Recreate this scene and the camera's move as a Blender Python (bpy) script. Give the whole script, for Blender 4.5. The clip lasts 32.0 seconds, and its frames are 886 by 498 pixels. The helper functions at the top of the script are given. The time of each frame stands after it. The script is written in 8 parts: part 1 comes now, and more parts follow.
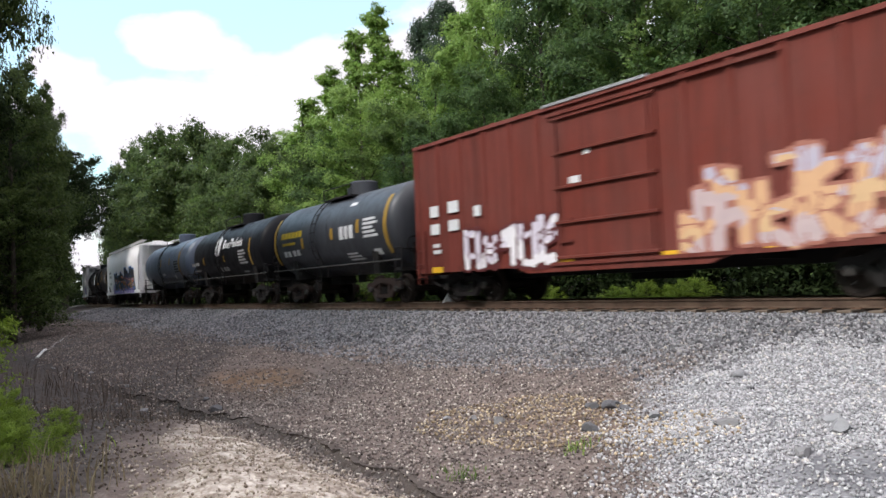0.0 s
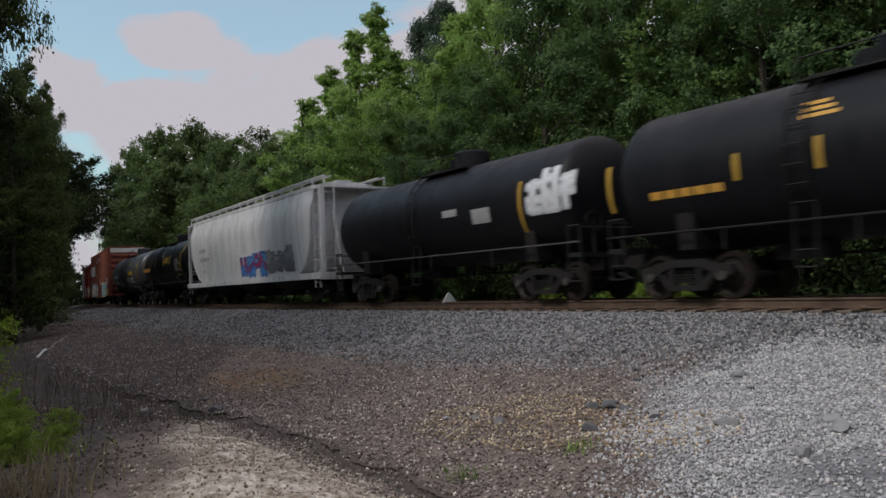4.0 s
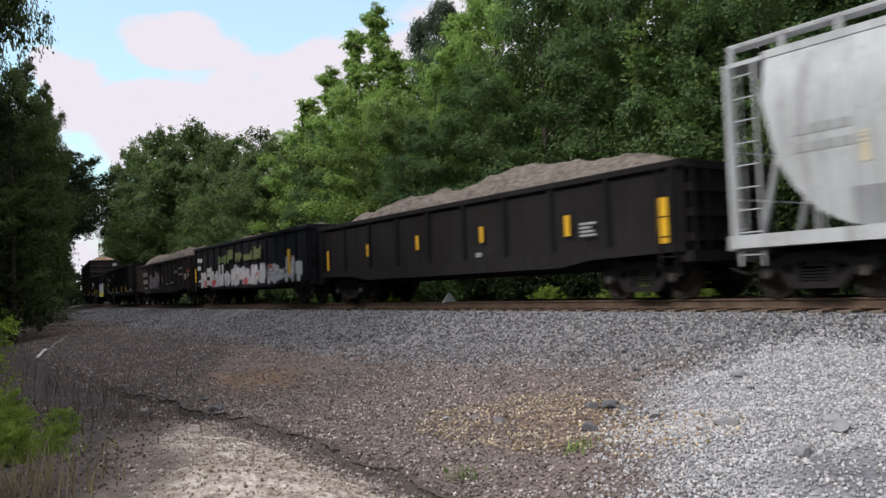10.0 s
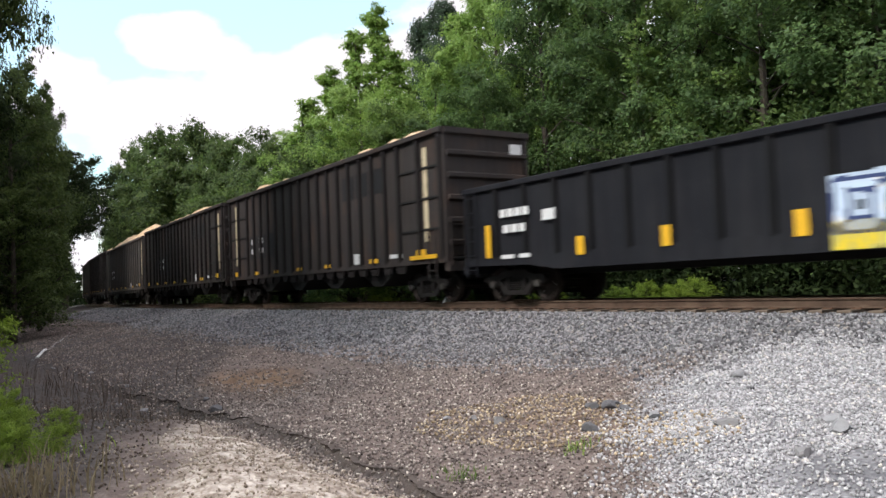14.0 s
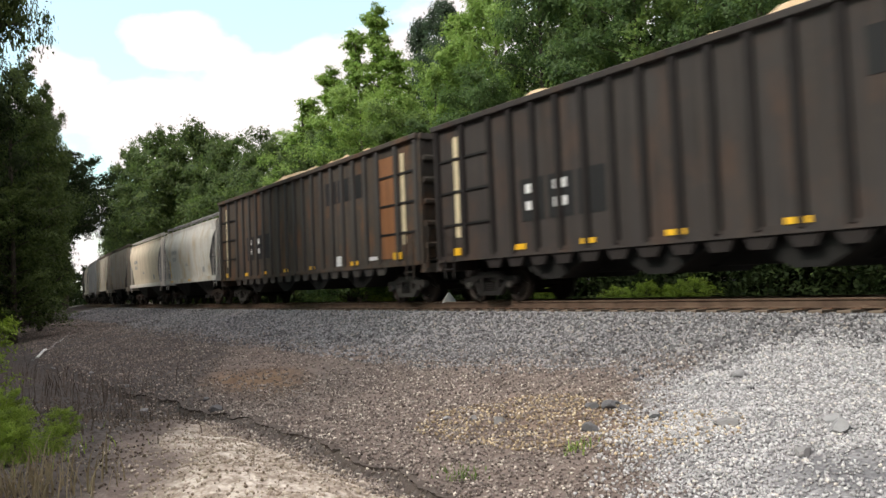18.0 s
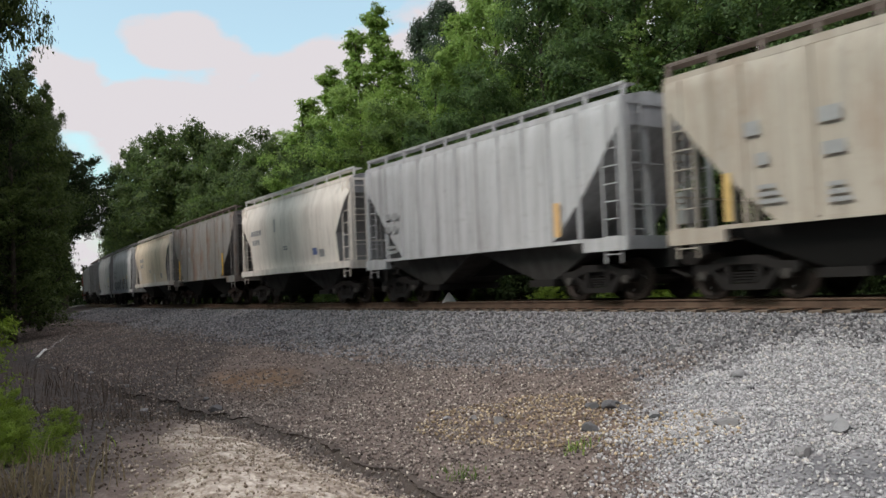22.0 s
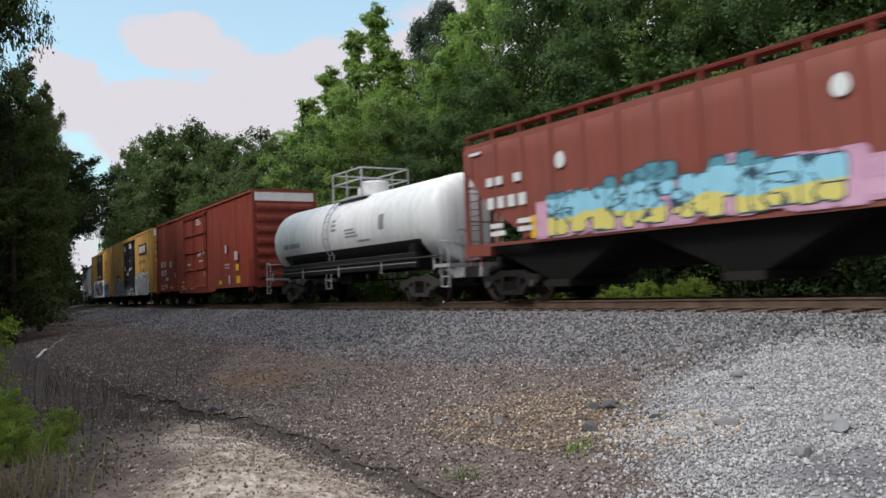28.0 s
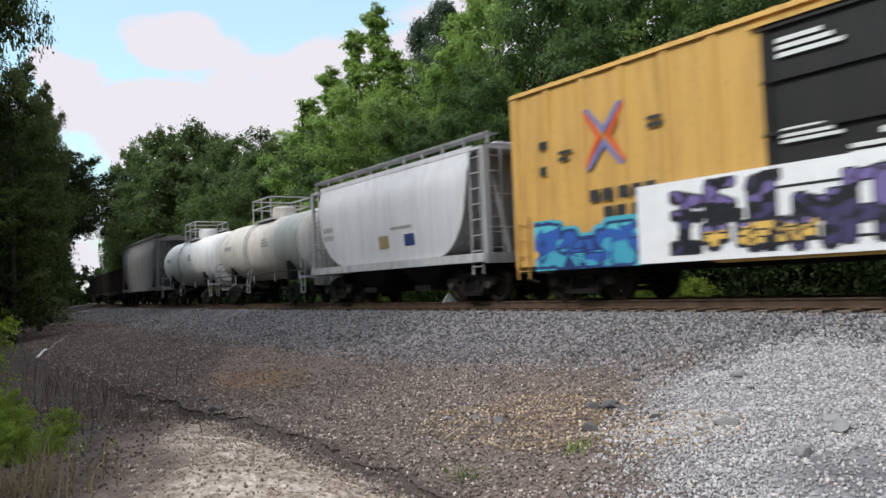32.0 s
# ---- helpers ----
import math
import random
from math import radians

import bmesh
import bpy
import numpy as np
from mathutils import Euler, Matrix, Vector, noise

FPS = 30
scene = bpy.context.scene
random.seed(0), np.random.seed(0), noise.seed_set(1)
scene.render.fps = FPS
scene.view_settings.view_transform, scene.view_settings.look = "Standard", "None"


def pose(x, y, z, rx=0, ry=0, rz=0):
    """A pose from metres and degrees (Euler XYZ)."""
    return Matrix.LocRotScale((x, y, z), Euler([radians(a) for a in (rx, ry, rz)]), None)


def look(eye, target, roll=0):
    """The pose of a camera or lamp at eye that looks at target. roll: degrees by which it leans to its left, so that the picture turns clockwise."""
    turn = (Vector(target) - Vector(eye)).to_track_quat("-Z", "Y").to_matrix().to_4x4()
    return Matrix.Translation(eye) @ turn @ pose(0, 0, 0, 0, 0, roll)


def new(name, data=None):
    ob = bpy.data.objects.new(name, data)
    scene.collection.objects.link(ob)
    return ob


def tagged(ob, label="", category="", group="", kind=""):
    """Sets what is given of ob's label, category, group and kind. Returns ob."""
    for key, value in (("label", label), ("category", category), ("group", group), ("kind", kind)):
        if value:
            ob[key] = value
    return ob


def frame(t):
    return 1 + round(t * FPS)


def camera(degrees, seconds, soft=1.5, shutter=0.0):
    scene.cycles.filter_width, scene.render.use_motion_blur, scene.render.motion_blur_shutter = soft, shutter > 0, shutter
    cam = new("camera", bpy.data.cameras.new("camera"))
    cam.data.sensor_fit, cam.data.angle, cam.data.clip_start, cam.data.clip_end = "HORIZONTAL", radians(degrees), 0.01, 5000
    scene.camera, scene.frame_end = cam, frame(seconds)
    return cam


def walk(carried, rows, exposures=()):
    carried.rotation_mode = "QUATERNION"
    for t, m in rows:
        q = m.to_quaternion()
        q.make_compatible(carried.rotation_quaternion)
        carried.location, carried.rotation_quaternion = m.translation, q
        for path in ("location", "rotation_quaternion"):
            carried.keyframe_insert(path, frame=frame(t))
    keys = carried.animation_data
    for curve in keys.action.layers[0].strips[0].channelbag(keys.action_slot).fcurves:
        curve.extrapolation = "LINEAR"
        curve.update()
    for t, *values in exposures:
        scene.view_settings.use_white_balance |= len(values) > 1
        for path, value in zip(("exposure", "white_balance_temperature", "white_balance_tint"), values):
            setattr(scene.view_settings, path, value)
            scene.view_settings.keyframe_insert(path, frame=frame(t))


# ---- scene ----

EXPOSURES = [(0.0, 0.1, 6380, 22), (1.0, 0.2, 6380, 22), (2.0, 0.15, 6380, 22), (3.0, -0.68, 6380, 22), (3.5, -0.92, 6380, 22), (5.5, -0.5, 6380, 22), (6.0, -0.3, 6380, 22), (8.0, 0.1, 6380, 22), (9.0, -0.1, 6380, 22), (10.0, -0.2, 6380, 22), (11.0, 0.02, 6380, 22), (12.0, 0.12, 6380, 22), (13.0, 0.17, 6380, 22), (17.0, 0.13, 6900, 19), (18.5, 0.13, 6900, 19), (20.0, -0.05, 6950, 19), (21.0, -0.4, 6600, 19), (24.0, -0.4, 6600, 19), (25.0, -0.4, 6400, 19), (28.0, -0.4, 6350, 20), (29.0, -0.4, 6350, 20), (30.0, -0.16, 6350, 20), (32.0, -0.2, 6350, 20)]
CLOUD_SHIFT = (0.35, 0.2, 0.1)
CLOUD_LOW, CLOUD_HIGH = 6.4, 10.5
SKY_STRENGTH, SUN_STRENGTH = 0.15, 2.85
SKY_BLUE = (1.65, 2.45, 2.10)
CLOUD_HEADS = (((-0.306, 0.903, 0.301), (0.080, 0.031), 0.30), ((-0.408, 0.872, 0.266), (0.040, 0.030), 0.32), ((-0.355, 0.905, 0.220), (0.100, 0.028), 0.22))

# ---------------------------------------------------------------- camera
EYE = (0.0, 0.0, 0.468)
cam = camera(58.06, 32.0, soft=1.5, shutter=0.28)
TILT, ROLL = radians(2.679), -2.302
AIM = (0.0, math.cos(TILT), 0.468 + math.sin(TILT))
STILL = look(EYE, AIM, ROLL)
walk(cam, [(0.0, STILL), (32.0, STILL)], exposures=EXPOSURES)

# ---------------------------------------------------------------- world and sun
SUN_ELEV, SUN_AZ = 45.0, 238.0        # degrees; azimuth from +y towards +x
world = bpy.data.worlds.new("sky")
scene.world = world
world.use_nodes = True
wt = world.node_tree
wt.nodes.clear()


def wnode(kind, **sets):
    n = wt.nodes.new(kind)
    for k, v in sets.items():
        n.inputs[k].default_value = v
    return n


w_out = wt.nodes.new("ShaderNodeOutputWorld")
w_bg = wt.nodes.new("ShaderNodeBackground")
w_sky = wt.nodes.new("ShaderNodeTexSky")
w_sky.sky_type = 'NISHITA'
w_sky.sun_disc = False
w_sky.sun_elevation = radians(SUN_ELEV)
w_sky.sun_rotation = radians(SUN_AZ)
w_sky.air_density = 1.2
w_sky.dust_density = 2.0
w_co = wt.nodes.new("ShaderNodeTexCoord")
w_map = wt.nodes.new("ShaderNodeMapping")
w_map.inputs["Scale"].default_value = (3.2, 3.2, 5.6)
w_map.inputs["Location"].default_value = CLOUD_SHIFT
w_no = wt.nodes.new("ShaderNodeTexNoise")
w_no.inputs["Scale"].default_value = 2.6
w_no.inputs["Detail"].default_value = 7.0
w_no.inputs["Roughness"].default_value = 0.5
w_sep = wt.nodes.new("ShaderNodeSeparateXYZ")
w_lift = wt.nodes.new("ShaderNodeMapRange")        # the cloud bank thins out with height
w_lift.inputs["From Min"].default_value, w_lift.inputs["From Max"].default_value = 0.20, 0.34
w_lift.inputs["To Min"].default_value, w_lift.inputs["To Max"].default_value = 0.24, -0.24
w_sum = wt.nodes.new("ShaderNodeMath")
w_ramp = wt.nodes.new("ShaderNodeValToRGB")
w_ramp.color_ramp.elements[0].position = 0.45
w_ramp.color_ramp.elements[0].color = (0.34, 0.34, 0.34, 1)      # thin haze everywhere
w_ramp.color_ramp.elements[1].position = 0.54
w_over = wt.nodes.new("ShaderNodeMapRange")        # an overcast sky is brighter overhead
w_over.inputs["From Min"].default_value, w_over.inputs["From Max"].default_value = 0.34, 1.0
w_over.inputs["To Min"].default_value, w_over.inputs["To Max"].default_value = CLOUD_LOW, CLOUD_HIGH
w_cloud = wt.nodes.new("ShaderNodeVectorMath")
w_cloud.operation = 'SCALE'
w_cloud.inputs[0].default_value = (0.985, 0.995, 1.0)
w_mix = wt.nodes.new("ShaderNodeMix")
w_mix.data_type = 'RGBA'
wt.links.new(w_co.outputs["Generated"], w_map.inputs["Vector"])
wt.links.new(w_co.outputs["Generated"], w_sep.inputs["Vector"])
wt.links.new(w_map.outputs["Vector"], w_no.inputs["Vector"])
wt.links.new(w_sep.outputs["Z"], w_lift.inputs["Value"])
wt.links.new(w_sep.outputs["Z"], w_over.inputs["Value"])
w_soft = wt.nodes.new("ShaderNodeMath")            # ragged edges, no large swings
w_soft.operation = 'MULTIPLY_ADD'
w_soft.inputs[1].default_value, w_soft.inputs[2].default_value = 0.85, 0.075
wt.links.new(w_no.outputs["Fac"], w_soft.inputs[0])
wt.links.new(w_soft.outputs["Value"], w_sum.inputs[0])
wt.links.new(w_lift.outputs["Result"], w_sum.inputs[1])
w_east = wt.nodes.new("ShaderNodeMapRange")        # and is denser towards the east
w_east.inputs["From Min"].default_value, w_east.inputs["From Max"].default_value = -0.40, -0.07
w_east.inputs["To Min"].default_value, w_east.inputs["To Max"].default_value = -0.22, 0.18
w_sum2 = wt.nodes.new("ShaderNodeMath")
wt.links.new(w_sep.outputs["X"], w_east.inputs["Value"])
wt.links.new(w_sum.outputs["Value"], w_sum2.inputs[0])
wt.links.new(w_east.outputs["Result"], w_sum2.inputs[1])
w_high = wt.nodes.new("ShaderNodeMapRange")        # overhead the cover closes again
w_high.inputs["From Min"].default_value, w_high.inputs["From Max"].default_value = 0.37, 0.52
w_high.inputs["To Min"].default_value, w_high.inputs["To Max"].default_value = 0.0, 0.24
w_last = wt.nodes.new("ShaderNodeMath")
wt.links.new(w_sep.outputs["Z"], w_high.inputs["Value"])
wt.links.new(w_sum2.outputs["Value"], w_last.inputs[0])
wt.links.new(w_high.outputs["Result"], w_last.inputs[1])
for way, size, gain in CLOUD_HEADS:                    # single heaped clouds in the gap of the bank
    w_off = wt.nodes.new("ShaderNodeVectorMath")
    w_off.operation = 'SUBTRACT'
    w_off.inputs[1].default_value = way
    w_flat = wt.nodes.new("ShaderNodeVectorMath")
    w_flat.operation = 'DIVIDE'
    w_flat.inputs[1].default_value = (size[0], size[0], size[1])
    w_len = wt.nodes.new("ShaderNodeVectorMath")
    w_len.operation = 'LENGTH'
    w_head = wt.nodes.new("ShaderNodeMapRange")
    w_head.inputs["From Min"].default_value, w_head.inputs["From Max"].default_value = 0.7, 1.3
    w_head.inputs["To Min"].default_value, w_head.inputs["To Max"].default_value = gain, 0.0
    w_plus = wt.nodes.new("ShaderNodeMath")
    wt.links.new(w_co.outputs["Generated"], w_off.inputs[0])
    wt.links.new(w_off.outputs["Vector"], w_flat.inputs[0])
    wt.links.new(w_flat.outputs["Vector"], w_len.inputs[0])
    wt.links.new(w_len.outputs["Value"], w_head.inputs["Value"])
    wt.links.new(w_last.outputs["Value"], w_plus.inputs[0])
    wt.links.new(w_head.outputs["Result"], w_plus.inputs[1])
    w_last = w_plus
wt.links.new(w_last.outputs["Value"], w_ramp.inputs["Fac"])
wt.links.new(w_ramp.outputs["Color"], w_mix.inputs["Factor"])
w_blue = wt.nodes.new("ShaderNodeVectorMath")        # bright hazy blue between the clouds
w_blue.operation = 'MULTIPLY'
w_blue.inputs[1].default_value = SKY_BLUE
wt.links.new(w_sky.outputs["Color"], w_blue.inputs[0])
wt.links.new(w_blue.outputs["Vector"], w_mix.inputs["A"])
wt.links.new(w_over.outputs["Result"], w_cloud.inputs["Scale"])
wt.links.new(w_cloud.outputs["Vector"], w_mix.inputs["B"])
wt.links.new(w_mix.outputs["Result"], w_bg.inputs["Color"])
w_bg.inputs["Strength"].default_value = SKY_STRENGTH
wt.links.new(w_bg.outputs["Background"], w_out.inputs["Surface"])

sun_data = bpy.data.lights.new("sun", 'SUN')
sun_data.energy = SUN_STRENGTH
sun_data.angle = radians(12)
sun_data.color = (1.0, 0.94, 0.87)
sun = new("sun", sun_data)
sx = math.sin(radians(SUN_AZ)) * math.cos(radians(SUN_ELEV))
sy = math.cos(radians(SUN_AZ)) * math.cos(radians(SUN_ELEV))
sun.matrix_world = look((sx * 60, sy * 60, 60 * math.sin(radians(SUN_ELEV))), (0, 0, 0))


# ---------------------------------------------------------------- mesh helpers
class Build:
    """Collects vertices and faces of one mesh."""

    def __init__(self):
        self.v, self.f, self.m = [], [], []

    def face(self, pts, mi=0):
        b = len(self.v)
        self.v += [tuple(p) for p in pts]
        self.f.append(tuple(range(b, b + len(pts))))
        self.m.append(mi)

    def box(self, x0, x1, y0, y1, z0, z1, mi=0, c=0.0):
        """A box; with c its long edges are chamfered."""
        if c <= 0:
            b = len(self.v)
            self.v += [(x, y, z) for x in (x0, x1) for y in (y0, y1) for z in (z0, z1)]
            for q in ((0, 1, 3, 2), (4, 6, 7, 5), (0, 4, 5, 1), (2, 3, 7, 6), (0, 2, 6, 4), (1, 5, 7, 3)):
                self.f.append(tuple(b + i for i in q))
                self.m.append(mi)
        else:
            ring = [(y0 + c, z0), (y1 - c, z0), (y1, z0 + c), (y1, z1 - c), (y1 - c, z1), (y0 + c, z1), (y0, z1 - c), (y0, z0 + c)]
            self.prism([(x0, a, b_) for a, b_ in ring], (x1 - x0, 0, 0), mi)
        return self

    def prism(self, ring, d, mi=0):
        """Sweeps a closed ring of points along d."""
        n, b = len(ring), len(self.v)
        self.v += [tuple(p) for p in ring]
        self.v += [(p[0] + d[0], p[1] + d[1], p[2] + d[2]) for p in ring]
        self.f.append(tuple(range(b + n - 1, b - 1, -1)))
        self.f.append(tuple(range(b + n, b + 2 * n)))
        self.m += [mi, mi]
        for i in range(n):
            j = (i + 1) % n
            self.f.append((b + i, b + j, b + n + j, b + n + i))
            self.m.append(mi)
        return self

    def rod(self, p, q, r, seg=6, mi=0):
        """A round bar from p to q."""
        p, q = Vector(p), Vector(q)
        d = (q - p).normalized()
        a = d.orthogonal().normalized()
        c = d.cross(a)
        self.prism([p + (a * math.cos(t) + c * math.sin(t)) * r for t in (2 * math.pi * i / seg for i in range(seg))], q - p, mi)
        return self

    def tube(self, pts, r, seg=6, mi=0):
        """One round bar bent through a row of points."""
        pts = [Vector(p) for p in pts]
        rows = []
        for i, p in enumerate(pts):
            d = (pts[min(i + 1, len(pts) - 1)] - pts[max(i - 1, 0)]).normalized()
            a = d.cross(Vector((0.31, 0.17, 0.93))).normalized()
            c = d.cross(a)
            rows.append([p + (a * math.cos(q) + c * math.sin(q)) * r for q in (2 * math.pi * j / seg for j in range(seg + 1))])
        return self.grid(rows, mi)

    def lathe(self, prof, axis, origin, seg=32, mi=0):
        """Turns a profile of (along, radius) round an axis ('x', 'y' or 'z')."""
        b, k = len(self.v), len(prof)
        for i in range(seg):
            t = 2 * math.pi * i / seg
            for a, r in prof:
                c, s = r * math.cos(t), r * math.sin(t)
                p = {'x': (a, c, s), 'y': (c, a, s), 'z': (c, s, a)}[axis]
                self.v.append((p[0] + origin[0], p[1] + origin[1], p[2] + origin[2]))
        for i in range(seg):
            j = (i + 1) % seg
            for q in range(k - 1):
                self.f.append((b + i * k + q, b + j * k + q, b + j * k + q + 1, b + i * k + q + 1))
                self.m.append(mi)
        return self

    def grid(self, rows, mi=0):
        """Joins equal rows of points into a sheet."""
        b, n = len(self.v), len(rows[0])
        for r in rows:
            self.v += [tuple(p) for p in r]
        for i in range(len(rows) - 1):
            for j in range(n - 1):
                self.f.append((b + i * n + j, b + i * n + j + 1, b + (i + 1) * n + j + 1, b + (i + 1) * n + j))
                self.m.append(mi)
        return self

    def mesh(self, name, mats, smooth=False):
        me = bpy.data.meshes.new(name)
        me.from_pydata(self.v, [], self.f)
        for m in mats:
            me.materials.append(m)
        if len(mats) > 1:
            me.polygons.foreach_set("material_index", self.m)
        bm = bmesh.new()
        bm.from_mesh(me)
        bmesh.ops.recalc_face_normals(bm, faces=bm.faces)
        bm.to_mesh(me)
        bm.free()
        if smooth:
            me.shade_smooth()
            me.set_sharp_from_angle(angle=radians(38))
        me.update()
        return me


def part(name, shape, material, parent=None, label="", at=None, smooth=False):
    """Links a Build, or a ready mesh, as one mesh object under a thing or a part."""
    if isinstance(shape, Build):
        mats = material if isinstance(material, (list, tuple)) else [material]
        shape = shape.mesh(name, mats, smooth)
    ob = new(name, shape)
    ob.parent = parent
    if at is not None:
        ob.matrix_basis = at if isinstance(at, Matrix) else Matrix.Translation(at)
    if label:
        ob["label"] = label
    return ob


def raw_mesh(name, verts, faces, mats, smooth=False, per=4):
    """A mesh from arrays whose faces all have the same number of corners."""
    me = bpy.data.meshes.new(name)
    verts, faces = np.asarray(verts, dtype=np.float32), np.asarray(faces, dtype=np.int32)
    me.vertices.add(len(verts))
    me.vertices.foreach_set("co", verts.ravel())
    me.loops.add(faces.size)
    me.loops.foreach_set("vertex_index", faces.ravel())
    me.polygons.add(len(faces))
    me.polygons.foreach_set("loop_start", np.arange(0, faces.size, per, dtype=np.int32))
    for m in mats:
        me.materials.append(m)
    me.update(calc_edges=True)
    if smooth:
        me.shade_smooth()
    return me


# ---------------------------------------------------------------- materials
MATS = {}


class Nodes:
    """A material's node tree, with short calls."""

    def __init__(self, name):
        self.mat = bpy.data.materials.new(name)
        self.mat.use_nodes = True
        self.t = self.mat.node_tree
        self.p = self.t.nodes["Principled BSDF"]
        self.co = self.t.nodes.new("ShaderNodeTexCoord")

    def link(self, a, b):
        self.t.links.new(a, b)

    def noise(self, scale, detail=4, rough=0.55, stretch=None, space="Object"):
        n = self.t.nodes.new("ShaderNodeTexNoise")
        n.inputs["Scale"].default_value, n.inputs["Detail"].default_value, n.inputs["Roughness"].default_value = scale, detail, rough
        src = self.co.outputs[space]
        if stretch:
            m = self.t.nodes.new("ShaderNodeMapping")
            m.inputs["Scale"].default_value = stretch
            self.link(src, m.inputs["Vector"])
            src = m.outputs["Vector"]
        self.link(src, n.inputs["Vector"])
        return n.outputs["Fac"]

    def ramp(self, fac, stops):
        r = self.t.nodes.new("ShaderNodeValToRGB")
        e = r.color_ramp.elements
        while len(e) < len(stops):
            e.new(0.5)
        for el, (p, c) in zip(e, stops):
            el.position = p
            el.color = (*c, 1) if isinstance(c, (tuple, list)) else (c, c, c, 1)
        self.link(fac, r.inputs["Fac"])
        return r.outputs["Color"]

    def mix(self, fac, a, b, blend='MIX'):
        m = self.t.nodes.new("ShaderNodeMix")
        m.data_type, m.blend_type = 'RGBA', blend
        for src, key in ((fac, "Factor"), (a, "A"), (b, "B")):
            if isinstance(src, (int, float)):
                m.inputs[key].default_value = src if key == "Factor" else (src, src, src, 1)
            elif isinstance(src, (tuple, list)):
                m.inputs[key].default_value = (*src, 1)
            else:
                self.link(src, m.inputs[key])
        return m.outputs["Result"]

    def bump(self, height, strength, dist=0.01):
        b = self.t.nodes.new("ShaderNodeBump")
        b.inputs["Strength"].default_value, b.inputs["Distance"].default_value = strength, dist
        self.link(height, b.inputs["Height"])
        self.link(b.outputs["Normal"], self.p.inputs["Normal"])

    def done(self, color, rough=0.6, metal=0.0, spec=0.5):
        for src, key in ((color, "Base Color"), (rough, "Roughness")):
            if isinstance(src, (int, float)):
                self.p.inputs[key].default_value = src
            elif isinstance(src, (tuple, list)):
                self.p.inputs[key].default_value = (*src, 1)
            else:
                self.link(src, self.p.inputs[key])
        self.p.inputs["Metallic"].default_value = metal
        self.p.inputs["Specular IOR Level"].default_value = spec
        return self.mat


def paint(name, base, dirt=(0.07, 0.055, 0.045), amount=0.45, rough=0.5, fade=0.25, rust=0.0, spec=0.3, rust_col=(0.20, 0.085, 0.035)):
    """Weathered paint on steel: faded patches, dirt that runs down in streaks, specks of rust."""
    if name in MATS:
        return MATS[name]
    n = Nodes(name)
    big = n.noise(0.45, 5)
    pale = tuple(min(1.0, c * 0.8 + 0.2 * sum(base) / 3 + 0.03) for c in base)
    col = n.mix(n.ramp(big, [(0.35, 0.0), (0.72, fade)]), base, pale)
    streak = n.noise(2.2, 6, 0.65, (1.6, 1.6, 0.16))
    col = n.mix(n.ramp(streak, [(0.46, 0.0), (0.8, amount)]), col, dirt)
    spot = n.noise(5.5, 8, 0.7)
    col = n.mix(n.ramp(spot, [(0.56, 0.0), (0.72, amount * 0.6)]), col, dirt)
    if rust > 0:
        patch = n.noise(1.1, 7, 0.68, (1, 1, 0.55))
        col = n.mix(n.ramp(patch, [(0.50, 0.0), (0.66, rust)]), col, rust_col)
    fine = n.noise(7.0, 5, 0.6, (1.0, 1.0, 0.05))
    col = n.mix(n.ramp(fine, [(0.48, 0.0), (0.70, amount * 0.8)]), col, tuple(c * 0.45 for c in base))
    n.bump(n.noise(3.0, 5), 0.12, 0.02)
    MATS[name] = n.done(col, n.ramp(streak, [(0.3, rough), (0.8, min(1, rough + 0.25))]), 0.0, spec)
    return MATS[name]


def plain(name, base, rough=0.6, metal=0.0, vary=0.35, scale=6.0):
    """A simple surface with mottling and fine relief."""
    if name in MATS:
        return MATS[name]
    n = Nodes(name)
    a = n.noise(scale, 6, 0.6)
    b = n.noise(scale * 9, 3)
    col = n.mix(n.ramp(a, [(0.3, 0.0), (0.75, vary)]), base, tuple(c * 0.45 for c in base))
    n.bump(b, 0.2, 0.01)
    MATS[name] = n.done(col, rough, metal, 0.4)
    return MATS[name]


# ---------------------------------------------------------------- the track's line
TH, BEND, OFF = radians(35.364), 0.0014565, 14.352
FOOT = Vector((OFF * math.cos(TH), OFF * math.sin(TH)))
STEP = 1.0


def heading(s):
    """Angle of the running direction from -y towards +x: bent by a wide curve behind s = 0, straight again far off."""
    return TH - BEND * min(max(-s, 0.0), 190.0)


def lay_line():
    pts = {0: (FOOT.x, FOOT.y)}
    x, y = FOOT
    for i in range(0, 160):
        h = heading(i + 0.5)
        x, y = x + math.sin(h), y - math.cos(h)
        pts[i + 1] = (x, y)
    x, y = FOOT
    for i in range(0, -800, -1):
        h = heading(i - 0.5)
        x, y = x - math.sin(h), y + math.cos(h)
        pts[i - 1] = (x, y)
    return [pts[i] for i in range(-800, 161)]


LINE = np.array(lay_line())


def on_line(s, d=0.0, z=0.0):
    """The point s along the track, d to the side of the camera."""
    h = heading(s)
    if s >= 0:
        x, y = FOOT.x + s * math.sin(h), FOOT.y - s * math.cos(h)
    else:
        u = max(s + 800.0, 0.0)
        i = int(u)
        k = u - i
        x, y = LINE[i] * (1 - k) + LINE[i + 1] * k
    return Vector((x - math.cos(h) * d, y - math.sin(h) * d, z))


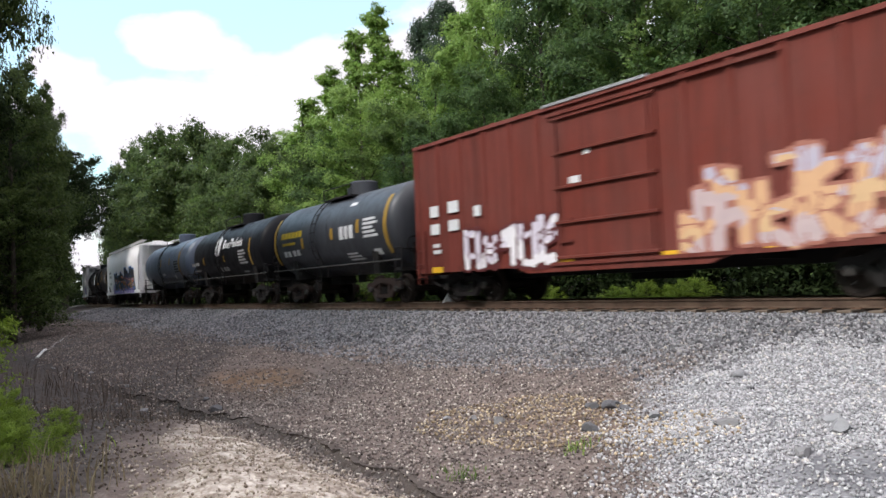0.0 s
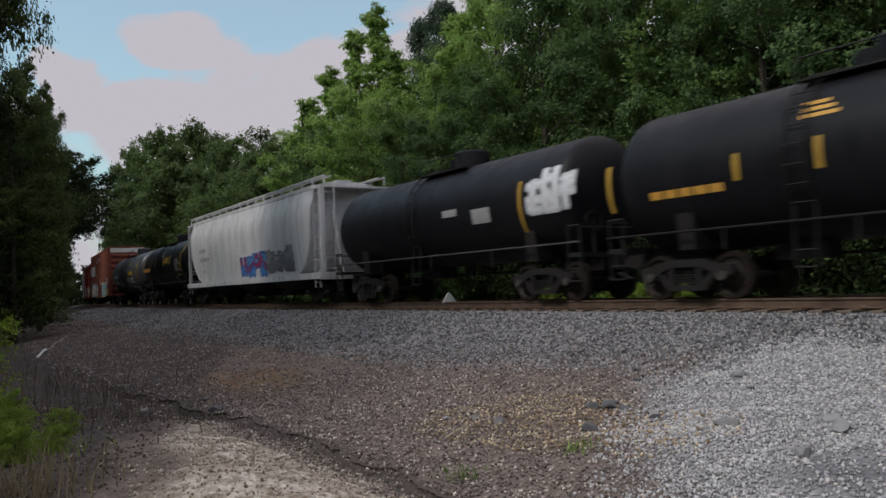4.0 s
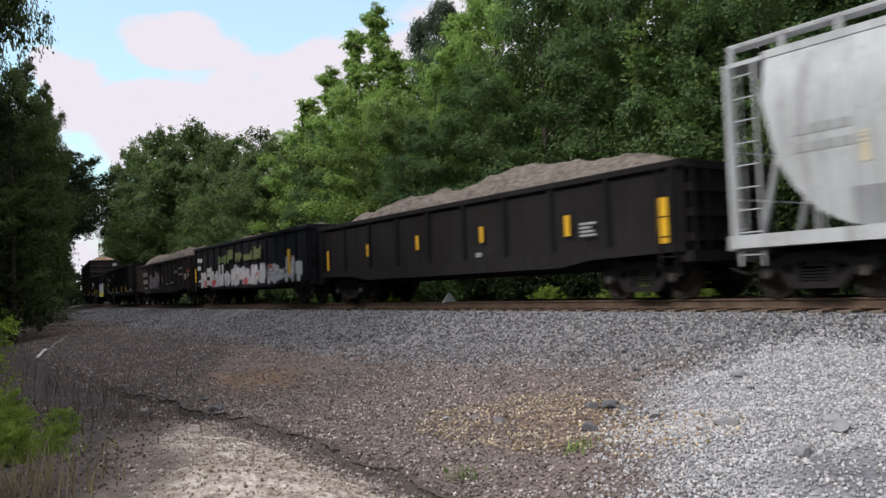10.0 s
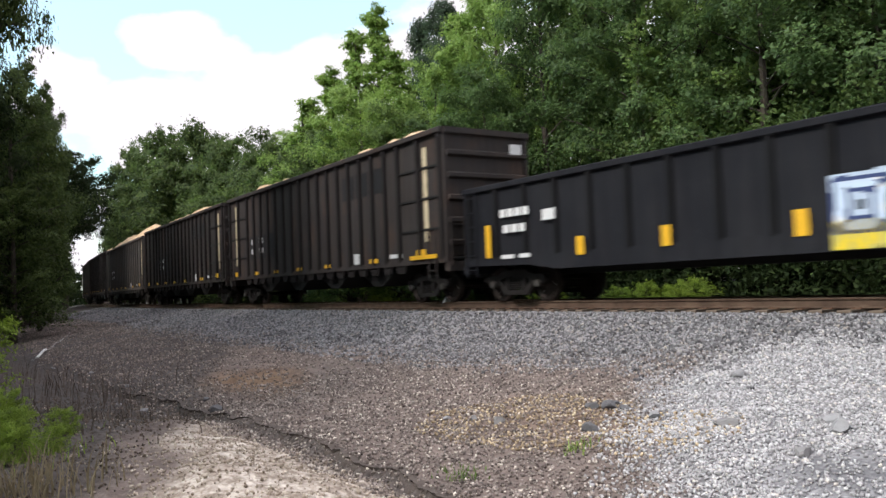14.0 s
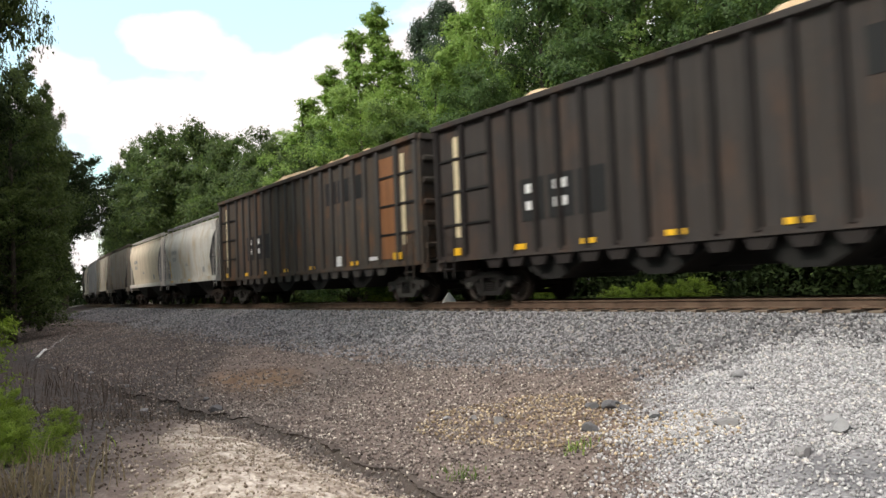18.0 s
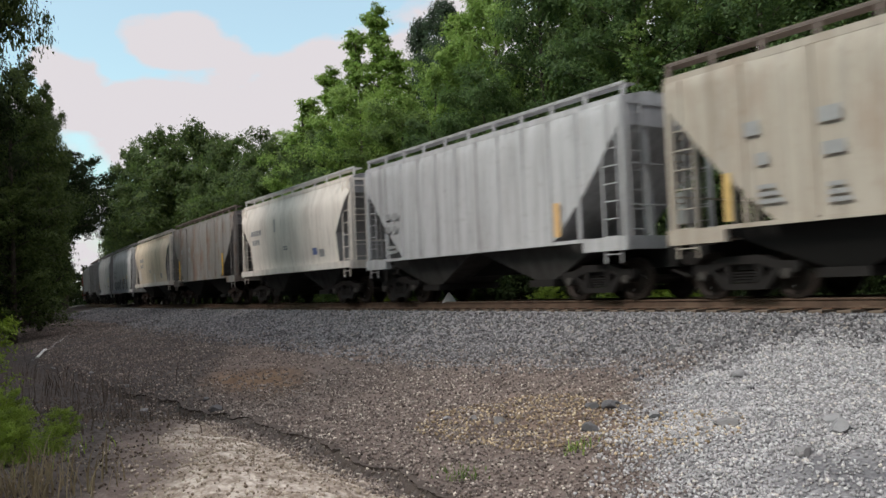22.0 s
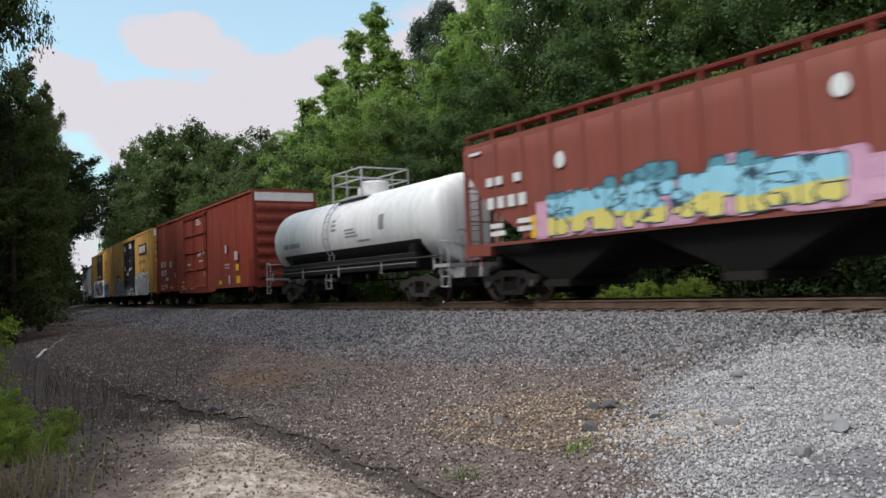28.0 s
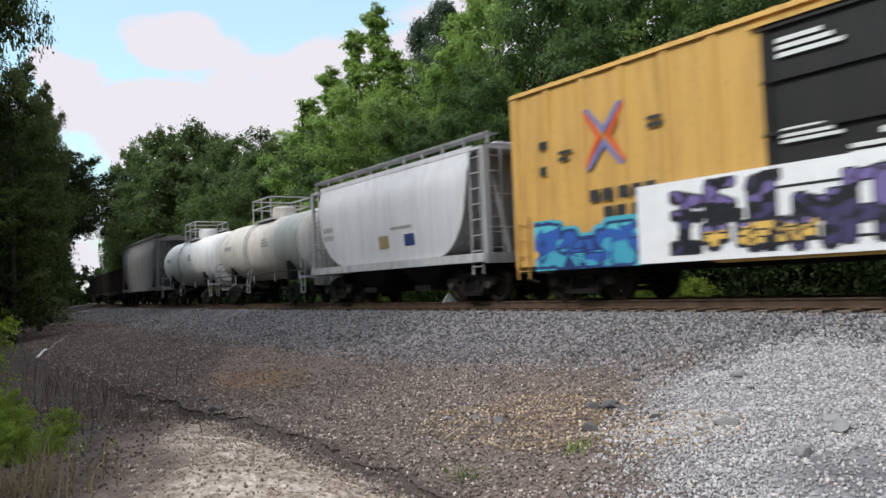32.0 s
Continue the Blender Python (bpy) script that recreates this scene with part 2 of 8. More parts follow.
def track_coords(X, Y):
    """s and d of many places."""
    sub = LINE[::2]
    S, D = np.empty(len(X)), np.empty(len(X))
    for a in range(0, len(X), 4000):
        dx = X[a:a + 4000, None] - sub[None, :, 0]
        dy = Y[a:a + 4000, None] - sub[None, :, 1]
        q = dx * dx + dy * dy
        j = q.argmin(1)
        s = j * 2 - 800.0
        h = TH - BEND * np.clip(-s, 0, 190)
        ar = np.arange(len(j))
        ex, ey = dx[ar, j], dy[ar, j]
        S[a:a + 4000] = s + ex * np.sin(h) - ey * np.cos(h)
        D[a:a + 4000] = -(ex * np.cos(h) + ey * np.sin(h))
    return S, D


def fbm(x, y, seed=0.0):
    return sum(math.pow(0.5, k) * noise.noise((x * 2 ** k + seed, y * 2 ** k - seed, seed)) for k in range(4))


# ---------------------------------------------------------------- ground
def ditch_line(s):
    """How far out the cut bank of the ditch runs."""
    return np.interp(s, (-18, -13.3, -10.6, -8.3, -6.8, -5.7, -3), (10.5, 10.33, 10.29, 10.30, 10.40, 10.50, 10.65)) + 0.05 * np.sin(s * 2.3) + 0.03 * np.sin(s * 5.1)


def height(s, d, x, y):
    """Ground level over rail top, by the place across the track."""
    prof_d = (-400, -60, -22, -12, -6.5, -4.6, -2.3, -1.9, 1.9, 2.3, 5.2, 8.6, 10.1, 10.36, 10.44, 10.66, 11.0, 12.2, 14.0, 20.0, 45, 400)
    prof_z = (2.0, 1.0, 0.1, -0.5, -0.85, -0.75, -0.34, -0.272, -0.272, -0.34, -0.86, -1.16, -1.24, -1.26, -1.375, -1.375, -1.29, -1.14, -1.10, -0.9, 0.6, 2.0)
    z = np.interp(d - (ditch_line(s) - 10.38) * np.exp(-((d - 10.5) / 0.7) ** 2), prof_d, prof_z)
    # the ditch sinks towards the left, and the sandy bank beside it swells
    far = np.clip((-s - 9) / 22, 0, 1)
    z = z - 0.30 * far * np.exp(-((d - 10.6) / 2.2) ** 2)
    z = z + 0.14 * np.exp(-((d - 11.7) / 0.8) ** 2) * np.exp(-((s + 7.5) / 4.0) ** 2)
    # a low earth bank rises along the woods further on
    z = z + 0.9 * far * np.clip((d - 12.5) / 6, 0, 1)
    return z


def lines_of(lo, hi, fine_lo, fine_hi, step, grow):
    a = list(np.arange(fine_lo, fine_hi, step))
    s = step
    while a[-1] < hi:
        s *= grow
        a.append(a[-1] + s)
    s = step
    while a[0] > lo:
        s *= grow
        a.insert(0, a[0] - s)
    return np.array(a)


def ground_at(x, y):
    s, d = track_coords(np.array([x]), np.array([y]))
    return float(height(s, d, np.array([x]), np.array([y]))[0])


def ground_material():
    """Earth, dead litter and gravel: one sheet whose look follows fixed patches of the plan."""
    n = Nodes("trackside_earth")
    seps = []
    for name in ("cover", "soil", "dust"):
        at = n.t.nodes.new("ShaderNodeAttribute")
        at.attribute_name = name
        sep = n.t.nodes.new("ShaderNodeSeparateColor")
        n.link(at.outputs["Color"], sep.inputs["Color"])
        seps.append(sep)
    big, mid, fine = n.noise(0.35, 5), n.noise(2.2, 6, 0.65), n.noise(14, 5, 0.65)
    vor = n.t.nodes.new("ShaderNodeTexVoronoi")
    vor.inputs["Scale"].default_value = 17
    n.link(n.co.outputs["Object"], vor.inputs["Vector"])
    earth = n.mix(n.ramp(mid, [(0.35, 0.0), (0.7, 1.0)]), (0.100, 0.078, 0.069), (0.200, 0.158, 0.140))
    earth = n.mix(n.ramp(fine, [(0.5, 0.0), (0.72, 0.6)]), earth, (0.25, 0.212, 0.190))
    clay = n.mix(n.ramp(mid, [(0.4, 0.0), (0.7, 1.0)]), (0.125, 0.080, 0.052), (0.245, 0.162, 0.105))
    # dark soil: litter, and painted shade of the ditch face and brush
    shade_litter = n.mix(n.ramp(fine, [(0.4, 0.0), (0.7, 1.0)]), (0.038, 0.033, 0.031), (0.118, 0.104, 0.097))
    ash = n.mix(n.ramp(fine, [(0.4, 0.0), (0.7, 1.0)]), (0.085, 0.085, 0.092), (0.22, 0.22, 0.23))
    # the grit's dark end paints in the shaded gaps between stones
    shade_grit = n.mix(n.ramp(vor.outputs["Color"], [(0.2, 0.0), (0.8, 1.0)]), (0.030, 0.029, 0.030), (0.20, 0.196, 0.20))
    sand = n.mix(n.ramp(mid, [(0.35, 0.0), (0.65, 1.0)]), (0.36, 0.305, 0.258), (0.64, 0.575, 0.51))
    sand = n.mix(n.ramp(fine, [(0.46, 0.0), (0.64, 0.75)]), sand, (0.19, 0.145, 0.11))
    sand = n.mix(n.ramp(n.noise(5.0, 6, 0.7), [(0.47, 0.0), (0.58, 0.75)]), sand, (0.17, 0.128, 0.095))
    wood = n.mix(n.ramp(mid, [(0.4, 0.0), (0.7, 1.0)]), (0.026, 0.024, 0.015), (0.060, 0.048, 0.032))
    col = n.mix(seps[1].outputs["Green"], earth, clay)
    col = n.mix(seps[0].outputs["Red"], col, shade_grit)
    dust = n.mix(n.ramp(vor.outputs["Color"], [(0.2, 0.0), (0.8, 1.0)]), (0.16, 0.158, 0.164), (0.40, 0.395, 0.40))
    col = n.mix(seps[2].outputs["Red"], col, dust)
    col = n.mix(seps[0].outputs["Green"], col, sand)
    col = n.mix(seps[1].outputs["Red"], col, shade_litter)
    col = n.mix(seps[1].outputs["Blue"], col, ash)
    col = n.mix(seps[0].outputs["Blue"], col, wood)
    hgt = n.mix(0.5, fine, vor.outputs["Distance"])
    n.bump(hgt, 0.7, 0.05)
    return n.done(col, 0.95, 0, 0.2)


def foot_line(s):
    """How far the grey ballast reaches down the slope."""
    return np.interp(s, (-60, -35, -20, -12, -9.7, -7.5, -5, 0), (4.6, 5.0, 5.7, 5.9, 5.3, 5.0, 4.6, 4.4))


def toe_line(s):
    """The dark foot of the embankment further down the line."""
    return np.interp(s, (-200, -93, -53, -36), (4.4, 5.3, 8.9, 10.2))


def fresh_line(d):
    """Where the pale new stone begins, along the track."""
    return np.interp(d, (3.2, 4.1, 5.4, 7.2, 8.4, 9.5, 12), (-6.6, -7.3, -7.6, -6.5, -5.5, -4.4, -2.6))


def make_ground():
    xs = lines_of(-1500, 1500, -9, 7.5, 0.10, 1.075)
    ys = lines_of(-1500, 1800, 3.0, 17, 0.10, 1.075)
    X, Y = np.meshgrid(xs, ys)
    x, y = X.ravel(), Y.ravel()
    s, d = track_coords(x, y)
    z = height(s, d, x, y)
    near = (np.abs(x) < 60) & (y < 110) & (y > -20)
    for i in np.nonzero(near)[0]:
        amp = 0.05 if abs(d[i]) < 2.6 else 0.10
        if abs(d[i]) > 1.75:
            z[i] += amp * fbm(x[i] * 0.55, y[i] * 0.55, 3.1) + 0.03 * noise.noise((x[i] * 2.7, y[i] * 2.7, 0)) + (0.03 * noise.noise((x[i] * 5.5, y[i] * 5.5, 4)) if d[i] > 10.6 else 0.0)
    nx, ny = len(xs), len(ys)
    idx = np.arange(nx * ny).reshape(ny, nx)
    faces = np.stack([idx[:-1, :-1].ravel(), idx[:-1, 1:].ravel(), idx[1:, 1:].ravel(), idx[1:, :-1].ravel()], 1)
    me = raw_mesh("ground", np.stack([x, y, z], 1), faces, [ground_material()], True)
    cover = np.zeros((len(x), 4), dtype=np.float32)
    cover[:, 3] = 1
    wob = np.array([0.9 * fbm(a * 0.4, b * 0.4, 7.7) if n_ else 0.0 for a, b, n_ in zip(x, y, near)])
    blob = lambda s0, d0, rs, rd: np.clip(0.9 * (1.2 - ((s - s0) / rs) ** 2 - ((d - d0) / rd) ** 2 + 0.7 * wob), 0, 1)
    near_side = d > 0
    fresh = np.clip((s - fresh_line(d) + 0.6 * wob) / 1.0, 0, 1) * near_side * np.clip((d - 3.0) / 1.2, 0, 1)
    cover[:, 0] = np.maximum(np.clip((np.where(near_side, foot_line(s), 4.6) + 0.5 * wob - np.abs(d)) / 0.7, 0, 1), fresh)
    cover[:, 1] = np.clip((d - 10.68 - 0.25 * wob) / 0.16, 0, 1) * np.clip((11.45 + 0.45 * (s + 9.9) + 0.5 * wob - d) / 0.30, 0, 1) * np.clip((s + 10.6 + 0.6 * wob) / 0.5, 0, 1)
    cover[:, 2] = np.clip(np.clip((-d - 6.0 + wob) / 2, 0, 1) + np.clip((d - 14.6 + wob) / 2.5, 0, 1) * (s < 2) + np.clip((d - 13.2 + 0.5 * wob) / 1.6, 0, 1) * np.clip((-s - 20) / 8, 0, 1), 0, 1)
    soil = np.zeros((len(x), 4), dtype=np.float32)
    soil[:, 3] = 1
    # red: painted shade along the ditch and brush, a dark toe line, litter
    soil[:, 0] = np.clip(np.exp(-((d - ditch_line(s) - 0.07) / 0.10) ** 2) * (s < 0) + 0.95 * blob(-14.2, 11.9, 4.6, 1.3) + 0.9 * np.exp(-((d - toe_line(s)) / 0.55) ** 2) * (s < -36) + 0.85 * np.clip((d - 11.65 - 0.45 * (s + 9.9) - 0.5 * wob) / 0.5, 0, 1) * np.clip((-s - 4) / 2, 0, 1) + 0.45 * np.exp(-((d - 10.7) / 0.5) ** 2) * np.clip((-s - 9) / 3, 0, 1), 0, 1)
    soil[:, 1] = np.clip(1.0 * blob(-14.5, 8.9, 2.4, 1.2) + 0.5 * blob(-6.9, 7.9, 1.6, 1.3) + 0.3 * blob(-24, 7.5, 9, 1.5), 0, 1)
    soil[:, 2] = blob(-3.35, 8.2, 0.55, 0.75)
    dust = np.zeros((len(x), 4), dtype=np.float32)
    dust[:, 3] = 1
    dust[:, 0] = fresh
    for name, data in (("cover", cover), ("soil", soil), ("dust", dust)):
        ca = me.color_attributes.new(name, 'FLOAT_COLOR', 'POINT')
        ca.data.foreach_set("color", data.ravel())
    ob = new("ground", me)
    tagged(ob, "trackside earth with a ditch, gravel slope and sandy bank", "ground", kind="structure")
    return ob


ground = make_ground()
GROUND_MESH = ground.data


# heights of the finished sheet, for things that lie on it
from mathutils.bvhtree import BVHTree
GROUND_TREE = BVHTree.FromPolygons([v.co for v in GROUND_MESH.vertices], [p.vertices for p in GROUND_MESH.polygons])


def drop(x, y):
    hit = GROUND_TREE.ray_cast(Vector((x, y, 60)), Vector((0, 0, -1)))
    return hit[0].z if hit[0] else 0.0


# ---------------------------------------------------------------- rails and ties
def rail_ring(side):
    pts = [(-0.075, -0.185), (0.075, -0.185), (0.075, -0.172), (0.012, -0.155), (0.010, -0.045), (0.036, -0.035), (0.036, -0.006), (0.028, 0.0),
           (-0.028, 0.0), (-0.036, -0.006), (-0.036, -0.035), (-0.010, -0.045), (-0.012, -0.155), (-0.075, -0.172)]
    return [(p[0] + side, p[1]) for p in pts]


def rail_material():
    n = Nodes("rail_steel")
    a = n.noise(3, 6)
    col = n.mix(n.ramp(a, [(0.35, 0.0), (0.7, 1.0)]), (0.075, 0.046, 0.032), (0.14, 0.092, 0.064))
    n.bump(n.noise(40, 3), 0.3, 0.004)
    return n.done(col, 0.75, 0.2, 0.4)


RAIL = rail_material()
SHINE = plain("rail_running_band", (0.42, 0.42, 0.43), 0.28, 0.95, 0.15)


def make_rail(side):
    b = Build()
    ss = list(np.arange(-230, -20, 4.0)) + list(np.arange(-20, 60, 2.0))
    ring = rail_ring(side)
    rows = [[on_line(s, d, z) for d, z in ring + ring[:1]] for s in ss]
    b.grid(rows)
    ob = part("rail", b, RAIL, None)
    band = Build()
    band.grid([[on_line(s, side - 0.026, 0.0025), on_line(s, side + 0.026, 0.0025)] for s in ss])
    part("running_surface", band, SHINE, ob, "polished steel running band")
    return tagged(ob, "rust-brown steel running rail on timber ties", "rail", "rails of the track", "structure")


make_rail(0.7555)
make_rail(-0.7555)

TIE = plain("creosoted_timber", (0.150, 0.110, 0.082), 0.9, 0, 0.7, 9)
PLATE = plain("rusty_plate", (0.17, 0.095, 0.06), 0.8, 0.3, 0.5, 14)


def make_ties():
    rng = random.Random(5)
    meshes = []
    for k in range(4):
        b = Build()
        w = 0.115 + 0.008 * rng.random()
        b.box(-w, w, -1.29, 1.29, -0.36, -0.195, 0, 0.018)
        meshes.append(b.mesh("tie", [TIE]))
    plate = Build().box(-0.09, 0.09, -0.17, 0.17, -0.196, -0.186)
    for t in (-0.11, 0.11):
        for u in (-0.06, 0.06):
            plate.box(u - 0.012, u + 0.012, t - 0.014, t + 0.014, -0.187, -0.168)
    plate = plate.mesh("tie_plate", [PLATE])
    bed = new("tie_row")
    tagged(bed, "row of weathered brown timber ties bedded in ballast", "ties", kind="structure")
    s = -46.0
    while s < 12:
        p = on_line(s)
        m = Matrix.Translation(p) @ Matrix.Rotation(heading(s) - math.pi / 2 + rng.uniform(-0.01, 0.01), 4, 'Z')
        t = part("tie", meshes[rng.randrange(4)], None, bed, at=m @ Matrix.Translation((0, rng.uniform(-0.04, 0.04), rng.uniform(-0.012, 0.0))))
        if s > -24:
            part("tie_plate", plate, None, t, at=(0, -0.7555, 0.004))
            part("tie_plate", plate, None, t, at=(0, 0.7555, 0.004))
        s += 0.52
    far = Build()
    for k in range(250):
        q = -46.5 - k * 0.55
        p, h = on_line(q), heading(q) - math.pi / 2
        ex, ey = Vector((math.cos(h), math.sin(h), 0)) * 0.115, Vector((-math.sin(h), math.cos(h), 0)) * 1.29
        far.prism([p + a * ex + b_ * ey + Vector((0, 0, -0.36)) for a, b_ in ((-1, -1), (1, -1), (1, 1), (-1, 1))], (0, 0, 0.165))
    tagged(part("far_ties", far, TIE, bed), kind="stuff")


make_ties()


# ---------------------------------------------------------------- ballast stones
def stone_material(name, dark, light, warm):
    n = Nodes(name)
    geo = n.t.nodes.new("ShaderNodeNewGeometry")
    col = n.ramp(geo.outputs["Random Per Island"], [(0.0, dark), (0.55, tuple((a + b) / 2 for a, b in zip(dark, light))), (0.9, light), (1.0, warm)])
    col = n.mix(n.ramp(n.noise(30, 4), [(0.35, 0.0), (0.7, 0.35)]), col, tuple(c * 0.5 for c in dark))
    return n.done(col, 0.9, 0, 0.3)


def stones(name, spots, sizes, mat, seed, label, coarse=False):
    """Many broken stones in one mesh, each a rough lump at its own spot."""
    rng = np.random.default_rng(seed)
    t = (1 + 5 ** 0.5) / 2
    ico = np.array([(-1, t, 0), (1, t, 0), (-1, -t, 0), (1, -t, 0), (0, -1, t), (0, 1, t), (0, -1, -t), (0, 1, -t), (t, 0, -1), (t, 0, 1), (-t, 0, -1), (-t, 0, 1)]) / 1.902
    tri = np.array([(0, 11, 5), (0, 5, 1), (0, 1, 7), (0, 7, 10), (0, 10, 11), (1, 5, 9), (5, 11, 4), (11, 10, 2), (10, 7, 6), (7, 1, 8),
                    (3, 9, 4), (3, 4, 2), (3, 2, 6), (3, 6, 8), (3, 8, 9), (4, 9, 5), (2, 4, 11), (6, 2, 10), (8, 6, 7), (9, 8, 1)])
    if coarse:
        ico = np.array([(1, 0, 0), (-1, 0, 0), (0, 1, 0), (0, -1, 0), (0, 0, 1), (0, 0, -1)]) * 1.12
        tri = np.array([(0, 2, 4), (2, 1, 4), (1, 3, 4), (3, 0, 4), (2, 0, 5), (1, 2, 5), (3, 1, 5), (0, 3, 5)])
    n, nv = len(spots), len(ico)
    shape = ico[None] * rng.uniform(0.62, 1.2, (n, nv, 1)) * rng.uniform(0.65, 1.25, (n, 1, 3))
    a = rng.normal(size=(n, 4))
    a /= np.linalg.norm(a, axis=1)[:, None]
    w, x, y, z = a.T
    R = np.stack([1 - 2 * (y * y + z * z), 2 * (x * y - z * w), 2 * (x * z + y * w), 2 * (x * y + z * w), 1 - 2 * (x * x + z * z), 2 * (y * z - x * w),
                  2 * (x * z - y * w), 2 * (y * z + x * w), 1 - 2 * (x * x + y * y)], 1).reshape(n, 3, 3)
    v = np.einsum('nij,nkj->nki', R, shape) * sizes[:, None, None] + spots[:, None, :]
    f = tri[None] + (np.arange(n) * nv)[:, None, None]
    ob = new(name, raw_mesh(name, v.reshape(-1, 3), f.reshape(-1, 3), [mat], False, 3))
    return tagged(ob, label, "gravel", kind="stuff")


def place_stones():
    rng = np.random.default_rng(11)
    grey = stone_material("ballast_granite", (0.052, 0.050, 0.053), (0.34, 0.332, 0.342), (0.34, 0.30, 0.26))
    pale = stone_material("fresh_limestone", (0.23, 0.228, 0.232), (0.57, 0.56, 0.57), (0.60, 0.55, 0.49))
    buff = stone_material("weathered_gravel", (0.066, 0.052, 0.046), (0.42, 0.358, 0.322), (0.74, 0.67, 0.58))
    amber = stone_material("amber_gravel", (0.13, 0.090, 0.055), (0.58, 0.46, 0.30), (0.72, 0.62, 0.46))

    def scatter(s0, s1, d0, d1, per, keep):
        n = int((s1 - s0) * (d1 - d0) * per)
        s, d = rng.uniform(s0, s1, n), rng.uniform(d0, d1, n)
        out = []
        for a, b in zip(s, d):
            p = on_line(a, b)
            if p.y > 3.5 and a < -4.0 + (b - 3.5) * 0.42 + 1.6 and keep(a, b, fbm(p.x * 0.5, p.y * 0.5, 7.7), rng.random()):
                p.z = drop(p.x, p.y) + 0.010
                out.append(p)
        return np.array([tuple(p) for p in out])

    def foot(a, w, r):
        return float(foot_line(a)) + 0.5 * w + (r - 0.5) * 2.4

    def fresh(a, b, w, r):
        return b > 3.1 + (r - 0.5) * 1.6 and a > float(fresh_line(b)) + 0.35 - 0.6 * w + (r - 0.5) * 1.7

    def ash(a, b):
        return ((a + 3.35) / 0.55) ** 2 + ((b - 8.2) / 0.75) ** 2 < 1.0

    crest = scatter(-14, 2, 1.32, 6.6, 520, lambda a, b, w, r: b < foot(a, w, r) and not fresh(a, b, w, r))
    stones("ballast_gravel", crest, rng.uniform(0.016, 0.040, len(crest)), grey, 1, "grey crushed granite ballast on the track shoulder", True)
    far = scatter(-40, -14, 1.32, 6.6, 230, lambda a, b, w, r: b < foot(a, w, r))
    stones("shoulder_gravel", far, rng.uniform(0.026, 0.052, len(far)), grey, 4, "grey crushed ballast further down the line", True)
    far = scatter(-80, -40, 1.32, 5.4, 60, lambda a, b, w, r: True)
    stones("distant_gravel", far, rng.uniform(0.04, 0.07, len(far)), grey, 5, "grey crushed ballast far down the line", True)
    inner = scatter(-18, 2, -1.9, 1.32, 120, lambda a, b, w, r: abs(abs(b) - 0.755) > 0.11)
    inner[:, 2] += 0.01
    stones("crib_gravel", inner, rng.uniform(0.02, 0.035, len(inner)), grey, 7, "oil-darkened ballast between the ties", True)
    heap = scatter(-9, 0.5, 2.6, 10.6, 1250, lambda a, b, w, r: fresh(a, b, w, r) and (not ash(a, b) or r < 0.35))
    stones("fresh_gravel", heap, rng.uniform(0.008, 0.026, len(heap)) * rng.uniform(0.65, 1.2, len(heap)), pale, 2, "pale fresh limestone gravel spilled down the slope", True)
    loose = scatter(-13, 0, 4.2, 10.95, 560, lambda a, b, w, r: b > foot(a, w, r) - 0.4 and not fresh(a, b, w, r) and r < 0.85)
    stones("loose_gravel", loose, rng.uniform(0.007, 0.022, len(loose)), buff, 3, "small buff and brown gravel strewn over earth", True)
    patch = scatter(-10, -3, 6.2, 9.6, 260, lambda a, b, w, r: ((a + 6.7) / 1.9) ** 2 + ((b - 8.0) / 1.2) ** 2 < 1 + 0.8 * w)
    stones("amber_gravel", patch, rng.uniform(0.010, 0.024, len(patch)), amber, 6, "amber gravel patch on the slope")
    brown = stone_material("slope_stone", (0.10, 0.081, 0.071), (0.37, 0.308, 0.272), (0.58, 0.50, 0.43))
    chalk = stone_material("sandy_rubble", (0.19, 0.147, 0.110), (0.53, 0.455, 0.375), (0.68, 0.61, 0.52))
    sand = scatter(-14, -3, 10.55, 13.5, 420, lambda a, b, w, r: r < (0.75 if b < 11.4 + 0.45 * (a + 9.9) + 0.5 * w and a > -10.6 else 0.06))
    stones("sandy_rubble", sand, rng.uniform(0.004, 0.016, len(sand)) * rng.uniform(0.6, 1.5, len(sand)), chalk, 8, "pale sandy rubble and clods on the bank")
    clod = stone_material("dark_clods", (0.040, 0.030, 0.024), (0.17, 0.130, 0.102), (0.30, 0.24, 0.19))
    dirt = scatter(-15, -3, 10.42, 13.5, 230, lambda a, b, w, r: r < 0.6 and (b < 10.75 or b > 11.4 + 0.45 * (a + 9.9) + 0.5 * w or a < -10.6))
    stones("dirt_clods", dirt, rng.uniform(0.005, 0.018, len(dirt)), clod, 10, "small brown dirt clods and pebbles")
    slope = scatter(-62, -13, 5.0, 10.9, 130, lambda a, b, w, r: b > foot(a, w, r) - 0.3 and r < 0.7)
    stones("slope_gravel", slope, rng.uniform(0.014, 0.034, len(slope)), brown, 9, "brown gravel on the long earth slope", True)


place_stones()

# larger rocks that lie on the slope
ROCK = plain("dark_rock", (0.11, 0.11, 0.115), 0.85, 0, 0.6, 7)


